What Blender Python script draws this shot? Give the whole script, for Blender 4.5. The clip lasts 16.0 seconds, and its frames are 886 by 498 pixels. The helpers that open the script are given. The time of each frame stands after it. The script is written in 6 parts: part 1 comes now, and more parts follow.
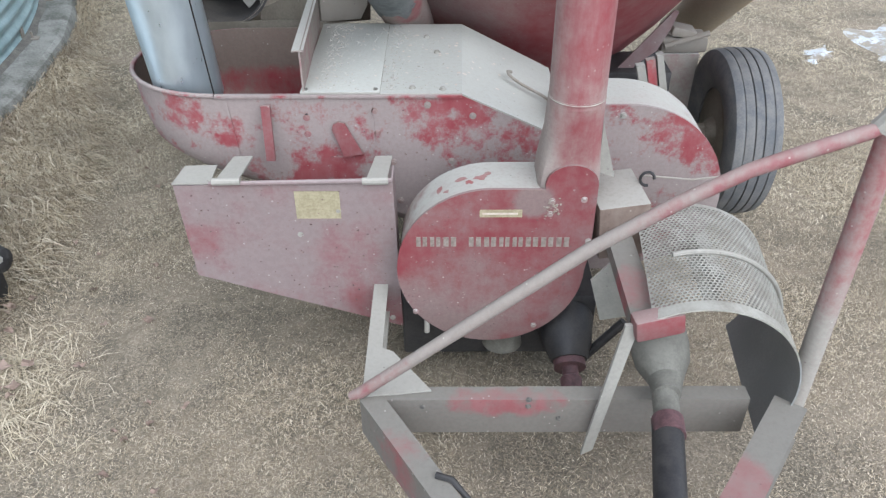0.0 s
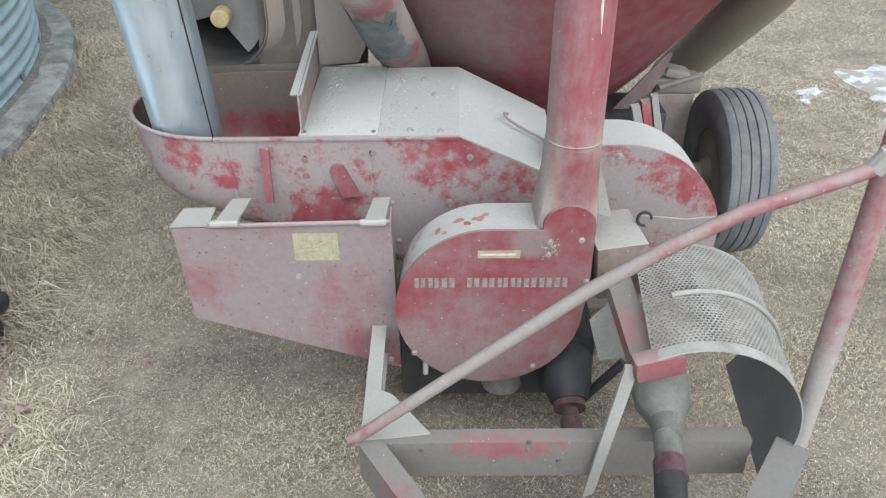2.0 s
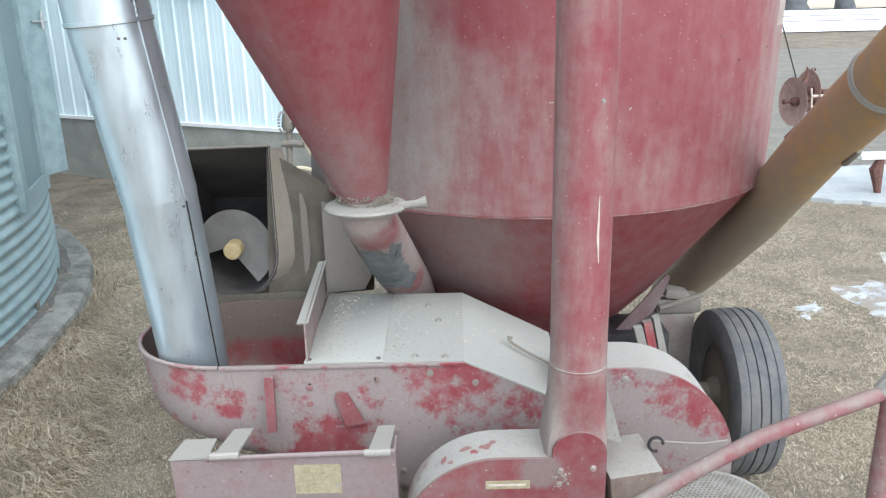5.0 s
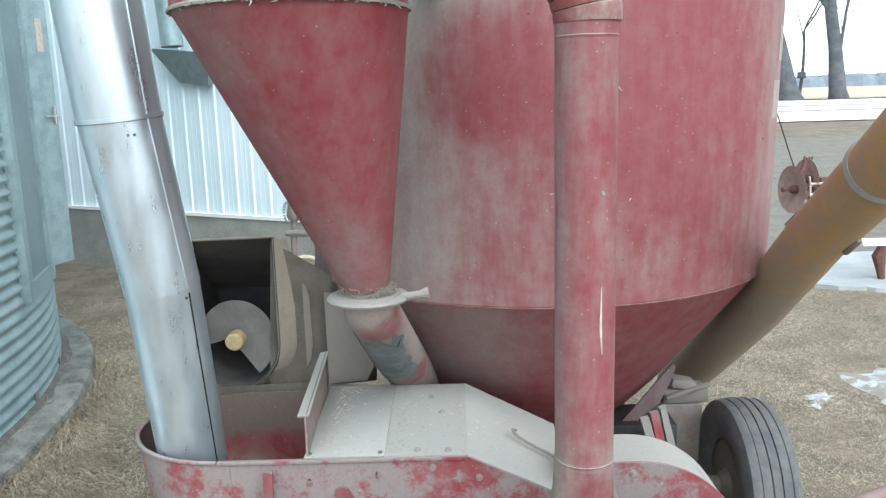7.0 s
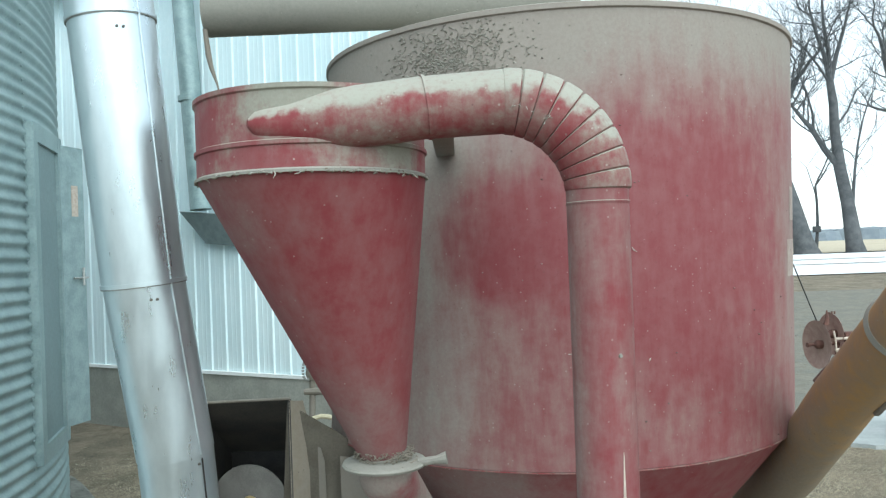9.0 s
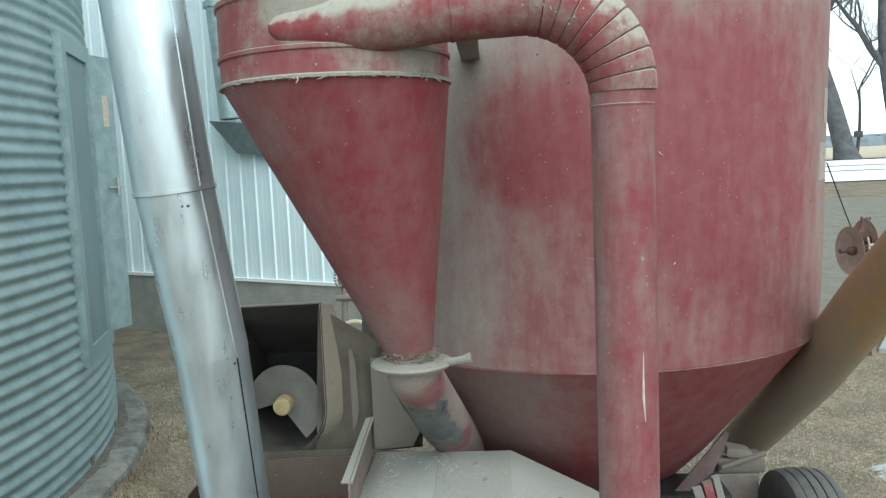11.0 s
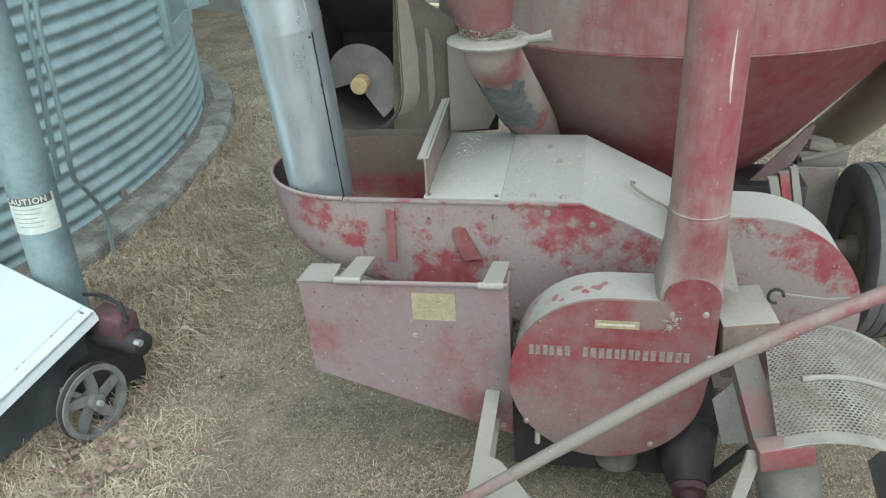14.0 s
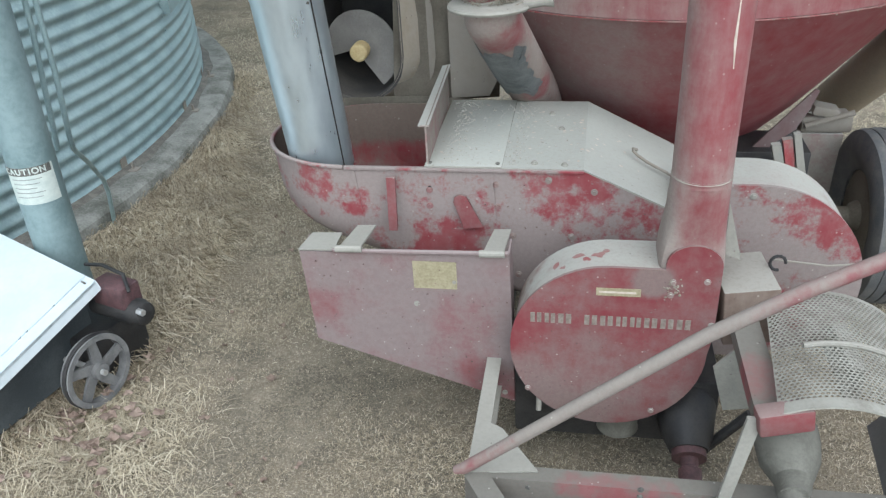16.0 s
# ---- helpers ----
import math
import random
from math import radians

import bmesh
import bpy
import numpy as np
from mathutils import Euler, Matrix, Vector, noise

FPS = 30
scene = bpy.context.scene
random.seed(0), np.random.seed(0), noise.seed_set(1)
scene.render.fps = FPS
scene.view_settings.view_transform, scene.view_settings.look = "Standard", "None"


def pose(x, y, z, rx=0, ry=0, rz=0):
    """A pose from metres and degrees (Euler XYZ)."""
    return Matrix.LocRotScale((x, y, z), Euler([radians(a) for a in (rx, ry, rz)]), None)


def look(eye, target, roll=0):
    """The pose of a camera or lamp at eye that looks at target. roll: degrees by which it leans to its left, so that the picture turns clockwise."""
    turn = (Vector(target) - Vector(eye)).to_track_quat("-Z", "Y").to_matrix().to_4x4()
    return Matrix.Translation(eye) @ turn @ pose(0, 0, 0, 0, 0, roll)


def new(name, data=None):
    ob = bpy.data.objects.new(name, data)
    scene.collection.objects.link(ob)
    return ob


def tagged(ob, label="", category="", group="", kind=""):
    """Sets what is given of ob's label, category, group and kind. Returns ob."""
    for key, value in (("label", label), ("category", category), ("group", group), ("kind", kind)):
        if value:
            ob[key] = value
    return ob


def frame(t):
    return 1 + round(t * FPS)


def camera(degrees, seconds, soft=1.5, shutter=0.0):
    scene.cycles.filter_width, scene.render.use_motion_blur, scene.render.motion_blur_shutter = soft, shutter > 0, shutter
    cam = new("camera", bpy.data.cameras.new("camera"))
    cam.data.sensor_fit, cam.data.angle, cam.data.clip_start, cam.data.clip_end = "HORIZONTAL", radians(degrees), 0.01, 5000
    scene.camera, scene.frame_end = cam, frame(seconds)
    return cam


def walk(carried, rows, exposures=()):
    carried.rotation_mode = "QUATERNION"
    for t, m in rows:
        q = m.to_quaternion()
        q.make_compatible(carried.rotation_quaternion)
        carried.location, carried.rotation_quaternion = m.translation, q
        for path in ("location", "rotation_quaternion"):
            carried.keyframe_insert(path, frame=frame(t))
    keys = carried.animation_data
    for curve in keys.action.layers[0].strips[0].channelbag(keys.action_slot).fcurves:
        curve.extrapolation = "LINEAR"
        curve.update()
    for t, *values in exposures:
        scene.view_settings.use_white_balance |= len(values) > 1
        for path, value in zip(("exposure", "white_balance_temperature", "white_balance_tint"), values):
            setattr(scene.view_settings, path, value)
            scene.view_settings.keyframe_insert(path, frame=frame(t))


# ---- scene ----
cam = camera(58.43, 16.0, soft=1.3)
# seconds, place in metres, turn in degrees
PATH = [
    (0, -0.0004, 0.0006, 2.1009, 54.446, 0.142, -0.099),
    (0.5, -0.0022, 0.0039, 2.1055, 54.619, 0.150, -0.168),
    (1, -0.0019, 0.0028, 2.1075, 55.009, 0.114, -0.226),
    (1.5, -0.0016, 0.0038, 2.1090, 55.627, 0.183, -0.347),
    (2, -0.0029, 0.0058, 2.1087, 57.195, 0.296, -0.429),
    (2.5, -0.0028, 0.0071, 2.1135, 59.872, 0.259, -0.543),
    (3, 0.0005, 0.0091, 2.1224, 62.875, 0.492, -0.324),
    (3.5, 0.0015, 0.0063, 2.1285, 65.259, 0.697, -0.229),
    (4, 0.0036, 0.0088, 2.1296, 68.112, 0.982, -0.283),
    (4.5, 0.0026, 0.0105, 2.1330, 71.123, 1.223, -0.402),
    (7, 0.0090, 0.0132, 2.1479, 79.100, 1.579, -0.152),
    (7.5, 0.0116, 0.0152, 2.1564, 84.117, 1.752, 0.309),
    (8, 0.0104, 0.0123, 2.1673, 87.631, 1.806, 0.421),
    (8.5, 0.0106, 0.0112, 2.1706, 88.894, 1.820, 0.808),
    (8.7, 0.0143, 0.0098, 2.1693, 89.497, 1.900, 1.069),
    (9.7, 0.0270, 0.0000, 2.1680, 91.200, 2.250, 1.500),
    (10.8, 0.0393, -0.0135, 2.1619, 86.162, 2.599, 2.612),
    (11, 0.0402, -0.0144, 2.1581, 83.827, 2.477, 3.505),
    (11.5, 0.0395, -0.0100, 2.1504, 77.000, 2.661, 5.758),
    (12, 0.0411, 0.0018, 2.1366, 71.972, 2.728, 8.126),
    (12.5, 0.0430, 0.0056, 2.1238, 69.025, 2.741, 9.361),
    (13, 0.0445, 0.0049, 2.1167, 65.965, 2.884, 9.600),
    (13.5, 0.0444, 0.0066, 2.1122, 63.576, 2.819, 9.474),
    (14, 0.0440, 0.0032, 2.1080, 62.129, 2.723, 9.248),
    (14.5, 0.0445, 0.0043, 2.1087, 61.332, 2.830, 9.194),
    (15, 0.0425, 0.0059, 2.1057, 61.011, 2.889, 9.183),
    (15.5, 0.0442, 0.0074, 2.1046, 60.381, 2.956, 9.196),
    (16, 0.0447, 0.0079, 2.1035, 59.873, 3.000, 9.229),
]
walk(cam, [(r[0], pose(*r[1:])) for r in PATH], exposures=[(0, 1.52, 5850, 11), (4.5, 1.56, 5900, 9), (7, 1.46, 5900, 6), (7.5, 1.42, 5900, 3), (8, 1.27, 5900, 0), (8.5, 1.13, 5900, -2), (11, 0.98, 6050, -2), (11.5, 1.04, 6050, -2), (12.5, 1.19, 6050, -1), (13, 1.19, 6050, -1), (16, 1.30, 5900, 6)])

# ---- world and light: a bright overcast winter sky ----
world = bpy.data.worlds.new("sky")
scene.world = world
world.use_nodes = True
wn, wl = world.node_tree.nodes, world.node_tree.links
sky = wn.new("ShaderNodeTexSky")
sky.sky_type = 'NISHITA'
sky.sun_disc = False
sky.sun_elevation, sky.sun_rotation = radians(49), radians(157)
sky.air_density, sky.dust_density, sky.ozone_density = 1.0, 0.7, 1.0
grey = wn.new("ShaderNodeHueSaturation")
grey.inputs["Saturation"].default_value = 0.22
wl.new(sky.outputs["Color"], grey.inputs["Color"])
wl.new(grey.outputs["Color"], wn["Background"].inputs["Color"])
wn["Background"].inputs["Strength"].default_value = 0.15
sun = new("sun", bpy.data.lights.new("sun", 'SUN'))
sun.data.energy, sun.data.angle, sun.data.color = 1.2, radians(70), (1.0, 0.97, 0.93)
sun.matrix_world = look((2.5, -6.0, 7.5), (0, 0, 0))


# ---- materials ----
def mat(name):
    m = bpy.data.materials.new(name)
    m.use_nodes = True
    return m, m.node_tree.nodes, m.node_tree.links, m.node_tree.nodes["Principled BSDF"]


def node(ns, kind, **kw):
    n = ns.new(kind)
    for k, v in kw.items():
        n.inputs[k].default_value = v
    return n


def noise_of(ns, ls, scale, detail=4.0, rough=0.6, coord=None, stretch=None):
    tex = node(ns, "ShaderNodeTexNoise", Scale=scale, Detail=detail, Roughness=rough)
    if coord is None:
        coord = ns.new("ShaderNodeNewGeometry").outputs["Position"]
    if stretch:
        mp = ns.new("ShaderNodeMapping")
        mp.inputs["Scale"].default_value = stretch
        ls.new(coord, mp.inputs["Vector"])
        coord = mp.outputs["Vector"]
    ls.new(coord, tex.inputs["Vector"])
    return tex.outputs["Fac"]


def ramp(ns, ls, fac, lo, hi, a=0.0, b=1.0):
    r = ns.new("ShaderNodeMapRange")
    r.interpolation_type = 'SMOOTHSTEP'
    for k, v in zip(("From Min", "From Max", "To Min", "To Max"), (lo, hi, a, b)):
        r.inputs[k].default_value = v
    ls.new(fac, r.inputs["Value"])
    return r.outputs["Result"]


def blend(ns, ls, fac, a, b):
    m = ns.new("ShaderNodeMix")
    m.data_type = 'RGBA'
    for sock, v in ((m.inputs[0], fac), (m.inputs[6], a), (m.inputs[7], b)):
        if isinstance(v, (int, float)):
            sock.default_value = v
        elif isinstance(v, tuple):
            sock.default_value = (*v, 1)
        else:
            ls.new(v, sock)
    return m.outputs[2]


def arith(ns, ls, op, a, b, clamp=True):
    m = ns.new("ShaderNodeMath")
    m.operation, m.use_clamp = op, clamp
    for sock, v in zip(m.inputs, (a, b)):
        if isinstance(v, (int, float)):
            sock.default_value = v
        else:
            ls.new(v, sock)
    return m.outputs[0]


def bump(ns, ls, bs, fac, strength, dist=0.002):
    b = node(ns, "ShaderNodeBump", Strength=strength, Distance=dist)
    ls.new(fac, b.inputs["Height"])
    ls.new(b.outputs["Normal"], bs.inputs["Normal"])


DUST = (0.25, 0.241, 0.21)


def painted(name, paint, faded, dust=0.45, top=0.9, rough=0.6, speck=0.5, dustcol=DUST, soft=0.3, patch=2.6, zones=(), spots=(), weights=(0.4, 0.3, 0.3), rise_from=0.3, rise_to=0.8, topcol=None, chips=0.3, gritty=0.025, grain=0.84, cover=0.97):
    """Weathered enamel: worn to a paler tone in patches, filmed with grain dust, thickest where a face looks up.
    zones: stretches where dust has gathered, as (axis, from, to, amount).
    spots: round places that are dustier (+) or rubbed clean (-), as (x, y, z, radius, amount)."""
    m, ns, ls, bs = mat(name)
    g = ns.new("ShaderNodeNewGeometry")
    big = noise_of(ns, ls, patch, 6, 0.62)
    mid = noise_of(ns, ls, 17, 6, 0.6)
    grit = noise_of(ns, ls, 75, 5, 0.7)
    fine = noise_of(ns, ls, 260, 3, 0.7)
    streak = noise_of(ns, ls, 7, 6, 0.65, stretch=(2.4, 2.4, 0.5))
    c = blend(ns, ls, ramp(ns, ls, arith(ns, ls, 'ADD', arith(ns, ls, 'MULTIPLY', mid, 0.5), arith(ns, ls, 'MULTIPLY', streak, 0.5)), 0.34, 0.66), paint, faded)
    c = blend(ns, ls, ramp(ns, ls, grit, 0.57, 0.68, 0.0, chips), c, tuple(v * 0.55 for v in paint))
    mix = arith(ns, ls, 'ADD', arith(ns, ls, 'ADD', arith(ns, ls, 'MULTIPLY', big, weights[0]), arith(ns, ls, 'MULTIPLY', streak, weights[1])), arith(ns, ls, 'MULTIPLY', mid, weights[2]))
    mix = arith(ns, ls, 'ADD', mix, ramp(ns, ls, grit, 0.3, 0.7, -gritty, gritty), clamp=False)
    pos = ns.new("ShaderNodeSeparateXYZ")
    ls.new(g.outputs["Position"], pos.inputs[0])
    for axis, a, b, amount in zones:
        mix = arith(ns, ls, 'ADD', mix, ramp(ns, ls, pos.outputs[axis], a, b, 0.0, amount), clamp=False)
    for x, y, z, rad, amount in spots:
        dn = ns.new("ShaderNodeVectorMath")
        dn.operation = 'DISTANCE'
        ls.new(g.outputs["Position"], dn.inputs[0])
        dn.inputs[1].default_value = (x, y, z)
        mix = arith(ns, ls, 'ADD', mix, ramp(ns, ls, dn.outputs["Value"], rad * 1.25, rad * 0.55, 0.0, amount), clamp=False)
    lo = 0.66 - dust * 0.45
    film = ramp(ns, ls, mix, lo - soft / 2, lo + soft / 2)
    film = arith(ns, ls, 'MULTIPLY', film, ramp(ns, ls, fine, 0.25, 0.6, grain * cover, cover))
    powder = blend(ns, ls, ramp(ns, ls, grit, 0.35, 0.65), tuple(v * 0.94 for v in dustcol), tuple(v * 1.05 for v in dustcol))
    c = blend(ns, ls, film, c, powder)
    sep = ns.new("ShaderNodeSeparateXYZ")
    ls.new(g.outputs["Normal"], sep.inputs[0])
    lean = arith(ns, ls, 'ADD', sep.outputs["Z"], ramp(ns, ls, mid, 0.3, 0.7, -0.16, 0.16), clamp=False)
    up = ramp(ns, ls, lean, rise_from, rise_to, 0.0, top)
    up = arith(ns, ls, 'MULTIPLY', up, ramp(ns, ls, grit, 0.3, 0.55, 0.78, 1.0))
    c = blend(ns, ls, up, c, topcol or tuple(v * 1.35 for v in dustcol))
    vor = node(ns, "ShaderNodeTexVoronoi", Scale=62.0)
    ls.new(g.outputs["Position"], vor.inputs["Vector"])
    pick = ns.new("ShaderNodeSeparateColor")
    ls.new(vor.outputs["Color"], pick.inputs["Color"])
    dots = arith(ns, ls, 'MULTIPLY', ramp(ns, ls, vor.outputs["Distance"], 0.22, 0.12), ramp(ns, ls, pick.outputs[0], 0.90, 0.93, 0.0, speck))
    c = blend(ns, ls, dots, c, (0.40, 0.385, 0.34))
    pits = arith(ns, ls, 'MULTIPLY', ramp(ns, ls, vor.outputs["Distance"], 0.2, 0.1), ramp(ns, ls, pick.outputs[1], 0.93, 0.95, 0.0, speck))
    c = blend(ns, ls, pits, c, (0.09, 0.06, 0.055))
    ls.new(c, bs.inputs["Base Color"])
    ls.new(arith(ns, ls, 'ADD', arith(ns, ls, 'MULTIPLY', film, 0.3), rough), bs.inputs["Roughness"])
    bs.inputs["Specular IOR Level"].default_value = 0.22
    bump(ns, ls, bs, arith(ns, ls, 'ADD', arith(ns, ls, 'MULTIPLY', fine, 0.4), arith(ns, ls, 'ADD', mid, arith(ns, ls, 'MULTIPLY', film, 0.5), clamp=False), clamp=False), 0.25, 0.003)
    return m


def plain(name, a, b, scale=12.0, rough=0.7, metal=0.0, fine=120.0, relief=0.3, stretch=None, spec=0.4):
    m, ns, ls, bs = mat(name)
    n1 = noise_of(ns, ls, scale, 5, 0.6, stretch=stretch)
    n2 = noise_of(ns, ls, fine, 3, 0.7)
    c = blend(ns, ls, ramp(ns, ls, arith(ns, ls, 'ADD', arith(ns, ls, 'MULTIPLY', n1, 0.7), arith(ns, ls, 'MULTIPLY', n2, 0.3)), 0.35, 0.65), a, b)
    ls.new(c, bs.inputs["Base Color"])
    bs.inputs["Metallic"].default_value = metal
    bs.inputs["Specular IOR Level"].default_value = spec
    ls.new(ramp(ns, ls, n1, 0.3, 0.7, rough - 0.08, rough + 0.08), bs.inputs["Roughness"])
    bump(ns, ls, bs, n2, relief, 0.002)
    return m


PALE_DUST = (0.37, 0.375, 0.335)
GREEN_DUST = (0.27, 0.27, 0.225)
RED = painted("red_paint", (0.26, 0.036, 0.044), (0.29, 0.075, 0.08), dust=0.18)
RED_BARE = painted("red_paint_bare", (0.25, 0.05, 0.055), (0.28, 0.10, 0.10), dust=0.25, top=0.15)
RED_FACE = painted("red_paint_face", (0.155, 0.030, 0.035), (0.171, 0.055, 0.057), dust=0.2, soft=0.45, dustcol=(0.171, 0.128, 0.117), patch=3.4, weights=(0.500, 0.100, 0.400),
                   zones=(("Z", 0.58, 0.30, 0.12),), spots=((0.05, 2.0, 0.47, 0.22, 0.16), (0.27, 2.0, 0.845, 0.06, 0.4), (0.38, 2.0, 0.92, 0.09, -0.1), (-0.12, 2.0, 0.66, 0.1, -0.12)))
RED_DUSTY = painted("red_paint_dusty", (0.198, 0.068, 0.071), (0.221, 0.119, 0.115), dust=0.50, top=0.8, soft=0.4, weights=(0.500, 0.100, 0.400), topcol=PALE_DUST)
RED_BAR = painted("red_paint_bar", (0.191, 0.064, 0.068), (0.217, 0.106, 0.105), dust=0.28, dustcol=(0.205, 0.185, 0.162), top=0.35, soft=0.35, weights=(0.400, 0.100, 0.500), zones=(("X", 0.6, 0.25, 0.3), ("X", 0.0, -0.25, -0.3)), rise_from=0.1)
RED_POST = painted("red_paint_post", (0.216, 0.058, 0.063), (0.242, 0.106, 0.106), dust=0.34, top=0.3, soft=0.35, zones=(("Z", 0.95, 0.5, 0.2),))
RED_WALL = painted("red_paint_rubbed", (0.193, 0.037, 0.043), (0.217, 0.078, 0.080), dust=0.51, top=0.5, soft=0.13, patch=5.0, dustcol=(0.222, 0.193, 0.178), weights=(0.660, 0.000, 0.340), chips=0.25, gritty=0.03,
                   spots=((-0.86, 2.45, 0.92, 0.1, -0.06), (-0.72, 2.4, 0.88, 0.07, -0.06), (-0.4, 2.4, 0.72, 0.14, -0.09), (0.02, 2.4, 0.93, 0.16, -0.1), (0.30, 2.4, 0.80, 0.12, -0.1), (0.85, 2.4, 0.85, 0.16, -0.09), (-0.1, 2.4, 0.62, 0.16, 0.2), (0.70, 2.4, 0.70, 0.08, 0.14)))
RED_GUARD = painted("red_paint_guard", (0.160, 0.046, 0.050), (0.183, 0.090, 0.090), dust=0.66, soft=0.42, patch=3.6, weights=(0.700, 0.000, 0.300), dustcol=(0.186, 0.153, 0.146),
                    spots=((-0.22, 2.1, 0.33, 0.14, -0.16), (-0.33, 2.1, 0.5, 0.14, -0.1), (-0.79, 2.1, 0.64, 0.08, -0.12), (-0.5, 2.1, 0.86, 0.1, -0.08), (-0.17, 2.1, 0.5, 0.12, 0.1)))
RED_TANK = painted("red_paint_tank", (0.196, 0.050, 0.056), (0.220, 0.084, 0.086), dust=0.0, soft=0.62, patch=1.4, dustcol=(0.286, 0.275, 0.239),
                   zones=(("Z", 2.552, 3.03, 0.42), ("X", 0.365, -0.171, 0.27), ("X", 0.85, 1.45, 0.13)), spots=((0.148, 2.80, 2.21, 0.25, -0.24), (0.889, 2.827, 2.096, 0.51, -0.18), (0.0, 2.85, 2.837, 0.57, 0.2)), gritty=0.01, grain=0.94, cover=0.86, weights=(0.45, 0.37, 0.18), speck=0.35, chips=0.25)
RED_CONE = painted("red_paint_cone", (0.183, 0.031, 0.037), (0.204, 0.061, 0.064), dust=0.02, soft=0.6, patch=1.2, weights=(0.62, 0.2, 0.18), cover=0.9, top=0.3, chips=0.12, spots=((-0.30, 2.2, 1.62, 0.25, 0.18), (-0.1, 2.95, 1.18, 0.5, 0.22), (-0.62, 2.1, 2.3, 0.16, 0.12)), dustcol=(0.208, 0.172, 0.156), gritty=0.015, grain=0.88, speck=0.3)
RED_PIPE = painted("red_paint_pipe", dustcol=(0.277, 0.248, 0.218), paint=(0.188, 0.042, 0.048), faded=(0.204, 0.076, 0.078), dust=0.04, soft=0.5, cover=0.92, weights=(0.4, 0.42, 0.18), chips=0.15, gritty=0.015, grain=0.88, speck=0.3, spots=((0.41, 1.99, 1.04, 0.1, -0.16),), zones=(("Z", 1.30, 0.95, 0.26), ("X", 0.34, 0.29, 0.16)), topcol=GREEN_DUST)
RED_DUCT = painted("red_paint_duct", (0.197, 0.038, 0.044), (0.214, 0.071, 0.071), dust=0.14, soft=0.34, top=0.93, rise_from=0.08, rise_to=0.42, topcol=(0.335, 0.335, 0.285), dustcol=GREEN_DUST, zones=(("X", 0.28, 0.40, 0.12),))
RED_CYCLONE = painted("red_paint_cyclone", (0.196, 0.048, 0.053), (0.216, 0.092, 0.092), dust=0.24, soft=0.3, top=0.6, dustcol=GREEN_DUST, spots=((-0.40, 1.98, 2.56, 0.13, 0.22), (-0.1, 2.1, 2.45, 0.1, 0.16), (-0.68, 2.1, 2.52, 0.1, -0.15), (-0.45, 1.97, 2.42, 0.12, -0.1)), gritty=0.02, grain=0.85)
DUSTY = painted("dusty_steel", (0.175, 0.165, 0.145), (0.215, 0.205, 0.18), dust=0.7, top=0.5)
LID = painted("dusty_lid", (0.25, 0.24, 0.215), (0.31, 0.30, 0.27), dust=0.5, top=0.95, topcol=PALE_DUST)
BLOCK = painted("weathered_block", (0.105, 0.075, 0.06), (0.15, 0.112, 0.09), dust=0.12, top=0.9, topcol=(0.30, 0.29, 0.255), dustcol=(0.17, 0.145, 0.12), rise_from=0.55)
RED_CHUTE = painted("red_paint_chute", (0.235, 0.06, 0.066), (0.26, 0.12, 0.118), dust=0.62, soft=0.4, dustcol=(0.285, 0.25, 0.222), spots=((-0.2, 2.5, 1.44, 0.09, -0.25), (-0.1, 2.98, 1.06, 0.09, -0.25), (-0.11, 2.8, 1.25, 0.1, 0.1)))
LIP = painted("dusty_lip", (0.27, 0.215, 0.155), (0.34, 0.29, 0.225), dust=0.4, top=0.6, soft=0.5, dustcol=(0.33, 0.30, 0.25), chips=0.3)
LEGSTEEL = painted("dull_leg_paint", (0.112, 0.064, 0.064), (0.135, 0.086, 0.085), dust=0.3, top=0.2, dustcol=(0.143, 0.116, 0.109), gritty=0.015, grain=0.88)
BROWN = painted("brown_steel", (0.19, 0.165, 0.13), (0.25, 0.222, 0.185), dust=0.42, top=0.4, soft=0.45, dustcol=(0.2, 0.185, 0.16))
YELLOW = painted("yellow_paint", (0.46, 0.27, 0.085), (0.40, 0.25, 0.12), dust=0.30, top=0.6, soft=0.5, gritty=0.015, dustcol=(0.29, 0.25, 0.195), zones=(("Z", 1.7, 1.0, 0.25),))
BEAM = painted("red_paint_under_dust", (0.196, 0.060, 0.063), (0.212, 0.102, 0.100), dust=0.80, top=0.4, soft=0.26, patch=3.0, weights=(0.600, 0.000, 0.400), dustcol=(0.140, 0.136, 0.117),
               spots=((0.06, 1.57, 0.44, 0.055, -0.2), (0.14, 1.57, 0.44, 0.06, -0.22), (0.23, 1.57, 0.44, 0.06, -0.24), (0.31, 1.57, 0.44, 0.05, -0.2), (0.54, 1.72, 0.74, 0.11, -0.3), (0.53, 0.84, 0.42, 0.14, -0.3), (0.66, 1.08, 0.44, 0.14, -0.22), (0.74, 1.27, 0.46, 0.12, -0.3), (-0.13, 1.35, 0.36, 0.16, -0.2), (0.02, 1.1, 0.36, 0.14, -0.2)))
RED_BACK = painted("red_paint_trough", (0.19, 0.032, 0.038), (0.215, 0.062, 0.065), dust=0.22, soft=0.32, zones=(("Z", 0.80, 0.93, 0.55),), dustcol=(0.145, 0.120, 0.098))
DISC = plain("brown_disc", (0.29, 0.18, 0.155), (0.40, 0.28, 0.24), scale=14, rough=0.8)
# the post's own dull tone; on the bin's inner door it paints shade
POLE = plain("dull_and_shaded_galvanized", (0.145, 0.205, 0.21), (0.215, 0.285, 0.29), scale=5, rough=0.5, metal=0.15, fine=40, relief=0.05)
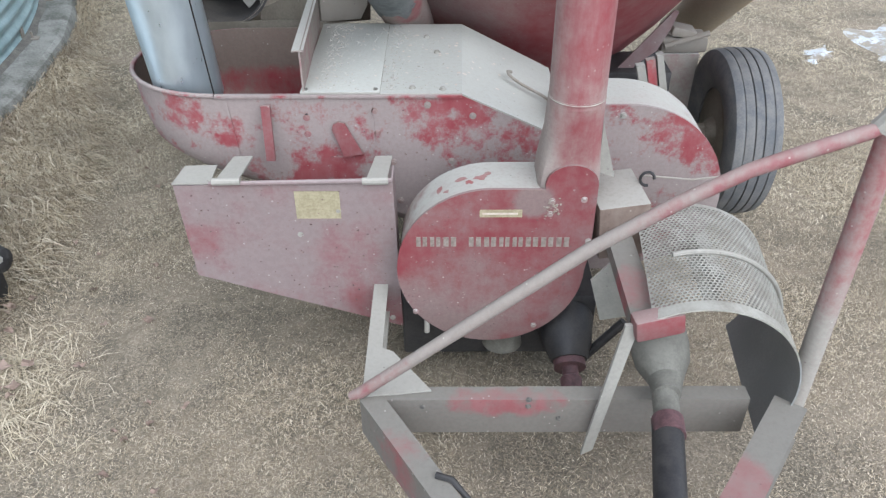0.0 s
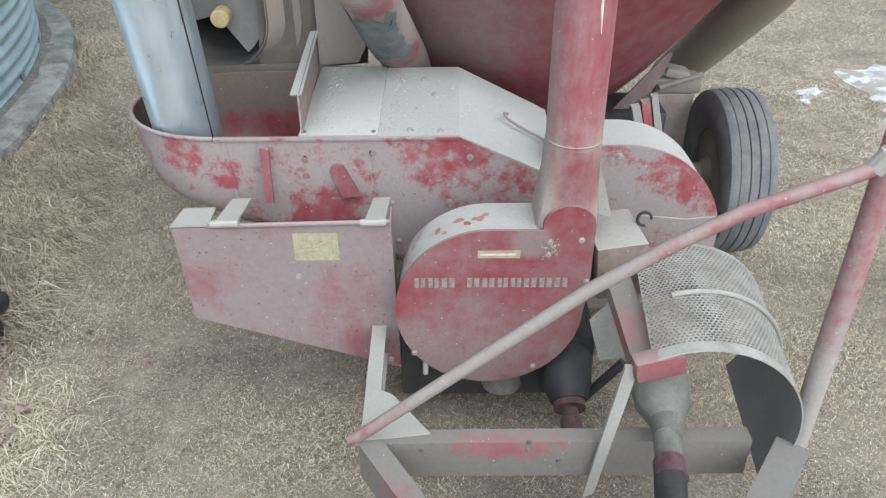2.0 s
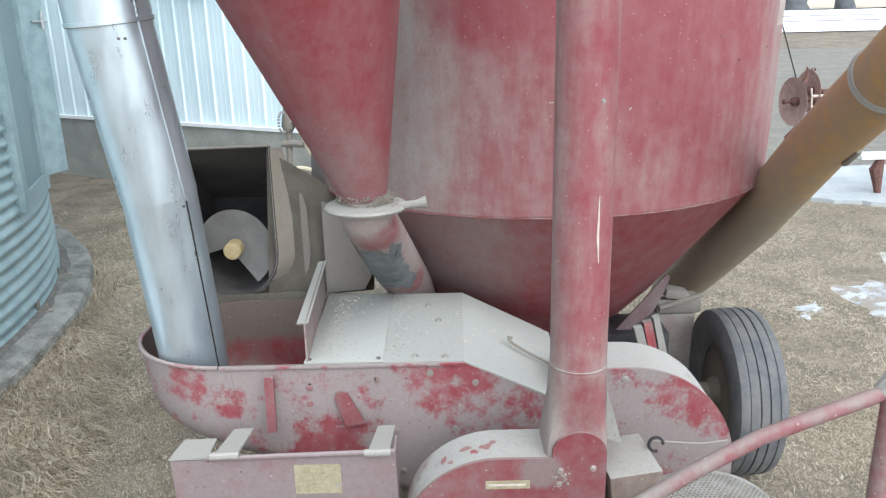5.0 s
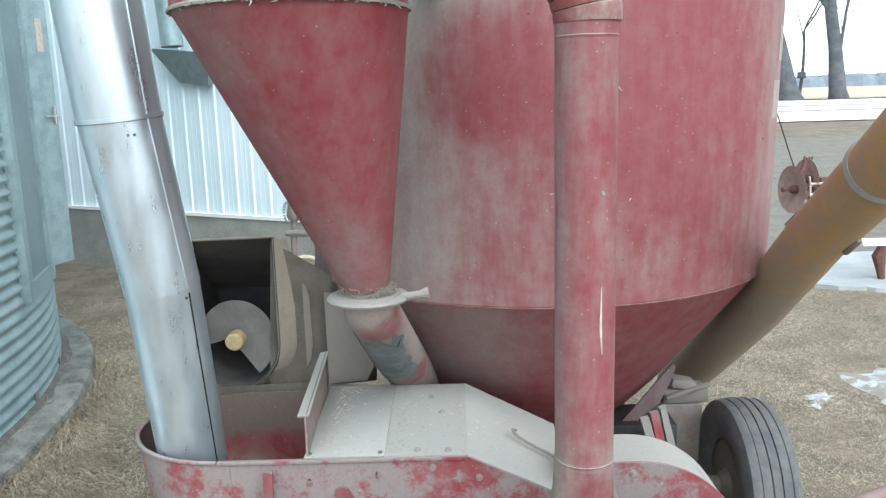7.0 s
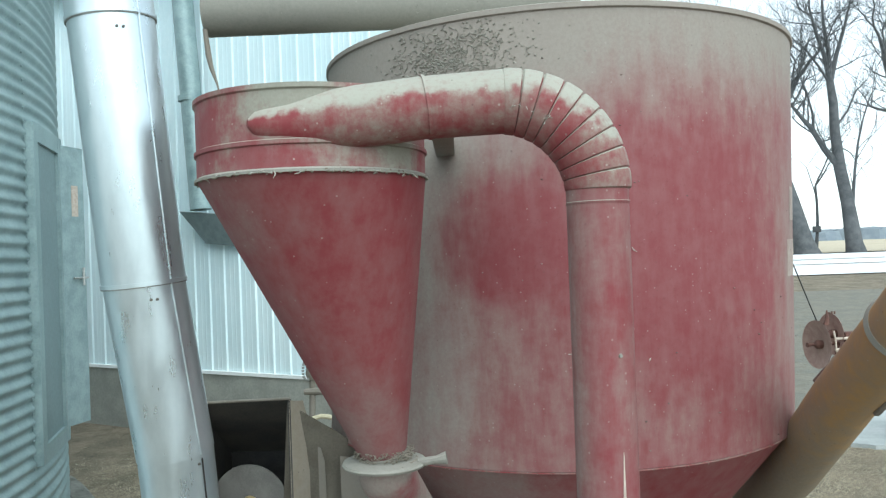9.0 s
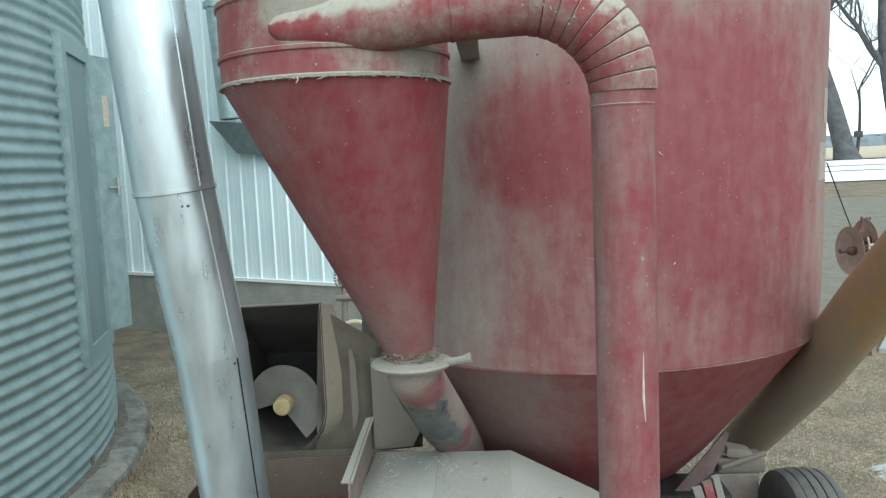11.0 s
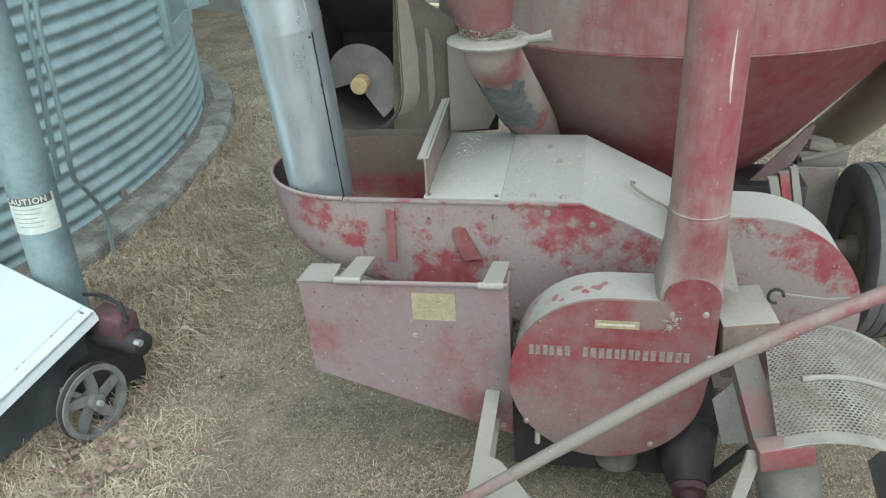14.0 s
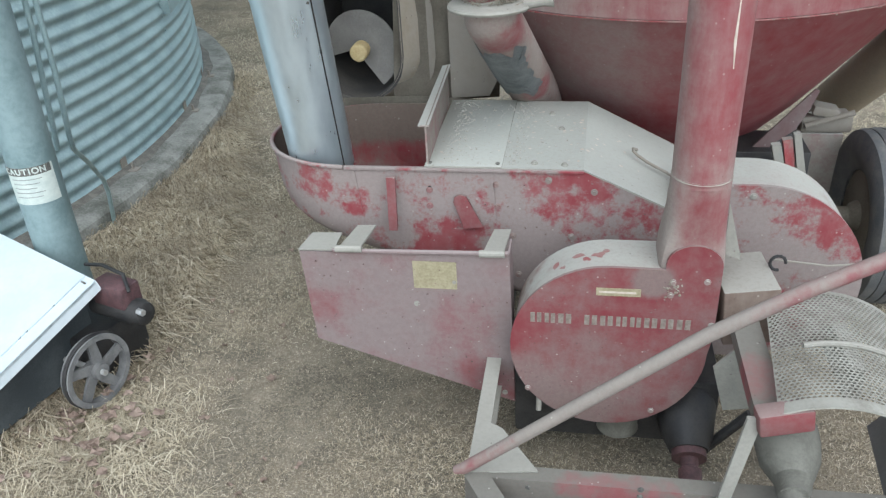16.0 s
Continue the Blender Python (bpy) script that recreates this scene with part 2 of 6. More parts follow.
FOUNDATION = plain("foundation_concrete", (0.24, 0.245, 0.22), (0.34, 0.34, 0.305), scale=2.5, rough=0.95, fine=40, relief=0.5)
GUARDCUP = plain("grey_guard", (0.085, 0.082, 0.068), (0.14, 0.135, 0.115), scale=14, rough=0.8)
SHAFTRED = plain("rubbed_red", (0.055, 0.03, 0.032), (0.105, 0.055, 0.057), scale=30, rough=0.6)
GALV = plain("galvanized", (0.20, 0.275, 0.28), (0.30, 0.39, 0.395), scale=7, rough=0.45, metal=0.2, fine=60, relief=0.05)
SHEET = plain("bright_sheet", (0.53, 0.605, 0.64), (0.60, 0.675, 0.705), scale=6, rough=0.34, metal=0.78, fine=14, relief=0.012, stretch=(4, 4, 1.0))
SCREEN = plain("perforated_steel", (0.20, 0.19, 0.16), (0.31, 0.305, 0.265), scale=10, rough=0.75, metal=0.1)
SHELL = plain("smooth_shield_sheet", (0.16, 0.162, 0.152), (0.21, 0.21, 0.198), scale=4, rough=0.7)
SIDING = plain("barn_siding", (0.68, 0.82, 0.855), (0.75, 0.87, 0.895), scale=1.5, rough=0.45, fine=30, relief=0.03)
CONCRETE = plain("concrete", (0.085, 0.085, 0.07), (0.26, 0.26, 0.235), scale=5, rough=0.9, fine=70, relief=0.8)
RUBBER = plain("rubber", (0.075, 0.080, 0.084), (0.135, 0.132, 0.125), scale=14, rough=0.75)
DARK_STEEL = plain("dark_brown_steel", (0.045, 0.043, 0.042), (0.095, 0.086, 0.074), scale=6, rough=0.75)
WORN = plain("worn_flight_steel", (0.12, 0.112, 0.10), (0.175, 0.165, 0.148), scale=9, rough=0.65)
DULL = plain("dull_brown_steel", (0.098, 0.086, 0.066), (0.165, 0.148, 0.118), scale=5, rough=0.8)
# greasy and black parts; also paints the shade below the fan
BLACK = plain("black_grease_and_shade", (0.012, 0.012, 0.013), (0.032, 0.03, 0.028), scale=18, rough=0.6)
WOOD = plain("weathered_wood", (0.12, 0.1, 0.078), (0.20, 0.17, 0.138), scale=16, rough=0.85, stretch=(1, 6, 6))
RUST = plain("rust", (0.085, 0.04, 0.032), (0.15, 0.075, 0.058), scale=20, rough=0.85)
WHITE = plain("white_sheet", (0.78, 0.8, 0.8), (0.84, 0.85, 0.85), scale=3, rough=0.4, fine=40, relief=0.03)
OLDTAPE = plain("old_dark_tape", (0.075, 0.085, 0.088), (0.17, 0.18, 0.178), scale=14, rough=0.55)
TAPE = plain("grey_tape", (0.17, 0.18, 0.175), (0.30, 0.31, 0.29), scale=14, rough=0.6)
LABEL = plain("aged_label", (0.215, 0.19, 0.115), (0.30, 0.265, 0.17), scale=30, rough=0.6)
WORN_DECAL = plain("worn_decal", (0.27, 0.20, 0.175), (0.36, 0.315, 0.27), scale=18, rough=0.7)
PALE = plain("pale_lettering", (0.40, 0.33, 0.27), (0.52, 0.46, 0.39), scale=40, rough=0.7)
LETTER = plain("worn_lettering", (0.135, 0.108, 0.09), (0.23, 0.205, 0.172), scale=45, rough=0.7)
PRINT = plain("faded_print", (0.21, 0.18, 0.11), (0.28, 0.245, 0.16), scale=60, rough=0.7)
INK = plain("dark_ink", (0.06, 0.06, 0.055), (0.16, 0.15, 0.13), scale=60, rough=0.7)
CHROME = plain("bare_steel", (0.4, 0.4, 0.39), (0.55, 0.55, 0.53), scale=30, rough=0.4, metal=0.7)
BULB = plain("yellow_cap", (0.36, 0.27, 0.12), (0.46, 0.37, 0.20), scale=30, rough=0.6)
HOSE = plain("pale_hose", (0.45, 0.40, 0.27), (0.55, 0.5, 0.36), scale=30, rough=0.6)
BARK = plain("bark", (0.062, 0.066, 0.07), (0.115, 0.119, 0.122), scale=3, rough=0.95)
FARWOOD = plain("far_wood", (0.16, 0.19, 0.22), (0.22, 0.25, 0.27), scale=0.2, rough=1.0)
LEAF = plain("dead_leaf", (0.12, 0.082, 0.062), (0.26, 0.195, 0.155), scale=9, rough=0.85)
GRIT = plain("grey_dirt", (0.085, 0.08, 0.07), (0.16, 0.15, 0.13), scale=14, rough=1.0, relief=0.9)
CRUST = plain("dust_crust", (0.15, 0.125, 0.095), (0.27, 0.245, 0.20), scale=40, rough=1.0, relief=0.9)
CRUMB = plain("dirt_crumb", (0.10, 0.06, 0.055), (0.22, 0.16, 0.145), scale=60, rough=0.9)
CAKE = plain("caked_dust", (0.255, 0.243, 0.208), (0.295, 0.283, 0.246), scale=30, rough=1.0)
CHAFF = plain("grain_chaff", (0.24, 0.225, 0.19), (0.42, 0.40, 0.355), scale=50, rough=0.9)


# ---- mesh helpers ----
def part(name, bm, material, parent=None, label="", smooth=True):
    me = bpy.data.meshes.new(name)
    bmesh.ops.recalc_face_normals(bm, faces=bm.faces[:])
    bm.to_mesh(me)
    bm.free()
    me.materials.append(material)
    if smooth:
        me.shade_smooth()
        me.set_sharp_from_angle(angle=radians(32))
    ob = new(name, me)
    if parent:
        ob.parent = parent
        ob.matrix_parent_inverse = parent.matrix_world.inverted()
    if label:
        ob["label"] = label
    return ob


def thing(name, x, y, z, label, category, group="", kind=""):
    ob = new(name)
    ob.location = (x, y, z)
    ob.empty_display_size = 0.2
    bpy.context.view_layer.update()
    return tagged(ob, label, category, group, kind)


def box(bm, x0, x1, y0, y1, z0, z1, bevel=0.0, m=None):
    r = bmesh.ops.create_cube(bm, size=1.0)
    t = Matrix.Translation(((x0 + x1) / 2, (y0 + y1) / 2, (z0 + z1) / 2)) @ Matrix.Diagonal((x1 - x0, y1 - y0, z1 - z0, 1))
    if m is not None:
        t = m @ t
    bmesh.ops.transform(bm, matrix=t, verts=r["verts"])
    if bevel:
        es = list({e for v in r["verts"] for e in v.link_edges})
        bmesh.ops.bevel(bm, geom=es, offset=bevel, segments=2, affect='EDGES', profile=0.5)
    return bm


def one_box(*a, **k):
    return box(bmesh.new(), *a, **k)


def rod(bm, pts, radius, segs=12, caps=True, hollow=0.0):
    """A round bar or pipe along a line of points; radius may be a list."""
    pts = [Vector(p) for p in pts]
    rr = radius if isinstance(radius, (list, tuple)) else [radius] * len(pts)
    tang = []
    for i in range(len(pts)):
        a, b = pts[max(0, i - 1)], pts[min(len(pts) - 1, i + 1)]
        tang.append((b - a).normalized())
    up = Vector((0, 0, 1)) if abs(tang[0].z) < 0.9 else Vector((0, 1, 0))
    n = tang[0].cross(up).normalized()
    rings = []
    for p, t, r in zip(pts, tang, rr):
        n = (n - t * n.dot(t)).normalized()
        b = t.cross(n)
        rings.append([bm.verts.new(p + (n * math.cos(2 * math.pi * k / segs) + b * math.sin(2 * math.pi * k / segs)) * r) for k in range(segs)])
    for a, b in zip(rings, rings[1:]):
        for k in range(segs):
            bm.faces.new((a[k], a[(k + 1) % segs], b[(k + 1) % segs], b[k]))
    if hollow:
        inner = []
        for p, t, ring, r in zip(pts, tang, rings, rr):
            inner.append([bm.verts.new(p + (v.co - p) * ((r - hollow) / r)) for v in ring])
        for a, b in zip(inner, inner[1:]):
            for k in range(segs):
                bm.faces.new((a[k], b[k], b[(k + 1) % segs], a[(k + 1) % segs]))
        for o, i in ((rings[0], inner[0]), (rings[-1], inner[-1])):
            for k in range(segs):
                bm.faces.new((o[k], o[(k + 1) % segs], i[(k + 1) % segs], i[k]))
    elif caps:
        bm.faces.new(rings[0])
        bm.faces.new(rings[-1])
    return bm


def one_rod(*a, **k):
    return rod(bmesh.new(), *a, **k)


def loft(bm, sections, close=True, caps=True):
    rings = [[bm.verts.new(p) for p in s] for s in sections]
    n = len(rings[0])
    for a, b in zip(rings, rings[1:]):
        for k in range(n if close else n - 1):
            bm.faces.new((a[k], a[(k + 1) % n], b[(k + 1) % n], b[k]))
    if caps:
        bm.faces.new(rings[0])
        bm.faces.new(rings[-1])
    return bm


def circle(cx, cy, z, r, n=64, ph=0.0):
    return [(cx + r * math.cos(ph + 2 * math.pi * k / n), cy + r * math.sin(ph + 2 * math.pi * k / n), z) for k in range(n)]


def plate(pts, thick):
    """A flat plate: an outline in space and the vector of its thickness."""
    bm = bmesh.new()
    t = Vector(thick)
    a = [bm.verts.new(p) for p in pts]
    b = [bm.verts.new(Vector(p) + t) for p in pts]
    n = len(pts)
    bm.faces.new(a)
    bm.faces.new(b[::-1])
    for k in range(n):
        bm.faces.new((a[k], a[(k + 1) % n], b[(k + 1) % n], b[k]))
    return bm


def bolt(parent, place, way, r=0.009, material=None, name="bolt"):
    """A hexagon bolt head with a washer."""
    way = Vector(way).normalized()
    bm = bmesh.new()
    m = Matrix.Translation(place) @ way.to_track_quat("Z", "Y").to_matrix().to_4x4()
    for rad, z0, z1, n in ((r * 1.5, -0.002, 0.002, 12), (r, 0.0, r * 0.9, 6)):
        lo = [m @ Vector((rad * math.cos(2 * math.pi * k / n), rad * math.sin(2 * math.pi * k / n), z0)) for k in range(n)]
        hi = [m @ Vector((rad * 0.93 * math.cos(2 * math.pi * k / n), rad * 0.93 * math.sin(2 * math.pi * k / n), z1)) for k in range(n)]
        loft(bm, [lo, hi])
    return part(name, bm, material or DUSTY, parent)


def from_arrays(name, verts, faces, material, parent=None, label=""):
    me = bpy.data.meshes.new(name)
    me.from_pydata(verts, [], faces)
    me.materials.append(material)
    ob = new(name, me)
    if parent:
        ob.parent = parent
        ob.matrix_parent_inverse = parent.matrix_world.inverted()
    if label:
        ob["label"] = label
    return ob


def channel(p, q, w, z0, z1, t=0.008, flip=1):
    """A C-shaped steel channel between two ground points: web on one side, flanges at z0 and z1."""
    p, q = Vector((*p, 0)), Vector((*q, 0))
    n = Vector((-(q - p).y, (q - p).x, 0)).normalized() * flip
    prof = [(0, z0), (w, z0), (w, z0 + t), (t, z0 + t), (t, z1 - t), (w, z1 - t), (w, z1), (0, z1)]
    return loft(bmesh.new(), [[e + n * a + Vector((0, 0, z)) for a, z in prof] for e in (p, q)])


def lumps(name, places, size, material, parent, seed=1, label=""):
    """A crust of small caked lumps."""
    rng = random.Random(seed)
    bm = bmesh.new()
    for p in places:
        s = size * rng.uniform(0.5, 1.4)
        g = bmesh.ops.create_icosphere(bm, subdivisions=1, radius=s)
        for v in g["verts"]:
            v.co = Vector((v.co.x * rng.uniform(0.8, 1.5), v.co.y * rng.uniform(0.8, 1.4), v.co.z * rng.uniform(0.5, 0.9))) + Vector(p)
    ob = part(name, bm, material, parent, label)
    ob["kind"] = "stuff"
    return ob


# ---- ground ----
def rise(y):
    """The yard is level, then climbs gently to the road and the trees."""
    return 0.0415 * (min(max(y, 12.0), 45.0) - 12.0)


def sheet(name, xs, ys, lift, material, wobble=0.0):
    verts = [(x, y, rise(y) + lift + wobble * noise.noise(Vector((x * 1.3, y * 1.3, 0.0)))) for y in ys for x in xs]
    n = len(xs)
    faces = [(j * n + i, j * n + i + 1, (j + 1) * n + i + 1, (j + 1) * n + i) for j in range(len(ys) - 1) for i in range(n - 1)]
    ob = from_arrays(name, verts, faces, material)
    ob.data.shade_smooth()
    return ob


def soil(name, stops, gloss=0.95):
    """Dead turf and bare earth: patches at three scales."""
    m, ns, ls, bs = mat(name)
    a = noise_of(ns, ls, 2.2, 5, 0.62)
    b = noise_of(ns, ls, 9, 5, 0.65)
    f = noise_of(ns, ls, 130, 4, 0.75)
    c = blend(ns, ls, ramp(ns, ls, a, 0.35, 0.65), stops[0], stops[1])
    c = blend(ns, ls, ramp(ns, ls, b, 0.42, 0.72, 0, 0.7), c, stops[2])
    c = blend(ns, ls, ramp(ns, ls, f, 0.4, 0.75, 0, 0.75), c, stops[3])
    ls.new(c, bs.inputs["Base Color"])
    bs.inputs["Roughness"].default_value = gloss
    bs.inputs["Specular IOR Level"].default_value = 0.1
    bump(ns, ls, bs, arith(ns, ls, 'ADD', f, b), 0.9, 0.012)
    return m


TURF = soil("dead_turf", ((0.11, 0.097, 0.073), (0.225, 0.19, 0.142), (0.064, 0.054, 0.041), (0.40, 0.345, 0.265)))
GRAVEL = soil("gravel", ((0.165, 0.163, 0.142), (0.215, 0.202, 0.165), (0.125, 0.11, 0.08), (0.27, 0.262, 0.23)))
SNOW = plain("snow", (0.70, 0.72, 0.74), (0.88, 0.89, 0.9), scale=1.2, rough=0.6, fine=20)
FIELD = plain("stubble_field", (0.42, 0.36, 0.26), (0.52, 0.45, 0.33), scale=0.3, rough=1.0, fine=5)

xs = [-900, -300, -100, -40, -20] + [-10 + 0.4 * i for i in range(51)] + [20, 40, 100, 300, 900]
ys = [-300, -60, -12, -4] + [-1 + 0.4 * i for i in range(41)] + [18, 22, 26, 31, 36, 45, 60, 100, 200, 500, 1200, 2500]
tagged(sheet("ground", xs, ys, 0.0, TURF, 0.012), "trodden dead winter lawn with bare patches", "ground", kind="structure")
gx = [1.6 + 0.6 * i for i in range(60)]
tagged(sheet("gravel_yard", gx, [8.9 + 0.02 * k * k + 0.35 * k for k in range(22)], 0.03, GRAVEL), "grey packed gravel yard beyond the lawn", "yard", kind="structure")
tagged(sheet("snowy_road", [-120 + 8 * i for i in range(45)], [31, 33, 35, 37, 39, 41, 43, 44.5], 0.04, SNOW), "snow-covered road with wheel tracks", "road", kind="structure")
tagged(sheet("field", [-900 + 60 * i for i in range(31)], [46, 80, 150, 300, 700, 1500], 0.05, FIELD), "pale stubble field reaching to the horizon", "field", kind="structure")
for k, yy in enumerate((36.2, 39.6)):
    tagged(sheet("wheel_track", [-100 + 8 * i for i in range(40)], [yy, yy + 0.35], 0.055, GRAVEL), "dark wheel track pressed in the snow", "track", kind="structure")


def patch(name, cx, cy, rx, ry, seed, material, lift=0.012, shear=0.5):
    """A thin melted sheet with an uneven rim."""
    bm = bmesh.new()
    c = bm.verts.new((cx, cy, rise(cy) + lift + 0.006))
    ring = []
    for k in range(96):
        a = 2 * math.pi * k / 96
        f = 0.5 + 0.55 * noise.noise(Vector((math.cos(a) * 1.5 + seed, math.sin(a) * 1.5, seed * 0.7))) + 0.35 * noise.noise(Vector((math.cos(a) * 5 + seed, math.sin(a) * 5, seed)))
        ring.append(bm.verts.new((cx + rx * f * math.cos(a) + shear * ry * f * math.sin(a), cy + ry * f * math.sin(a), rise(cy) + lift - 0.01)))
    for k in range(96):
        bm.faces.new((c, ring[k], ring[(k + 1) % 96]))
    return part(name, bm, material)


ICE, ice_n, ice_l, ice_b = mat("ice")
spread = noise_of(ice_n, ice_l, 9, 6, 0.68)
sheen = noise_of(ice_n, ice_l, 2.5, 4, 0.6)
tone = blend(ice_n, ice_l, ramp(ice_n, ice_l, sheen, 0.35, 0.65), (0.30, 0.33, 0.345), (0.50, 0.54, 0.56))
ice_l.new(blend(ice_n, ice_l, ramp(ice_n, ice_l, spread, 0.44, 0.53), tone, (0.22, 0.19, 0.145)), ice_b.inputs["Base Color"])
ice_b.inputs["Roughness"].default_value = 0.35
bump(ice_n, ice_l, ice_b, spread, 0.5, 0.01)
for cx, cy, rx, ry, sd in ((3.32, 5.15, 0.75, 2.2, 3.0), (2.62, 5.25, 0.14, 0.16, 6.0), (2.52, 5.12, 0.07, 0.08, 8.0)):
    tagged(patch("ice_patch", cx, cy, rx, ry, sd, ICE), "thin melting ice patch on the dead grass", "ice", "ice patches", "structure")

# ---- grain bin on its concrete ring ----
BX, BY, BR, PITCH = -7.35, 4.4, 4.57, 0.092
grain_bin = thing("grain_bin", BX, BY, 0, "round corrugated galvanized steel grain bin on a concrete ring", "grain bin")


def on_bin(deg, z, out=0.0):
    a = radians(deg)
    return Vector((BX + (BR + out) * math.cos(a), BY + (BR + out) * math.sin(a), z))


nz, na = int(5.6 / PITCH * 8), 120
verts, faces = [], []
for j in range(nz + 1):
    z = 0.13 + j * PITCH / 8
    off = 0.0115 * math.cos(2 * math.pi * j / 8)
    for i in range(na + 1):
        verts.append(on_bin(-95 + 190 * i / na, z, off))
for j in range(nz):
    for i in range(na):
        k = j * (na + 1) + i
        faces.append((k, k + 1, k + na + 2, k + na + 1))
from_arrays("corrugated_wall", verts, faces, GALV, grain_bin, "corrugated galvanized wall sheets").data.shade_smooth()
back = bmesh.new()
loft(back, [[on_bin(a, z, -0.02) for a in range(92, 269, 8)] for z in (0.13, 5.7)], close=False, caps=False)
part("rear_wall", back, GALV, grain_bin)
roof = bmesh.new()
loft(roof, [circle(BX, BY, 5.7, BR + 0.08, 72), circle(BX, BY, 7.8, 0.4, 72)])
part("roof", roof, GALV, grain_bin, "low cone of galvanized roof panels")
ring = bmesh.new()
def worn_ring(z, r, amp):
    return [(BX + (r + amp * noise.noise(Vector((math.cos(2 * math.pi * k / 400) * 12, math.sin(2 * math.pi * k / 400) * 12, z * 4)))) * math.cos(2 * math.pi * k / 400), BY + (r + amp * noise.noise(Vector((math.cos(2 * math.pi * k / 400) * 12, math.sin(2 * math.pi * k / 400) * 12, z * 4)))) * math.sin(2 * math.pi * k / 400), z) for k in range(400)]


loft(ring, [worn_ring(-0.05, BR + 0.25, 0.03), worn_ring(0.07, BR + 0.245, 0.03), worn_ring(0.105, BR + 0.235, 0.025), worn_ring(0.125, BR + 0.205, 0.02), worn_ring(0.13, BR + 0.1, 0.0), worn_ring(0.13, BR - 0.3, 0.0)])
part("concrete_ring", ring, CONCRETE, grain_bin, "chipped concrete footing ring")
dirt = bmesh.new()
loft(dirt, [worn_ring(0.134, BR - 0.03, 0.0), worn_ring(0.150, BR + 0.012, 0.01), worn_ring(0.136, BR + 0.055, 0.05), worn_ring(0.128, BR + 0.07, 0.05)], caps=False)
part("dirt_strip", dirt, GRIT, grain_bin, "blown earth gathered along the wall")
for deg in (-2.5, 10.5, 21.0):
    clip = bmesh.new()
    m = Matrix.Translation(on_bin(deg, 0.13, 0.0)) @ Matrix.Rotation(radians(deg), 4, "Z")
    box(clip, 0.0, 0.10, -0.03, 0.03, 0.0, 0.008, m=m)
    box(clip, 0.0, 0.008, -0.03, 0.03, 0.0, 0.10, m=m)
    rod(clip, [m @ Vector((0.06, 0, 0)), m @ Vector((0.06, 0, 0.05))], 0.008, 8)
    part("anchor_clip", clip, BROWN, grain_bin, "rusted anchor clip bolted to the footing")
for deg, z0, z1 in ((9.8, 0.75, 5.6),):
    for j in range(int((z1 - z0) / PITCH)):
        bolt(grain_bin, on_bin(deg, z0 + j * PITCH, 0.008), (math.cos(radians(deg)), math.sin(radians(deg)), 0), 0.007, GALV)
# door: frame and open leaf
dm = Matrix.Translation(on_bin(15.5, 0.0, 0.0)) @ Matrix.Rotation(radians(15.5), 4, "Z")
frame_bm = bmesh.new()
box(frame_bm, -0.03, 0.035, -0.42, -0.30, 0.85, 3.15, m=dm)
box(frame_bm, -0.03, 0.035, 0.30, 0.42, 0.85, 3.15, m=dm)
box(frame_bm, -0.03, 0.034, -0.30, 0.30, 3.03, 3.15, m=dm)
box(frame_bm, -0.03, 0.034, -0.30, 0.30, 0.85, 0.97, m=dm)
door_frame = part("door_frame", frame_bm, GALV, grain_bin, "flat galvanized frame of the bin door", smooth=False)
# recess panel: the open leaf's shade is put into its darker colour
inner = bmesh.new()
box(inner, -0.015, 0.012, -0.30, 0.30, 0.97, 3.03, m=dm)
part("shaded_inner_door", inner, POLE, grain_bin, smooth=False)
leaf = bmesh.new()
lm = dm @ Matrix.Translation((0.03, 0.36, 0)) @ Matrix.Rotation(radians(62), 4, "Z")
box(leaf, 0.0, 0.03, -0.0, 0.02, 0.9, 3.1, m=lm)
box(leaf, 0.03, 0.26, 0.0, 0.016, 0.95, 3.1, m=lm)
door_leaf = part("door_leaf", leaf, GALV, grain_bin, "flat galvanized outer door standing open", smooth=False)
lk = bmesh.new()
rod(lk, [lm @ Vector((0.10, -0.02, 2.08)), lm @ Vector((0.26, -0.02, 2.08))], 0.008, 8)
rod(lk, [lm @ Vector((0.21, -0.02, 2.02)), lm @ Vector((0.21, -0.02, 2.16))], 0.01, 8)
part("latch", lk, CHROME, door_leaf, "bare steel latch bar")
st = bmesh.new()
box(st, 0.12, 0.19, -0.004, 0.0, 2.56, 2.80, m=lm)
part("sticker", st, PALE, door_leaf, "small faded sticker")

# ---- unloading auger tube with switch box and conduits ----
unloader = thing("auger_tube_post", -2.277, 2.75, 0, "upright galvanized auger tube with a caution decal", "auger")


def post_at(z):
    return Vector((-2.242 + 0.02 * z, 2.75, z))


part("tube", one_rod([post_at(-0.02), post_at(0.6), post_at(2.2), post_at(4.6)], 0.098, 40), POLE, unloader, "dull galvanized tube")


def curved_label(name, post, z0, z1, a0, a1, r, material, parent, label=""):
    bm = bmesh.new()
    secs = []
    for z in (z0, z1):
        c = post(z)
        secs.append([(c.x + r * math.cos(radians(a0 + (a1 - a0) * k / 12)), c.y + r * math.sin(radians(a0 + (a1 - a0) * k / 12)), z) for k in range(13)])
    loft(bm, secs, close=False, caps=False)
    return part(name, bm, material, parent, label)


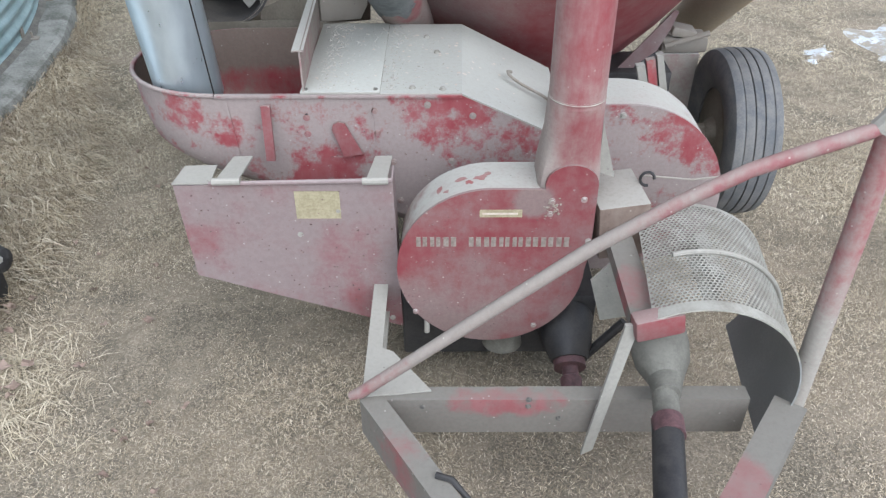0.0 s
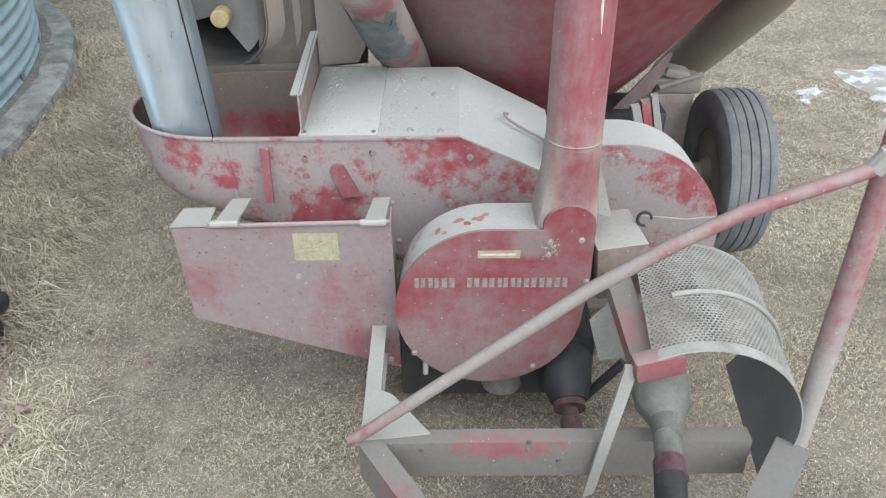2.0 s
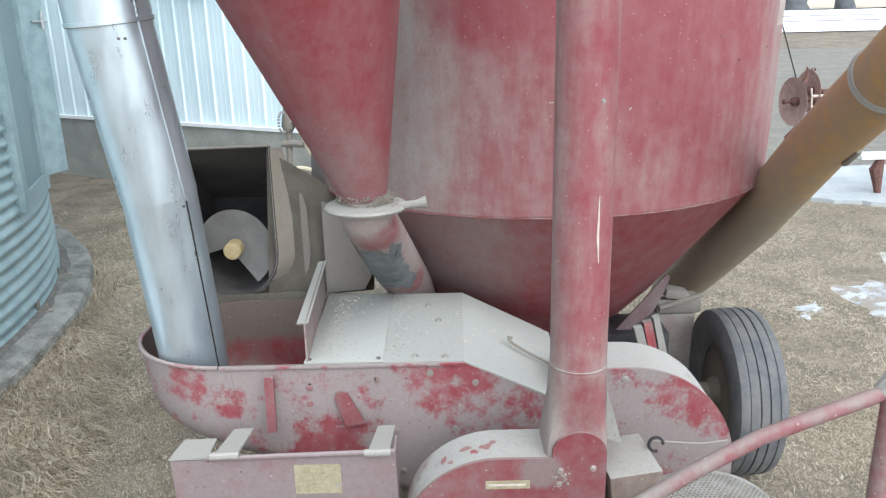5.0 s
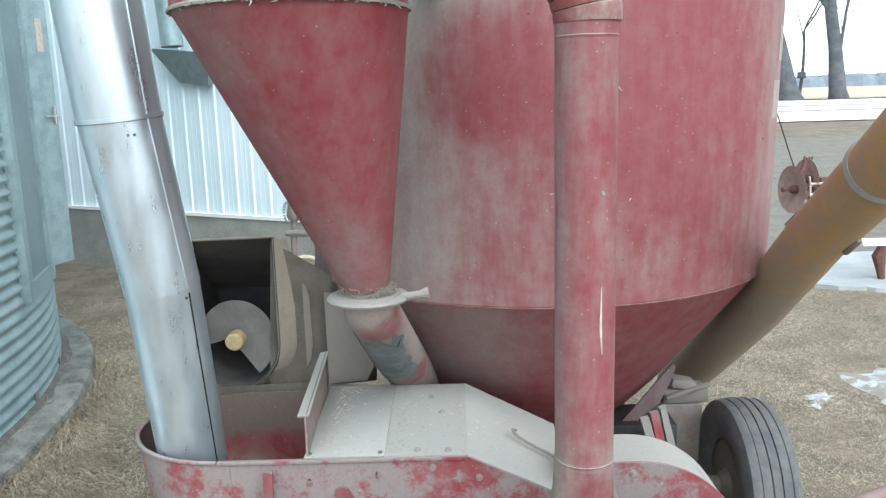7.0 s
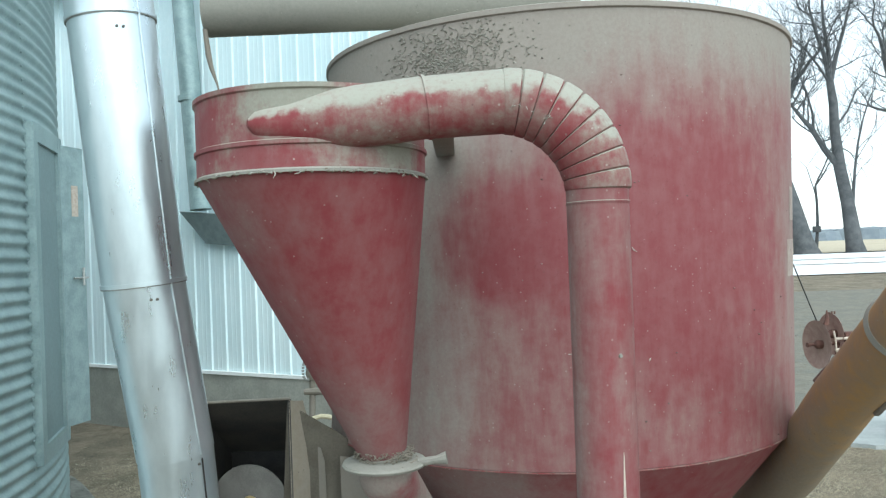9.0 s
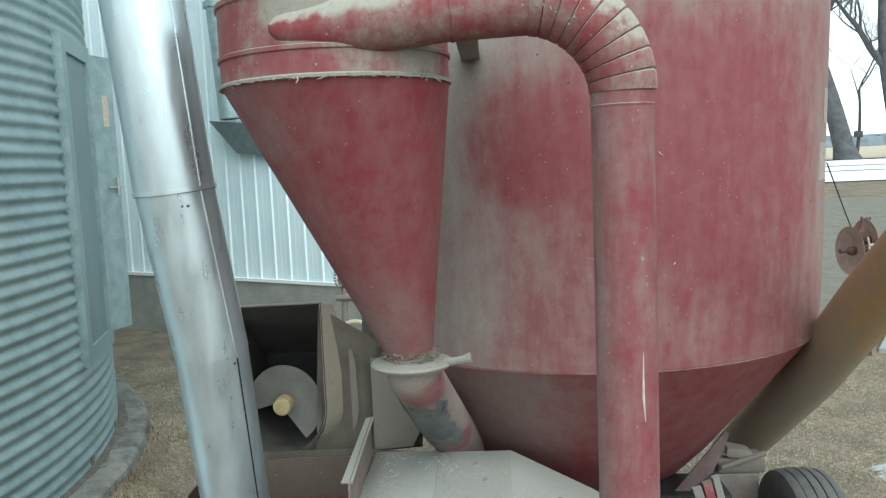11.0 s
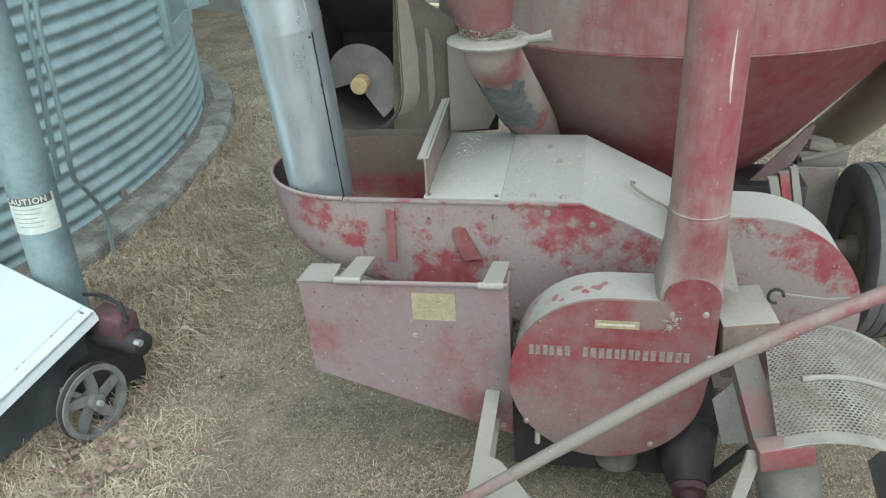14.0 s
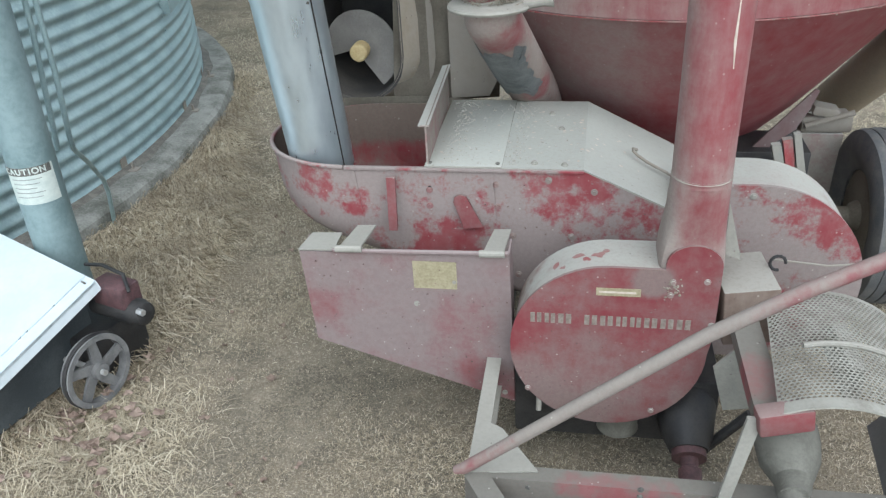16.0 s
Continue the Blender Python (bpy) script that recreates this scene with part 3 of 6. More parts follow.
DECAL = plain("decal_face", (0.40, 0.45, 0.42), (0.52, 0.56, 0.51), scale=20, rough=0.5)
decal = curved_label("caution_decal", post_at, 0.685, 0.852, -132, -6, 0.1005, DECAL, unloader, "weathered caution decal with lines of small print")
curved_label("decal_header", post_at, 0.816, 0.852, -132, -12, 0.1010, INK, decal, "dark header of the decal")
for k in range(5):
    curved_label("print_line", post_at, 0.797 - 0.02 * k, 0.801 - 0.02 * k, -112, -40 - 8 * (k % 3), 0.1010, TAPE, decal)
bpy.context.view_layer.update()
for ch, turn in zip("CAUTION", (-121, -105, -89, -74, -63, -50, -33)):
    tc = bpy.data.curves.new("letter", 'FONT')
    tc.body, tc.size, tc.align_x, tc.align_y, tc.extrude, tc.offset = ch, 0.036, 'CENTER', 'CENTER', 0.0005, 0.0008
    tw = new("letter", tc)
    a = radians(turn)
    pc = post_at(0.834)
    tw.data.materials.append(DECAL)
    tw.parent = decal
    tw.matrix_parent_inverse = decal.matrix_world.inverted()
    tw.matrix_basis = Matrix.Translation((pc.x + 0.1016 * math.cos(a), pc.y + 0.1016 * math.sin(a), 0.834)) @ Matrix.Rotation(a + math.pi / 2, 4, "Z") @ Matrix.Rotation(math.pi / 2, 4, "X")

BOXGREY = plain("box_grey", (0.165, 0.20, 0.20), (0.23, 0.262, 0.262), rough=0.5)
# the box hangs beside the post, turned to face along the bin
BOX_AT = Matrix.Translation((-2.090, 2.80, 1.648)) @ Matrix.Rotation(radians(60), 4, "Z")
switch = part("switch_box", one_box(0, 0.15, 0, 0.11, 0, 0.198, bevel=0.006, m=BOX_AT), BOXGREY, unloader, "grey electrical disconnect box")
part("lid_lip", one_box(-0.002, 0.152, -0.004, 0.112, 0.192, 0.201, bevel=0.003, m=BOX_AT), BOXGREY, switch)
part("hasp", one_box(-0.010, -0.001, 0.02, 0.045, 0.05, 0.11, bevel=0.003, m=BOX_AT), CHROME, switch)
part("side_knob", one_rod([BOX_AT @ Vector((-0.002, 0.03, 0.165)), BOX_AT @ Vector((-0.018, 0.03, 0.165))], 0.010, 12), BLACK, switch)
part("warning_label", one_box(0.038, 0.110, -0.004, -0.0005, 0.066, 0.186, m=BOX_AT), WHITE, switch, "white warning label with a dark head")
part("label_head", one_box(0.038, 0.110, -0.006, -0.0045, 0.158, 0.186, m=BOX_AT), INK, switch)
part("label_mark", one_box(0.046, 0.062, -0.008, -0.0065, 0.163, 0.181, m=BOX_AT), YELLOW, switch)
part("label_stripe", one_box(0.038, 0.110, -0.006, -0.0045, 0.148, 0.156, m=BOX_AT), SHAFTRED, switch)
for k in range(5):
    part("print_line", one_box(0.045, 0.075, -0.006, -0.0045, 0.074 + 0.014 * k, 0.078 + 0.014 * k, m=BOX_AT), TAPE, switch)
    part("print_line", one_box(0.078, 0.105 - 0.005 * (k % 2), -0.006, -0.0045, 0.074 + 0.014 * k, 0.078 + 0.014 * k, m=BOX_AT), TAPE, switch)
part("lever", one_rod([BOX_AT @ Vector(p) for p in ((0.145, 0.03, 0.155), (0.175, 0.022, 0.155), (0.185, 0.018, 0.170))], 0.011, 8), BLACK, switch, "black switch lever")
for pts in ([(-2.106, 2.872, 1.66), (-2.098, 2.872, 1.594), (-2.124, 2.88, 1.471), (-2.144, 2.90, 1.351), (-2.179, 2.92, 1.176), (-2.208, 2.94, 1.042), (-2.237, 2.96, 0.903), (-2.255, 2.97, 0.80)],
            [(-2.082, 2.90, 1.66), (-2.074, 2.90, 1.60), (-2.095, 2.905, 1.465), (-2.110, 2.92, 1.345), (-2.130, 2.94, 1.17), (-2.155, 2.96, 1.036), (-2.20, 3.0, 0.86), (-2.237, 3.05, 0.769), (-2.366, 3.30, 0.589), (-2.491, 3.55, 0.374), (-2.532, 3.62, 0.256), (-2.585, 3.66, -0.02)]):
    part("conduit", one_rod(pts, 0.012, 10), GALV, unloader, "thin grey conduit")

# ---- belt drive under a white cover ----
drive = thing("auger_drive", -1.95, 2.3, 0, "belt drive with spoked pulley under a white sheet cover", "drive unit")
cover = bmesh.new()
A, Bc, C = Vector((-1.841, 2.407, 0.48)), Vector((-2.76, 2.876, 0.48)), Vector((-2.14, 1.53, 0.24))
D = Bc + (C - A)
up = (Bc - A).cross(C - A).normalized()
loft(cover, [[p - up * 0.012 for p in (A, Bc, D, C)], [A, Bc, D, C]])
COVER = plain("white_cover_paint", (0.48, 0.535, 0.555), (0.55, 0.60, 0.615), scale=3, rough=0.4, fine=40, relief=0.03)
white_cover = part("cover_sheet", cover, COVER, drive, "white painted sheet-metal cover", smooth=False)
seam = bmesh.new()
e = (Bc - A).normalized()
rod(seam, [A + e * 0.07 + up * 0.001, C + e * 0.07 + up * 0.001], 0.003, 6)
part("seam", seam, SHEET, white_cover)
part("nail", one_rod([A + e * 0.03 + (C - A) * 0.03 + up * 0.004, A + e * 0.055 + (C - A) * 0.03 + up * 0.004], 0.004, 6), INK, white_cover)
skirt = bmesh.new()
for p, q in ((A, C), (A, Bc)):
    loft(skirt, [[p, q, q - up * 0.05, p - up * 0.05], [v - up.cross((q - p).normalized()) * 0.004 for v in (p, q, q - up * 0.05, p - up * 0.05)]])
part("skirt", skirt, COVER, white_cover)
HOUSING = plain("dark_housing", (0.030, 0.036, 0.039), (0.060, 0.068, 0.070), scale=6, rough=0.6)
inn = up.cross((C - A).normalized()) * 0.05
inn = inn if inn.dot(D - C) > 0 else -inn
hs = [A + inn * 2.4 - up * 0.03, C + inn - up * 0.03, C + inn + Vector((0, 0, -0.17)), A + inn * 2.4 + Vector((0, 0, -0.40))]
part("housing_side", plate(hs, inn.normalized() * 0.006), HOUSING, drive, "dark side panel below the cover", smooth=False)
PULLEY = plain("grey_cast_iron", (0.10, 0.10, 0.10), (0.16, 0.158, 0.152), scale=20, rough=0.7)
pm = Matrix.Translation((-1.825, 2.235, 0.170)) @ Matrix.Scale(0.92, 4) @ Matrix.Rotation(radians(-17), 4, "Z") @ Matrix.Rotation(math.pi / 2, 4, "Y")
pul = bmesh.new()
prof = [(0.158, -0.022), (0.166, -0.022), (0.168, -0.016), (0.158, -0.004), (0.158, 0.004), (0.168, 0.016), (0.166, 0.022), (0.142, 0.022), (0.142, -0.022)]
loft(pul, [[pm @ Vector((r * math.cos(2 * math.pi * k / 48), r * math.sin(2 * math.pi * k / 48), z)) for k in range(48)] for r, z in prof + prof[:1]], caps=False)
pulley = part("pulley", pul, PULLEY, drive, "spoked grey cast pulley")
part("hub", one_rod([pm @ Vector((0, 0, -0.04)), pm @ Vector((0, 0, 0.035))], 0.034, 20), PULLEY, pulley)
part("shaft", one_rod([pm @ Vector((0, 0, -0.35)), pm @ Vector((0, 0, 0.055))], 0.012, 12), CHROME, pulley)
for k in range(5):
    sp = bmesh.new()
    a0 = 2 * math.pi * k / 5 + 0.3
    secs = []
    for t in range(6):
        r = 0.028 + 0.117 * t / 5
        a1 = a0 + 0.25 * math.sin(t / 5 * math.pi * 0.5)
        w = 0.02 + 0.006 * (1 - t / 5)
        n = Vector((-math.sin(a1), math.cos(a1), 0))
        c = Vector((r * math.cos(a1), r * math.sin(a1), 0))
        secs.append([pm @ (c + n * w + Vector((0, 0, -0.008))), pm @ (c + n * w + Vector((0, 0, 0.008))), pm @ (c - n * w + Vector((0, 0, 0.008))), pm @ (c - n * w + Vector((0, 0, -0.008)))])
    loft(sp, secs)
    part("spoke", sp, PULLEY, pulley)
mm = Matrix.Translation((-1.675, 2.42, 0.325)) @ Matrix.Rotation(radians(-17), 4, "Z") @ Matrix.Rotation(math.pi / 2, 4, "Y")
motor = part("motor", one_rod([mm @ Vector((0, 0, z)) for z in (-0.26, -0.25, -0.03, 0.01, 0.025)], [0.047, 0.057, 0.057, 0.047, 0.022], 28), BLACK, drive, "black electric motor with rounded end bell")
part("shaft_nut", one_rod([mm @ Vector((-0.03, -0.03, 0.005)), mm @ Vector((-0.03, -0.03, 0.035))], 0.014, 6), CHROME, motor)
part("terminal_box", one_box(-0.09, 0.09, -0.05, 0.05, -0.06, 0.05, bevel=0.012, m=Matrix.Translation((-1.80, 2.46, 0.40)) @ Matrix.Rotation(radians(-17), 4, "Z")), SHAFTRED, motor, "dull red terminal box")
mb = bmesh.new()
box(mb, -0.32, 0.02, -0.16, 0.14, 0.0, 0.24, bevel=0.01, m=Matrix.Translation((-1.86, 2.46, 0.0)) @ Matrix.Rotation(radians(-17), 4, "Z"))
part("mount_frame", mb, BLACK, drive, "dark steel motor mount")
part("cable", one_rod([(-1.70, 2.40, 0.44), (-1.74, 2.45, 0.49), (-1.86, 2.5, 0.50), (-1.98, 2.56, 0.46)], 0.008, 8), BLACK, motor)
belt = bmesh.new()
ends = []
for k in range(25):
    a = math.pi * (k / 24) + 2.3
    ends.append(pm @ Vector((0.166 * math.cos(a), 0.166 * math.sin(a), 0)))
rod(belt, ends, 0.008, 6)
part("belt", belt, BLACK, drive)

# ---- barn: ribbed siding over a concrete foundation ----
barn = thing("barn", -1.826, 9.035, 0, "long barn with pale ribbed steel siding on a concrete foundation", "barn")
wm = Matrix(((0.8825, 0.4703, 0, -1.826), (-0.4703, 0.8825, 0, 9.035), (0, 0, 1, 0), (0, 0, 0, 1)))
fb = bmesh.new()
box(fb, -20, 4, 0.02, 0.35, -0.3, 0.80, m=wm)
part("foundation", fb, FOUNDATION, barn, "stained concrete foundation wall", smooth=False)
bk = bmesh.new()
box(bk, -20, 1.98, 0.08, 0.3, 0.8, 6.0, m=wm)
part("wall_core", bk, CONCRETE, barn, smooth=False)
rb = bmesh.new()
loft(rb, [[wm @ Vector((x, -0.4, 6.0)), wm @ Vector((x, -0.4, 6.12)), wm @ Vector((x, 6.0, 8.6)), wm @ Vector((x, 6.0, 8.4))] for x in (-20, 2.3)])
part("roof", rb, SIDING, barn, "pale metal roof edge", smooth=False)
RIB, PANELS = 0.25, 22
pv, pf = [], []
prof = []
for k in range(4):
    x0 = k * RIB
    prof += [(x0, 0.0), (x0 + 0.012, -0.02), (x0 + 0.034, -0.02), (x0 + 0.046, 0.0), (x0 + 0.10, 0.0), (x0 + 0.108, -0.0025), (x0 + 0.12, -0.0025), (x0 + 0.128, 0.0), (x0 + 0.17, 0.0), (x0 + 0.178, -0.0025), (x0 + 0.19, -0.0025), (x0 + 0.198, 0.0)]
prof.append((4 * RIB, 0.0))
for z in (0.82, 6.0):
    pv += [(x, y, z) for x, y in prof]
n = len(prof)
pf = [(i, i + 1, n + i + 1, n + i) for i in range(n - 1)]
pme = bpy.data.meshes.new("siding_panel")
pme.from_pydata(pv, [], pf)
pme.materials.append(SIDING)
for k in range(PANELS):
    ob = new("siding_panel", pme)
    ob.parent = barn
    ob.matrix_parent_inverse = barn.matrix_world.inverted()
    ob.matrix_basis = wm @ Matrix.Translation((2.0 - (k + 1) * 4 * RIB, 0.05, 0))
tb = bmesh.new()
box(tb, -20, 2.03, 0.0, 0.06, 0.785, 0.825, m=wm)
part("base_trim", tb, WHITE, barn, "white base trim under the siding", smooth=False)
tb = bmesh.new()
box(tb, 1.95, 2.05, -0.01, 0.06, 0.825, 6.0, m=wm)
part("corner_trim", tb, WHITE, barn, smooth=False)
# stack and its boot on the wall
stack = part("vent_pipe", one_rod([(-3.283, 9.511, 6.2), (-3.057, 9.391, 2.794)], 0.125, 24), GALV, barn, "grey round vent stack")
part("clamp", one_rod([(-3.159, 9.445, 4.1), (-3.159, 9.445, 4.16)], 0.145, 24), GALV, stack)
BO = [Vector((-3.373, 9.540, 2.792)), Vector((-2.569, 9.111, 2.697)), Vector((-3.088, 9.627, 2.395)), Vector((-2.689, 9.415, 2.346))]
bt = bmesh.new()
loft(bt, [[BO[0], BO[1], BO[1] + wm.to_3x3() @ Vector((0, 0.28, 0)), BO[0] + wm.to_3x3() @ Vector((0, 0.28, 0))], [BO[2], BO[3], BO[3] + wm.to_3x3() @ Vector((0, 0.06, 0)), BO[2] + wm.to_3x3() @ Vector((0, 0.06, 0))]])
part("boot", bt, plain("boot_steel", (0.2, 0.25, 0.26), (0.28, 0.33, 0.34), rough=0.5), stack, "wedge-shaped sheet boot", smooth=False)

# hydrant with a pale hose by the barn corner
hyd = thing("yard_hydrant", -1.45, 8.2, 0, "rusty yard hydrant with a pale hose", "hydrant")
part("pipe", one_rod([(-1.54, 7.95, -0.02), (-1.53, 7.95, 0.6), (-1.505, 7.95, 1.2)], 0.032, 14), BROWN, hyd)
part("head", one_rod([(-1.52, 7.95, 0.95), (-1.515, 7.95, 1.0), (-1.50, 7.95, 1.2), (-1.495, 7.95, 1.24)], [0.045, 0.07, 0.055, 0.03], 14), BROWN, hyd, "dark cast head")
part("handle", one_rod([(-1.60, 7.93, 0.83), (-1.48, 7.93, 0.835), (-1.37, 7.92, 0.82)], [0.03, 0.04, 0.03], 8), BROWN, hyd)
part("spout", one_rod([(-1.52, 7.93, 1.05), (-1.43, 7.9, 1.06), (-1.38, 7.88, 0.98)], 0.03, 10), CHROME, hyd)
hw = bmesh.new()
for k in range(20):
    a = 2 * math.pi * k / 20
    p = Vector((-1.56, 7.9, 1.05)) + Vector((0.035 * math.cos(a), 0.02 * math.cos(a), 0.10 * math.sin(a)))
    rod(hw, [p + Vector((-0.012, 0, 0)), p + Vector((0.012, 0, 0))], 0.012, 6)
part("chain", hw, TAPE, hyd, "loop of grey chain over the head")
part("hose", one_rod([(-1.56, 7.9, 0.53), (-1.506, 7.9, 0.569), (-1.43, 7.9, 0.588), (-1.363, 7.9, 0.582), (-1.29, 7.9, 0.555), (-1.226, 7.9, 0.509), (-1.115, 7.9, 0.34), (-1.06, 7.9, 0.15), (-1.05, 7.88, 0.0)], 0.024, 10), HOSE, hyd, "pale garden hose looped over the hydrant")
part("hose", one_rod([(-1.40, 7.9, 0.98), (-1.33, 7.9, 0.80), (-1.22, 7.9, 0.55), (-1.10, 7.9, 0.3)], 0.018, 8), HOSE, hyd)

# ---- bright sheet-metal downspout into the hopper ----
spout = thing("downspout", -0.85, 2.5, 0.75, "bright galvanized sheet-metal downspout set into the hopper", "spout")
AX = [Vector((-0.884, 2.585, 0.93)), Vector((-0.897, 2.48, 1.575)), Vector((-0.958, 2.43, 2.113)), Vector((-1.012, 2.38, 2.91)), Vector((-1.13, 2.32, 4.4))]
SR = [0.114, 0.118, 0.124, 0.128, 0.130]
for k in range(4):
    d = (AX[k + 1] - AX[k]).normalized()
    part("pipe_section", one_rod([AX[k], AX[k + 1] + d * 0.015], [SR[k], SR[k + 1] - 0.002], 48, hollow=0.003), SHEET, spout, "rolled bright sheet section")
    n = Vector((0.86, -0.5, 0)).normalized()
    n = (n - d * n.dot(d)).normalized()
    sm = bmesh.new()
    rod(sm, [AX[k] + n * SR[k], AX[k + 1] + n * SR[k + 1]], 0.0028 if k == 0 else 0.004, 6)
    part("lock_seam", sm, BLACK if k == 0 else SHEET, spout, "folded lock seam")
    if k > 1:
        part("joint_bead", one_rod([AX[k] - d * 0.006, AX[k] + d * 0.006], SR[k] + 0.004, 48), SHEET, spout)
    if k > 1:
        part("joint_gap", one_rod([AX[k] - d * 0.0095, AX[k] - d * 0.007], SR[k] + 0.0025, 48), TAPE, spout)
    for ang in ((-62, -54) if k > 1 else (-37,)):
        a = radians(ang)
        w = Vector((math.cos(a), math.sin(a), 0))
        if k:
            bolt(spout, AX[k] - d * (0.05 if k > 1 else 0.022) + w * SR[k], w, 0.003, INK, "rivet")


# ---- grinder mixer ----
mixer = thing("grinder_mixer", 0.37, 2.6, 0, "old dust-covered red pull-type grinder mixer", "feed mixer")
TX, TY, TR = 0.440, 3.819, 1.056


def tank_ring(z, r):
    """The tank stands a little out of plumb."""
    return circle(TX + 0.025 * (z - 1.39), TY, z, r, 96)


tank_bm = bmesh.new()
loft(tank_bm, [tank_ring(z, r) for z, r in ((1.395, TR), (1.81, TR + 0.002), (2.32, TR), (3.002, TR), (3.006, TR + 0.009), (3.024, TR + 0.009), (3.028, TR), (3.13, 0.40))])
tank = part("tank", tank_bm, RED_TANK, mixer, "faded red cylindrical mixing tank filmed with dust")
cone_bm = bmesh.new()
loft(cone_bm, [circle(TX, TY, z, r, 96) for z, r in ((1.391, TR - 0.006), (1.298, TR - 0.078), (0.842, 0.610), (0.60, 0.385))])
part("tank_cone", cone_bm, RED_CONE, tank, "red steel cone below the tank")
seam = bmesh.new()
loft(seam, [circle(TX, TY, z, r, 96) for z, r in ((1.389, TR - 0.004), (1.388, TR + 0.0015), (1.391, TR + 0.002), (1.393, TR + 0.001))], caps=False)
part("weld_flange", seam, RED_BARE, tank, "thin weld seam round the tank")
for a0, a1, z0, z1 in ((-25, -18.5, 2.255, 2.392), (-28, -18.5, 2.027, 2.176)):
    curved_label("faded_decal", lambda z: Vector((TX + 0.025 * (z - 1.39), TY, z)), z0, z1, a0 - 6, a1 - 6, TR + 0.0015, WORN_DECAL, tank, "faded pale decal")
part("bracket", one_box(-0.057, 0.012, 2.42, 2.94, 2.522, 2.564, bevel=0.004), LID, tank, "dusty bracket to the cyclone")
# spout arm over the tank's rim
arm = part("top_auger", one_rod([(-1.06, 3.477, 3.264), (-0.228, 3.477, 3.264), (0.57, 3.534, 3.264)], 0.103, 32), DUSTY, mixer, "dust-caked auger tube over the tank")
part("hanging_rag", one_rod([(-1.055, 3.42, 3.179), (-1.043, 3.42, 3.065), (-1.032, 3.42, 3.008), (-1.009, 3.42, 2.939), (-0.99, 3.42, 2.825), (-0.983, 3.42, 2.734)], [0.010, 0.013, 0.010, 0.005, 0.0025, 0.0018], 8), BROWN, arm, "frayed strip hanging from the tube's end")

# cyclone
CX, CY, CR = -0.399, 2.3, 0.325
cyc_bm = bmesh.new()
loft(cyc_bm, [circle(CX, CY, z, r, 72) for z, r in ((2.395, CR), (2.455, CR), (2.458, CR + 0.006), (2.468, CR + 0.006), (2.471, CR), (2.594, CR), (2.598, CR + 0.006), (2.610, CR + 0.006), (2.610, CR - 0.03))])
cyclone = part("cyclone_drum", cyc_bm, RED_CYCLONE, mixer, "faded red cyclone separator drum")
cc = bmesh.new()
loft(cc, [circle(CX + (0.159) * t, CY + 0.15 * t, 2.392 - 0.85 * t, CR + (0.068 - CR) * t, 72) for t in (0, 0.1, 0.3, 0.6, 0.9, 1.0)])
part("cyclone_cone", cc, RED_CONE, cyclone, "dark red slanting cone of the cyclone")
lip = bmesh.new()
loft(lip, [circle(CX, CY, z, r, 72) for z, r in ((2.388, CR - 0.004), (2.386, CR + 0.007), (2.393, CR + 0.007), (2.398, CR))], caps=False)
part("lip", lip, DUSTY, cyclone)
flange = bmesh.new()
loft(flange, [circle(-0.238, 2.45, z, r, 48) for z, r in ((1.525, 0.07), (1.522, 0.126), (1.530, 0.131), (1.537, 0.127), (1.546, 0.075), (1.60, 0.069))], caps=False)
part("outlet_flange", flange, DUSTY, cyclone, "pale dusty flange ring")
part("clamp_bolt", one_rod([(-0.13, 2.42, 1.535), (-0.075, 2.41, 1.545), (-0.045, 2.41, 1.55)], [0.014, 0.012, 0.02], 10), DUSTY, cyclone)
chute = part("chute", one_rod([(-0.238, 2.452, 1.534), (-0.238, 2.456, 1.512), (-0.237, 2.474, 1.490), (-0.235, 2.51, 1.468), (-0.232, 2.55, 1.448), (-0.131, 3.42, 0.877), (-0.108, 3.62, 0.744)], [0.078, 0.080, 0.083, 0.086, 0.089, 0.101, 0.101], 36), RED_CHUTE, mixer, "dusty red chute pipe below the cyclone")
tape = bmesh.new()
ca, cb = Vector((-0.225, 2.61, 1.415)), Vector((-0.179, 3.01, 1.149))
axis = (cb - ca).normalized()
side = axis.cross(Vector((0, 0, 1))).normalized()
face_up = side.cross(axis).normalized()
rows_t = []
for i in range(31):
    s = i / 30
    row = []
    for k in range(37):
        w = k / 36
        ragged = 0.16 * noise.noise(Vector((s * 4, 0.0, 3.0))) + 0.08 * noise.noise(Vector((s * 13, 2.0, 0.0)))
        ang_t = radians(55 + (175 + 150 * ragged) * w)
        sh = s + (0.22 * noise.noise(Vector((w * 3.5, 5.0, 1.0))) + 0.1 * noise.noise(Vector((w * 11, 1.0, 7.0)))) * abs(2 * s - 1)
        rr_t = 0.0955 + 0.006 * s + 0.006 * abs(noise.noise(Vector((s * 9 + w * 3, w * 5, 0.5)))) + 0.003 * noise.noise(Vector((s * 26 + w * 8, w * 12, 4.0)))
        row.append(tape.verts.new(ca + (cb - ca) * sh + (side * math.sin(ang_t) * -1 + face_up * math.cos(ang_t)) * rr_t))
    rows_t.append(row)
for a, b in zip(rows_t, rows_t[1:]):
    for k in range(36):
        tape.faces.new((a[k], a[k + 1], b[k + 1], b[k]))
part("tape_wrap", tape, OLDTAPE, chute, "crumpled grey tape wrapped round the chute")

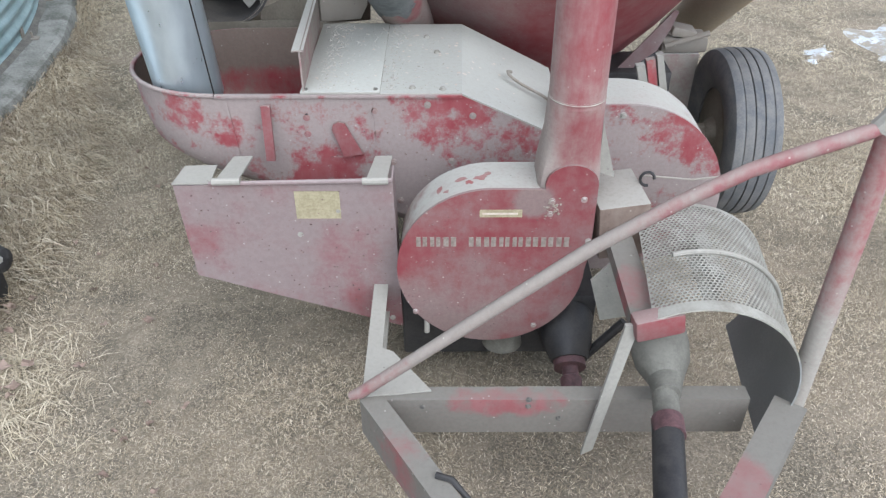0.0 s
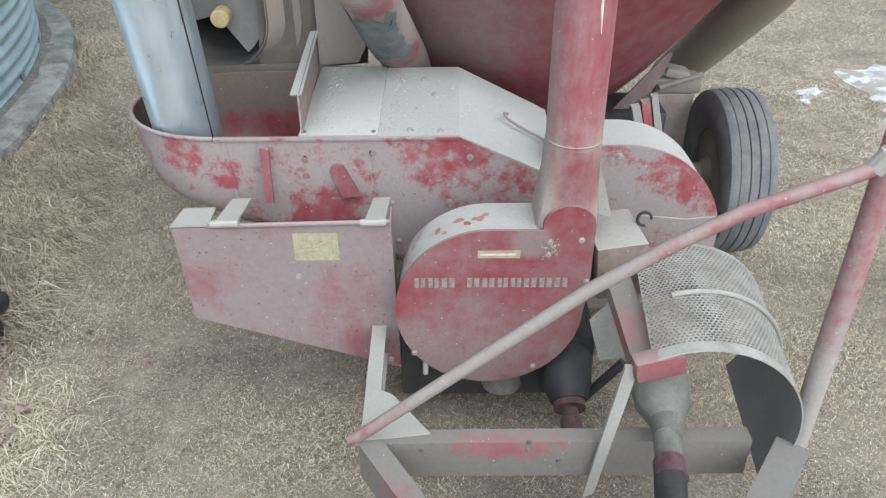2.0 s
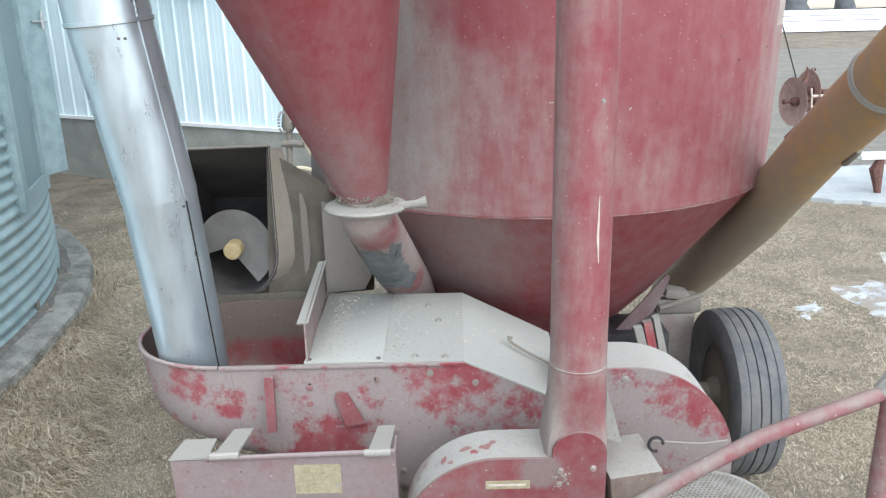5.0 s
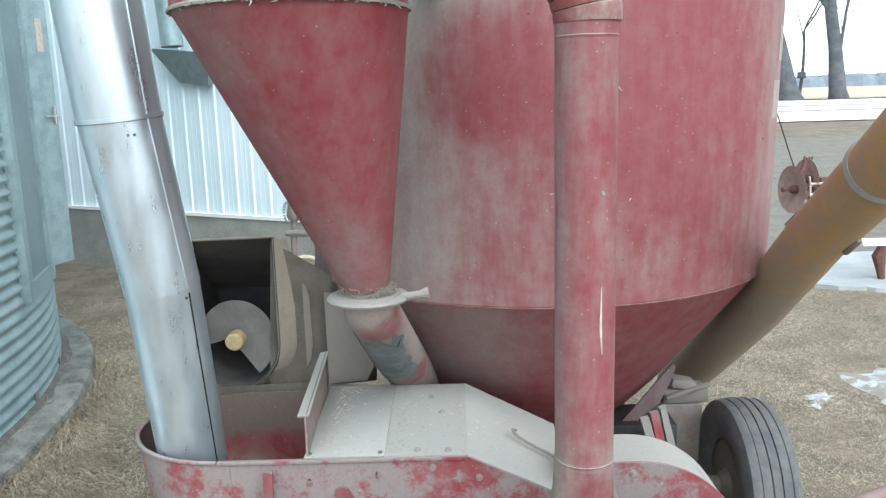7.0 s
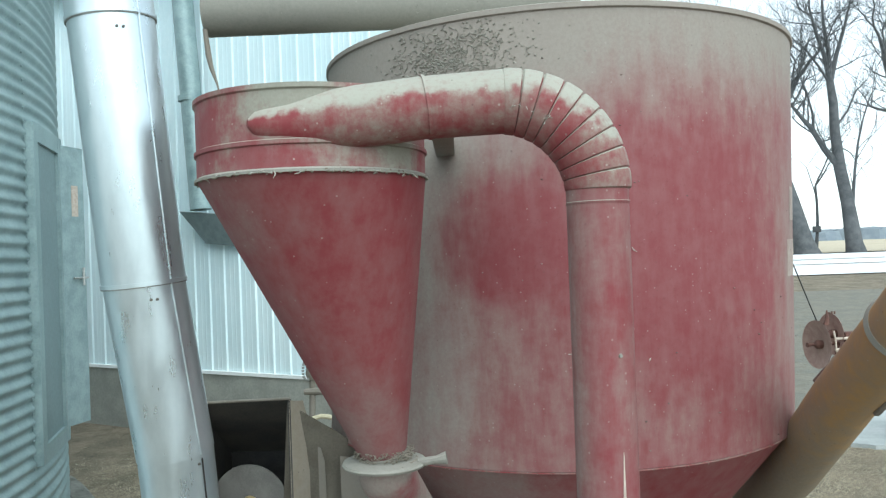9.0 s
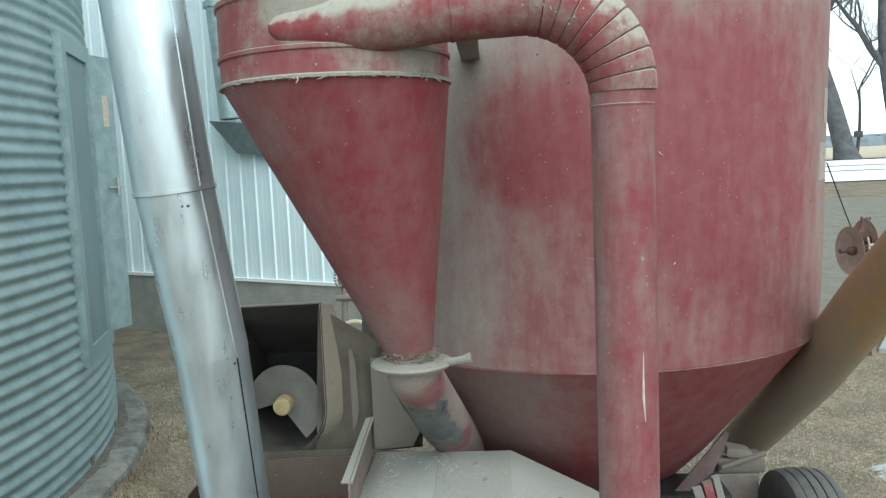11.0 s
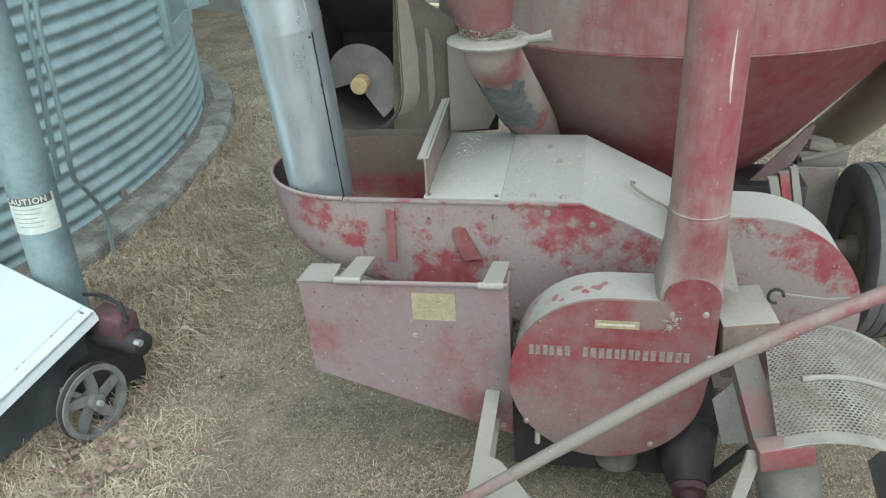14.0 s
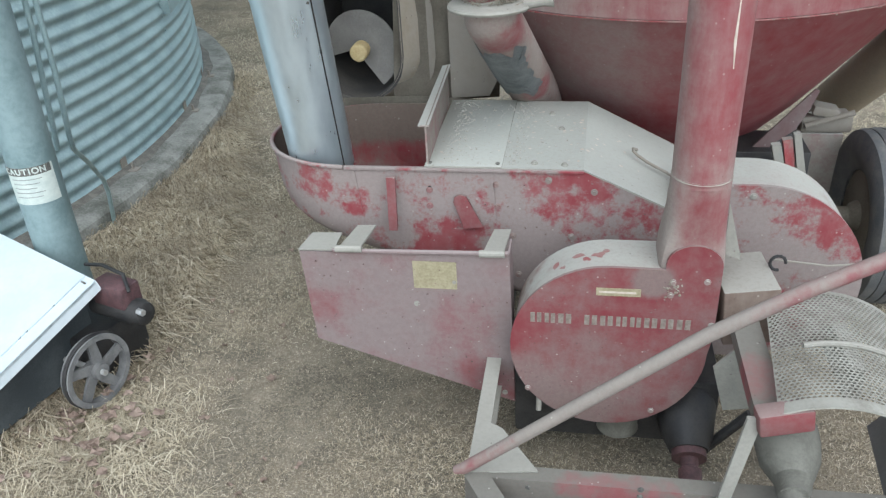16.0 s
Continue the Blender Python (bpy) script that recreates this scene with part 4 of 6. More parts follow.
# blower pipe with its segmented elbow
PX, PY, PR = 0.376, 2.05, 0.0795
blow = part("blower_pipe", one_rod([(PX, PY, 1.15), (PX, PY, 1.6), (PX, PY, 2.318)], PR, 40), RED_PIPE, mixer, "tall faded red blower pipe")
EC, ER = Vector((PX - 0.235, PY, 2.316)), 0.238
el = bmesh.new()
pts, rr = [], []
marks = {}
for k in range(10):
    for da, dr in ((-0.04, 0.002), (-0.012, 0.001), (0.0, -0.0045), (0.012, 0.001), (0.04, 0.002)):
        t = math.pi / 2 * k / 9 + da
        if 0 <= t <= math.pi / 2:
            marks[t] = dr
for t in sorted(marks):
    pts.append((EC.x + ER * math.cos(t), PY, EC.z + ER * math.sin(t)))
    rr.append(PR + 0.006 * math.sin(2 * t) + 0.003 + marks[t])
rod(el, pts, rr, 40)
part("elbow", el, RED_DUCT, blow, "segmented elbow with creased seams")
part("inlet_pipe", one_rod([(0.145, PY, EC.z + ER), (-0.07, 2.042, 2.544), (-0.20, 2.037, 2.530), (-0.28, 2.034, 2.523), (-0.34, 2.030, 2.518), (-0.40, 2.022, 2.514), (-0.455, 2.008, 2.512), (-0.490, 1.994, 2.512), (-0.504, 1.986, 2.513)], [PR + 0.003, PR + 0.001, PR + 0.001, PR + 0.001, 0.074, 0.063, 0.047, 0.030, 0.010], 40), RED_DUCT, blow, "dust-topped pipe running into the cyclone")
for z in (2.285, 1.165):
    part("joint_band", one_rod([(PX, PY, z - 0.006), (PX, PY, z), (PX, PY, z + 0.002)], [PR + 0.0005, PR + 0.0022, PR + 0.0005], 40), RED_PIPE, blow)
part("joint_band", one_rod([(-0.052, PY - 0.007, 2.546), (-0.060, PY - 0.008, 2.545)], PR + 0.0045, 40), RED_DUCT, blow)
part("scratch", one_rod([(0.405, PY - PR - 0.0005 + 0.006, 1.66), (0.403, PY - PR + 0.006, 1.55), (0.408, PY - PR + 0.006, 1.48)], [0.001, 0.0045, 0.001], 6), PALE, blow, "pale scratch in the paint")
for z in (1.90,):
    bolt(blow, (PX + 0.03, PY - PR + 0.004, z), (0.3, -1, 0), 0.0035)

# fan housing
FX, FZ, FR, FY0, FY1 = 0.150, 0.590, 0.288, 2.0, 2.18
outline = []
for k in range(0, 41):
    a = math.pi / 2 + 1.5 * math.pi * k / 40
    outline.append((FX + FR * math.cos(a), FZ + FR * math.sin(a)))
outline += [(0.452, 0.66), (0.455, 0.80), (0.455, 0.878), (0.30, 0.878)]
fan = part("fan_housing", plate([(x, FY0 + 0.012, z) for x, z in outline], (0, FY1 - FY0 - 0.012, 0)), RED_DUSTY, mixer, "snail-shaped red fan housing with a dusty rim")
face_pts = [(FX + (FR + 0.008) * math.cos(math.pi / 2 + 1.5 * math.pi * k / 40), FZ + (FR + 0.008) * math.sin(math.pi / 2 + 1.5 * math.pi * k / 40)) for k in range(41)]
face_pts += [(0.457, 0.66), (0.458, 0.90)] + [(0.38 + 0.078 * math.cos(math.pi * k / 12), 0.90 + 0.066 * math.sin(math.pi * k / 12)) for k in range(1, 12)] + [(0.302, 0.90), (0.302, 0.884)]
face_plate = part("face_plate", plate([(x, FY0, z) for x, z in face_pts], (0, 0.011, 0)), RED_FACE, fan, "flat red front plate with worn lettering")
# worn lettering shown as plain bars
xx = -0.083
for w in (0.034, 0.032, 0.040, 0.0, 0.038, 0.038, 0.032, 0.032, 0.038, 0.038, 0.040):
    if w:
        zz = 0.700 - 0.006 * (xx + 0.08)
        for a, b, h in ((0.0, 0.40, 0.0175), (0.58, 0.98, 0.0175)):
            part("letter_bar", one_box(xx + a * w, xx + b * w, FY0 - 0.0012, FY0 + 0.002, zz - h, zz + h), LETTER, face_plate)
    xx += (w or 0.02) + 0.009
lab = part("small_label", one_box(0.110, 0.238, FY0 - 0.002, FY0 + 0.001, 0.790, 0.816), LABEL, face_plate, "small yellowed instruction label")
part("print_line", one_box(0.118, 0.225, FY0 - 0.003, FY0, 0.800, 0.806), PALE, lab)
for x, z in ((0.325, 0.845), (0.42, 0.850), (0.322, 0.80), (0.447, 0.70), (-0.09, 0.42), (0.30, 0.36)):
    bolt(face_plate, (x, FY0, z), (0, -1, 0), 0.007, RED_DUSTY)
tr = bmesh.new()
def squircle(t, z, cx, cy, hx, hy, n=32):
    out = []
    for k in range(n):
        a = 2 * math.pi * k / n
        c, s = math.cos(a), math.sin(a)
        q = 2.0 + 8.0 * (1 - t)
        f = (abs(c) ** q + abs(s) ** q) ** (-1 / q)
        out.append((cx + hx * f * c, cy + hy * f * s, z))
    return out
loft(tr, [squircle(0.0, 0.872, 0.376, 2.10, 0.092, 0.083), squircle(0.3, 0.93, 0.376, 2.096, 0.090, 0.082), squircle(0.75, 0.99, 0.376, 2.086, 0.086, 0.081), squircle(0.95, 1.06, 0.376, 2.068, 0.083, 0.0805), squircle(1.0, 1.17, PX, PY, PR + 0.001, PR + 0.001)])
part("outlet_transition", tr, RED_PIPE, fan, "sheet transition from the housing to the pipe")
part("side_gusset", plate([(0.468, 2.08, 1.06), (0.468, 2.08, 0.90), (0.52, 2.08, 0.88)], (0, 0.006, 0)), DUSTY, fan)

rng = random.Random(31)
for ac, yc, s in ((124, 0.09, 0.022), (119, 0.06, 0.012), (109, 0.10, 0.02), (104, 0.07, 0.014), (97, 0.085, 0.022), (93, 0.11, 0.012)):
    sc = bmesh.new()
    vs = []
    for k in range(9):
        t = 2 * math.pi * k / 9
        q = s * rng.uniform(0.45, 1.15)
        a = radians(ac) + q * math.cos(t) / FR
        vs.append(sc.verts.new((FX + (FR + 0.0012) * math.cos(a), FY0 + yc + q * math.sin(t), FZ + (FR + 0.0012) * math.sin(a))))
    sc.faces.new(vs)
    part("paint_scuff", sc, RED_BARE, fan, "red paint scuffed through the dust")

# side guard with hinged top
guard = part("side_guard", plate([(-0.833, 2.1, 0.842), (-0.155, 2.1, 0.856), (-0.140, 2.1, 0.272), (-0.815, 2.1, 0.497)], (0, 0.006, 0)), RED_GUARD, mixer, "dusty red sheet guard panel with hinges")
gb = bmesh.new()
rod(gb, [(-0.72, 2.098, 0.850), (-0.157, 2.098, 0.861)], 0.008, 10)
part("hinge_pin", gb, RED_GUARD, guard)
part("top_return", plate([(-0.835, 2.098, 0.846), (-0.715, 2.098, 0.849), (-0.72, 2.215, 0.846), (-0.822, 2.215, 0.843)], (0, 0, 0.005)), DUSTY, guard, "dusty folded top corner")
part("left_return", plate([(-0.833, 2.106, 0.842), (-0.815, 2.106, 0.497), (-0.815, 2.16, 0.505), (-0.833, 2.21, 0.842)], (0.005, 0, 0)), RED_GUARD, guard)
part("right_return", plate([(-0.155, 2.106, 0.856), (-0.140, 2.106, 0.272), (-0.140, 2.16, 0.29), (-0.155, 2.2, 0.856)], (-0.005, 0, 0)), RED_GUARD, guard)
for x0, x1 in ((-0.695, -0.625), (-0.235, -0.172)):
    part("hinge_leaf", plate([(x0, 2.09, 0.862), (x1, 2.09, 0.864), (x1 + 0.008, 2.27, 0.846), (x0 + 0.016, 2.27, 0.844)], (0, 0, 0.007)), DUSTY, guard, "dusty hinge leaf")
    kn = bmesh.new()
    rod(kn, [(x0 - 0.012, 2.094, 0.860), (x1 + 0.004, 2.094, 0.862)], 0.012, 10)
    part("hinge_knuckle", kn, DUSTY, guard)
gl = part("guard_label", one_box(-0.462, -0.322, 2.0975, 2.1, 0.722, 0.822), LABEL, guard, "torn yellowed warning label")
for k in range(6):
    part("print_line", one_box(-0.44, -0.35 - 0.012 * (k % 3), 2.0969, 2.0985, 0.742 + 0.013 * k, 0.744 + 0.013 * k), PRINT, gl)
for x, z in ((-0.458, 0.66), (-0.33, 0.75), (-0.175, 0.31)):
    bolt(guard, (x, 2.1, z), (0, -1, 0), 0.007)
tagged(part("wood_stake", one_rod([(-0.80, 2.25, 0.44), (-0.865, 2.24, 0.425), (-0.88, 2.235, 0.42)], [0.02, 0.018, 0.008], 10), WOOD), "stub of weathered wood poking out below the guard", "stake")

# feed hopper trough with rounded end
def trough(z, shift, r, y0=2.4, y1=3.04):
    yc, pts = (y0 + y1) / 2, []
    for k in range(19):
        a = -math.pi / 2 - math.pi * k / 18
        pts.append((-0.75 + shift + r * math.cos(a), yc + (y1 - y0) / 2 * math.sin(a), z))
    return pts
hop = bmesh.new()
levels = ((1.0, 0.0, 0.352), (0.93, 0.0, 0.346), (0.86, 0.0, 0.338), (0.79, 0.015, 0.33), (0.75, 0.05, 0.328), (0.71, 0.11, 0.32), (0.67, 0.21, 0.312), (0.63, 0.34, 0.305), (0.56, 0.56, 0.295), (0.48, 0.8, 0.29))
loft(hop, [trough(*l) for l in levels], close=False, caps=False)
inner = [[(x + 0.006 * (1 if x < -0.76 + l[1] else 0), y + (0.006 if y < 2.72 else -0.006), z) for x, y, z in trough(*l)] for l in levels]
hopper = part("hopper_end", hop, RED_WALL, mixer, "rounded red feed hopper end, rubbed and dusty")
lining = loft(bmesh.new(), inner, close=False, caps=False)
part("hopper_lining", lining, RED_BACK, hopper, "red inside of the rounded end, dusty above")
part("rim", one_rod(trough(1.003, 0, 0.355)[:14], 0.008, 10), RED_WALL, hopper)
front = [(-0.752, 1.0), (0.063, 1.003), (0.42, 0.835), (0.42, 0.42), (0.04, 0.48), (-0.19, 0.56), (-0.41, 0.63), (-0.54, 0.67), (-0.64, 0.71), (-0.70, 0.75), (-0.735, 0.79), (-0.75, 0.86)]
part("hopper_wall", plate([(x, 2.4, z) for x, z in front], (0, 0.006, 0)), RED_WALL, hopper, "long red side wall with worn bare patches")
part("hopper_back", plate([(x, 3.034, z) for x, z in front], (0, 0.006, 0)), RED_BACK, hopper, "red inner back wall of the trough")
bot = bmesh.new()
loft(bot, [[(x, y, z) for x, z in ((0.03, 0.49), (-0.18, 0.57), (-0.40, 0.64), (-0.53, 0.68))] for y in (2.41, 3.03)], close=False, caps=False)
part("hopper_floor", bot, RED_BACK, hopper, "dark littered trough floor")
part("rim_bar", one_box(-0.748, 0.063, 2.391, 2.41, 0.996, 1.008, bevel=0.003), RED_WALL, hopper)
part("splice_strip", plate([(-0.725, 2.396, 0.99), (-0.71, 2.396, 0.99), (-0.69, 2.396, 0.76), (-0.705, 2.396, 0.76)], (0, 0.004, 0)), RED_WALL, hopper)
part("splice_strip", plate([(-0.243, 2.396, 0.995), (-0.232, 2.396, 0.995), (-0.22, 2.396, 0.60), (-0.231, 2.396, 0.60)], (0, 0.004, 0)), RED_WALL, hopper)
part("lever", plate([(-0.592, 2.36, 0.985), (-0.562, 2.36, 0.985), (-0.560, 2.33, 0.80), (-0.590, 2.33, 0.80)], (0, 0.012, 0)), RED_FACE, hopper, "upright red lever bar")
part("latch_plate", plate([(-0.372, 2.388, 0.885), (-0.366, 2.388, 0.905), (-0.348, 2.388, 0.914), (-0.328, 2.388, 0.908), (-0.27, 2.375, 0.80), (-0.335, 2.375, 0.79)], (0, 0.008, 0)), RED_FACE, hopper, "bright red latch plate")
for x, z in ((-0.226, 0.950), (-0.22, 0.868), (-0.453, 0.925), (-0.455, 0.865), (0.03, 0.76), (-0.17, 0.756), (-0.05, 0.97), (0.10, 0.93), (-0.15, 0.60)):
    bolt(hopper, (x, 2.398, z), (0, -1, 0), 0.008, RED_BAR)
lid = bmesh.new()
box(lid, -0.466, -0.205, 2.398, 3.042, 1.008, 1.016, bevel=0.002)
top_plate = plate([(-0.215, 2.398, 1.004), (0.063, 2.398, 1.004), (0.075, 3.042, 1.004), (-0.215, 3.042, 1.004)], (0, 0, 0.0075))
lid_ob = part("hopper_lid", lid, LID, mixer, "grey dusty lid plate strewn with chaff")
part("lid_plate", top_plate, LID, lid_ob)
part("lid_slope", plate([(0.063, 2.398, 1.010), (0.075, 3.042, 1.012), (0.43, 3.042, 0.829), (0.42, 2.398, 0.841)], (0, 0, -0.006)), LID, lid_ob, "sloping dusty lid plate")
hd = bmesh.new()
rod(hd, [(0.250, 2.720, 0.948), (0.236, 2.706, 0.957), (0.236, 2.686, 0.957), (0.252, 2.672, 0.945), (0.285, 2.662, 0.925), (0.320, 2.656, 0.907), (0.352, 2.648, 0.893), (0.385, 2.640, 0.874)], 0.0055, 8)
part("lid_handle", hd, BROWN, lid_ob, "bent wire handle")
for x, y in ((-0.45, 2.42), (-0.22, 2.42), (0.0, 2.43), (-0.02, 2.75), (-0.06, 2.9), (-0.44, 3.0), (-0.1, 2.44)):
    bolt(lid_ob, (x, y, 1.013), (0, 0, 1), 0.008, INK if y < 2.425 else DUSTY)
flap_bm = plate([(-0.452, 2.405, 1.012), (-0.478, 3.03, 1.012), (-0.478, 3.03, 1.152), (-0.452, 2.405, 1.152)], (-0.006, 0, 0))
flap = part("flap", flap_bm, RED_DUSTY, mixer, "upright pinkish red divider flap")
part("flap_edge", plate([(-0.478, 2.398, 1.152), (-0.440, 2.398, 1.154), (-0.466, 3.04, 1.158), (-0.500, 3.04, 1.152)], (0, 0, 0.006)), RED_DUSTY, flap, "folded pink top edge")
part("flap_seam", plate([(-0.452, 2.40, 1.1585), (-0.449, 2.40, 1.1585), (-0.474, 3.03, 1.163), (-0.477, 3.03, 1.163)], (0, 0, 0.0015)), RED_BACK, flap)

# hammer-mill drum
drum_out = [(0.40, 0.962)] + [(0.62 + 0.357 * math.cos(a), 0.605 + 0.357 * math.sin(a)) for a in [radians(90 - 130 * k / 26) for k in range(27)]] + [(0.62, 0.30), (0.40, 0.30)]
drum = part("mill_drum", plate([(x, 2.41, z) for x, z in drum_out], (0, 0.22, 0)), RED_DUSTY, mixer, "round-ended red mill housing, dusty on top")
df = [(0.40, 0.967)] + [(0.62 + 0.362 * math.cos(a), 0.605 + 0.362 * math.sin(a)) for a in [radians(90 - 130 * k / 26) for k in range(27)]] + [(0.62, 0.295), (0.40, 0.295)]
part("drum_face", plate([(x, 2.398, z) for x, z in df], (0, 0.012, 0)), RED_WALL, drum, "red end plate with a rubbed bearing spot")
for x, z in ((0.60, 0.93),):
    bolt(drum, (x, 2.397, z), (0, -1, 0), 0.008)

# feed auger intake behind the trough
intake_bm = bmesh.new()
prof_u = [(-1.06, 1.60), (-1.06, 1.17)] + [(-0.875 + 0.185 * math.cos(math.pi + math.pi * k / 14), 1.17 + 0.185 * math.sin(math.pi + math.pi * k / 14)) for k in range(1, 14)] + [(-0.69, 1.17), (-0.69, 1.605)]
outer = [(x + (0.012 if x > -0.875 else -0.012), z - (0.012 if z < 1.1 else 0)) for x, z in prof_u]
def at_depth(prof, y):
    """The trough's section at a depth: its open top drops towards the back."""
    drop = 0.40 * (y - 3.14) / 0.61
    return [(x, y, min(z, 1.605 - drop)) for x, z in prof]
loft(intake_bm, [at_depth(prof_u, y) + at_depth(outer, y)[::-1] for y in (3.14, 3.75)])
# trough and hood are near-black brown, darker than the lip and flank
intake = part("intake_trough", intake_bm, DARK_STEEL, mixer, "brown U-shaped auger intake trough", smooth=True)
part("intake_hood", plate([(-1.072, 3.14, 1.605), (-0.678, 3.14, 1.612), (-0.678, 3.75, 1.20), (-1.072, 3.75, 1.20)], (0, 0, 0.006)), DARK_STEEL, intake)
part("hood_rim", one_rod([(-1.072, 3.138, 1.608), (-0.678, 3.138, 1.615)], 0.006, 8), BROWN, intake)
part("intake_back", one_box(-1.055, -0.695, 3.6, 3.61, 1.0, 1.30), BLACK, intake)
lipb = bmesh.new()
inner_e = [(-0.683, 1.608), (-0.684, 1.45), (-0.685, 1.30)] + [(-0.875 + 0.190 * math.cos(-math.pi / 2 * k / 10), 1.17 + 0.190 * math.sin(-math.pi / 2 * k / 10)) for k in range(11)]
outer_e = [(-0.655, 1.585), (-0.622, 1.45), (-0.602, 1.30)] + [(-0.80 + 0.197 * math.cos(-math.pi / 2 * k / 10), 1.14 + 0.19 * math.sin(-math.pi / 2 * k / 10)) for k in range(11)]
loft(lipb, [[(x, 3.138, z) for x, z in inner_e], [(x * 0.5 + u * 0.5 + 0.012, 3.185, z * 0.5 + w * 0.5) for (x, z), (u, w) in zip(inner_e, outer_e)], [(x, 3.25, z) for x, z in outer_e], [(x + 0.004, 3.256, z) for x, z in outer_e]], close=False, caps=False)
part("intake_lip", lipb, LIP, intake, "broad curved flange round the trough's mouth")
disc = bmesh.new()
secs = []
for k in range(29):
    a = radians(-55 + 250 * k / 28)
    y = 3.17 + 0.10 * k / 28
    secs.append([(-0.875 + 0.03 * math.cos(a), y, 1.17 + 0.03 * math.sin(a)), (-0.875 + 0.165 * math.cos(a), y, 1.17 + 0.165 * math.sin(a)), (-0.875 + 0.165 * math.cos(a), y + 0.006, 1.17 + 0.165 * math.sin(a)), (-0.875 + 0.03 * math.cos(a), y + 0.006, 1.17 + 0.03 * math.sin(a))])
loft(disc, secs)
part("flighting", disc, WORN, intake, "worn auger flighting")
part("shaft_cap", one_rod([(-0.868, 3.135, 1.18), (-0.868, 3.14, 1.18), (-0.868, 3.2, 1.18)], [0.030, 0.037, 0.037], 24), BULB, intake, "yellow plastic cap on the auger shaft")
part("intake_flank", plate([(-0.696, 3.161, 1.589), (-0.517, 3.269, 1.445), (-0.302, 3.398, 1.243), (-0.318, 3.388, 0.907), (-0.552, 3.248, 0.938), (-0.732, 3.14, 0.983)], (0.005, 0.008, 0)), DULL, intake, "brown flared side plate")
part("intake_flange", plate([(-0.602, 3.225, 1.405), (-0.578, 3.225, 1.395), (-0.564, 3.225, 1.34), (-0.560, 3.225, 1.14), (-0.572, 3.225, 1.07), (-0.610, 3.225, 1.0), (-0.66, 3.225, 0.955), (-0.70, 3.225, 0.945), (-0.66, 3.225, 1.0), (-0.61, 3.225, 1.10)], (0, 0.006, 0)), BROWN, intake, "thin curved flange plate")
part("intake_base", plate([(-1.08, 3.12, 0.80), (-0.32, 3.12, 0.80), (-0.32, 3.12, 0.985), (-0.62, 3.13, 1.0), (-1.08, 3.13, 0.985)], (0, 0.006, 0)), DULL, intake)
for x in (-0.78, -0.62, -0.55):
    bolt(intake, (x, 3.118, 0.965), (0, -1, 0), 0.006, DULL)
part("rust_sheet", plate([(-0.50, 3.22, 1.36), (-0.36, 3.25, 1.33), (-0.34, 3.25, 1.19), (-0.30, 3.25, 1.12), (-0.31, 3.25, 1.02), (-0.34, 3.25, 0.96), (-0.50, 3.22, 0.96)], (0, 0.005, 0)), BROWN, intake, "ragged-edged dusty sheet")
part("motor_block", one_rod([(-0.705, 3.3, 1.35), (-0.705, 3.24, 1.35)], 0.03, 12), BLACK, intake)

# perforated shaft shield: punched plate bent to an arc
def shield_at(u, v):
    """u along the arc 0..1, v from the front edge 0..1 to the back."""
    a = radians(118 - 128 * u)
    cx, cz, r = 0.678 + 0.062 * v, 0.511 - 0.016 * v, 0.2984 + 0.0056 * v
    return Vector((cx + r * math.cos(a), 1.55 + 0.51 * v, cz + r * math.sin(a)))
sv, sf = [], []
NU, NV = 38, 40
for j in range(NV):
    v0, v1 = 0.05 + 0.92 * j / NV, 0.05 + 0.92 * (j + 1) / NV
    vc = (v0 + v1) / 2
    shift = 0.5 * (j % 2)
    for i in range(NU + j % 2):
        u0, u1 = (0.74 * min(max(k - shift, 0), NU) / NU for k in (i, i + 1))
        uc = (u0 + u1) / 2
        b = len(sv)
        rim = [(u0, v0), (uc, v0), (u1, v0), (u1, vc), (u1, v1), (uc, v1), (u0, v1), (u0, vc)]
        sv += [shield_at(*p) for p in rim]
        if u1 - u0 < 0.6 * 0.74 / NU:
            sf.append(tuple(range(b, b + 8)))
            continue
        for k in range(8):
            a = radians(225 + 45 * k)
            sv.append(shield_at(uc + 0.0077 * math.cos(a), vc + 0.0094 * math.sin(a)))
        for k in range(8):
            sf.append((b + k, b + (k + 1) % 8, b + 8 + (k + 1) % 8, b + 8 + k))
shield = from_arrays("shaft_shield", [tuple(v) for v in sv], sf, SCREEN, mixer, "bent perforated steel shield over the drive shaft")
sol = shield.modifiers.new("thickness", 'SOLIDIFY')
sol.thickness = 0.0025
def shield_strip(u0, u1, v0, v1, n=40):
    """A solid curved strip of the shield, 5 mm thick."""
    bm, secs = bmesh.new(), []
    for k in range(n + 1):
        u = u0 + (u1 - u0) * k / n
        a, b = shield_at(u, v0), shield_at(u, v1)
        ca, cb = Vector((0.678, a.y, 0.511)), Vector((0.74, b.y, 0.495))
        secs.append([a, b, b + (cb - b).normalized() * 0.005, a + (ca - a).normalized() * 0.005])
    return loft(bm, secs)
part("shield_edge", shield_strip(0, 0.74, -0.02, 0.055), SCREEN, shield)
part("shield_edge", shield_strip(0, 0.74, 0.965, 1.0), SCREEN, shield)
part("shield_skirt", shield_strip(0.738, 1.235, -0.02, 1.0), SHELL, shield, "plain smooth lower half of the shield")
stp = bmesh.new()
rod(stp, [shield_at(0.12 + 0.84 * k / 20, 0.46 + 0.10 * k / 20) + (shield_at(0.12 + 0.84 * k / 20, 0.5) - Vector((0.72, 1.83, 0.48))).normalized() * 0.006 for k in range(21)], 0.008, 8)
part("shield_strap", stp, DUSTY, shield, "bent rod strap across the shield")
ang = bmesh.new()
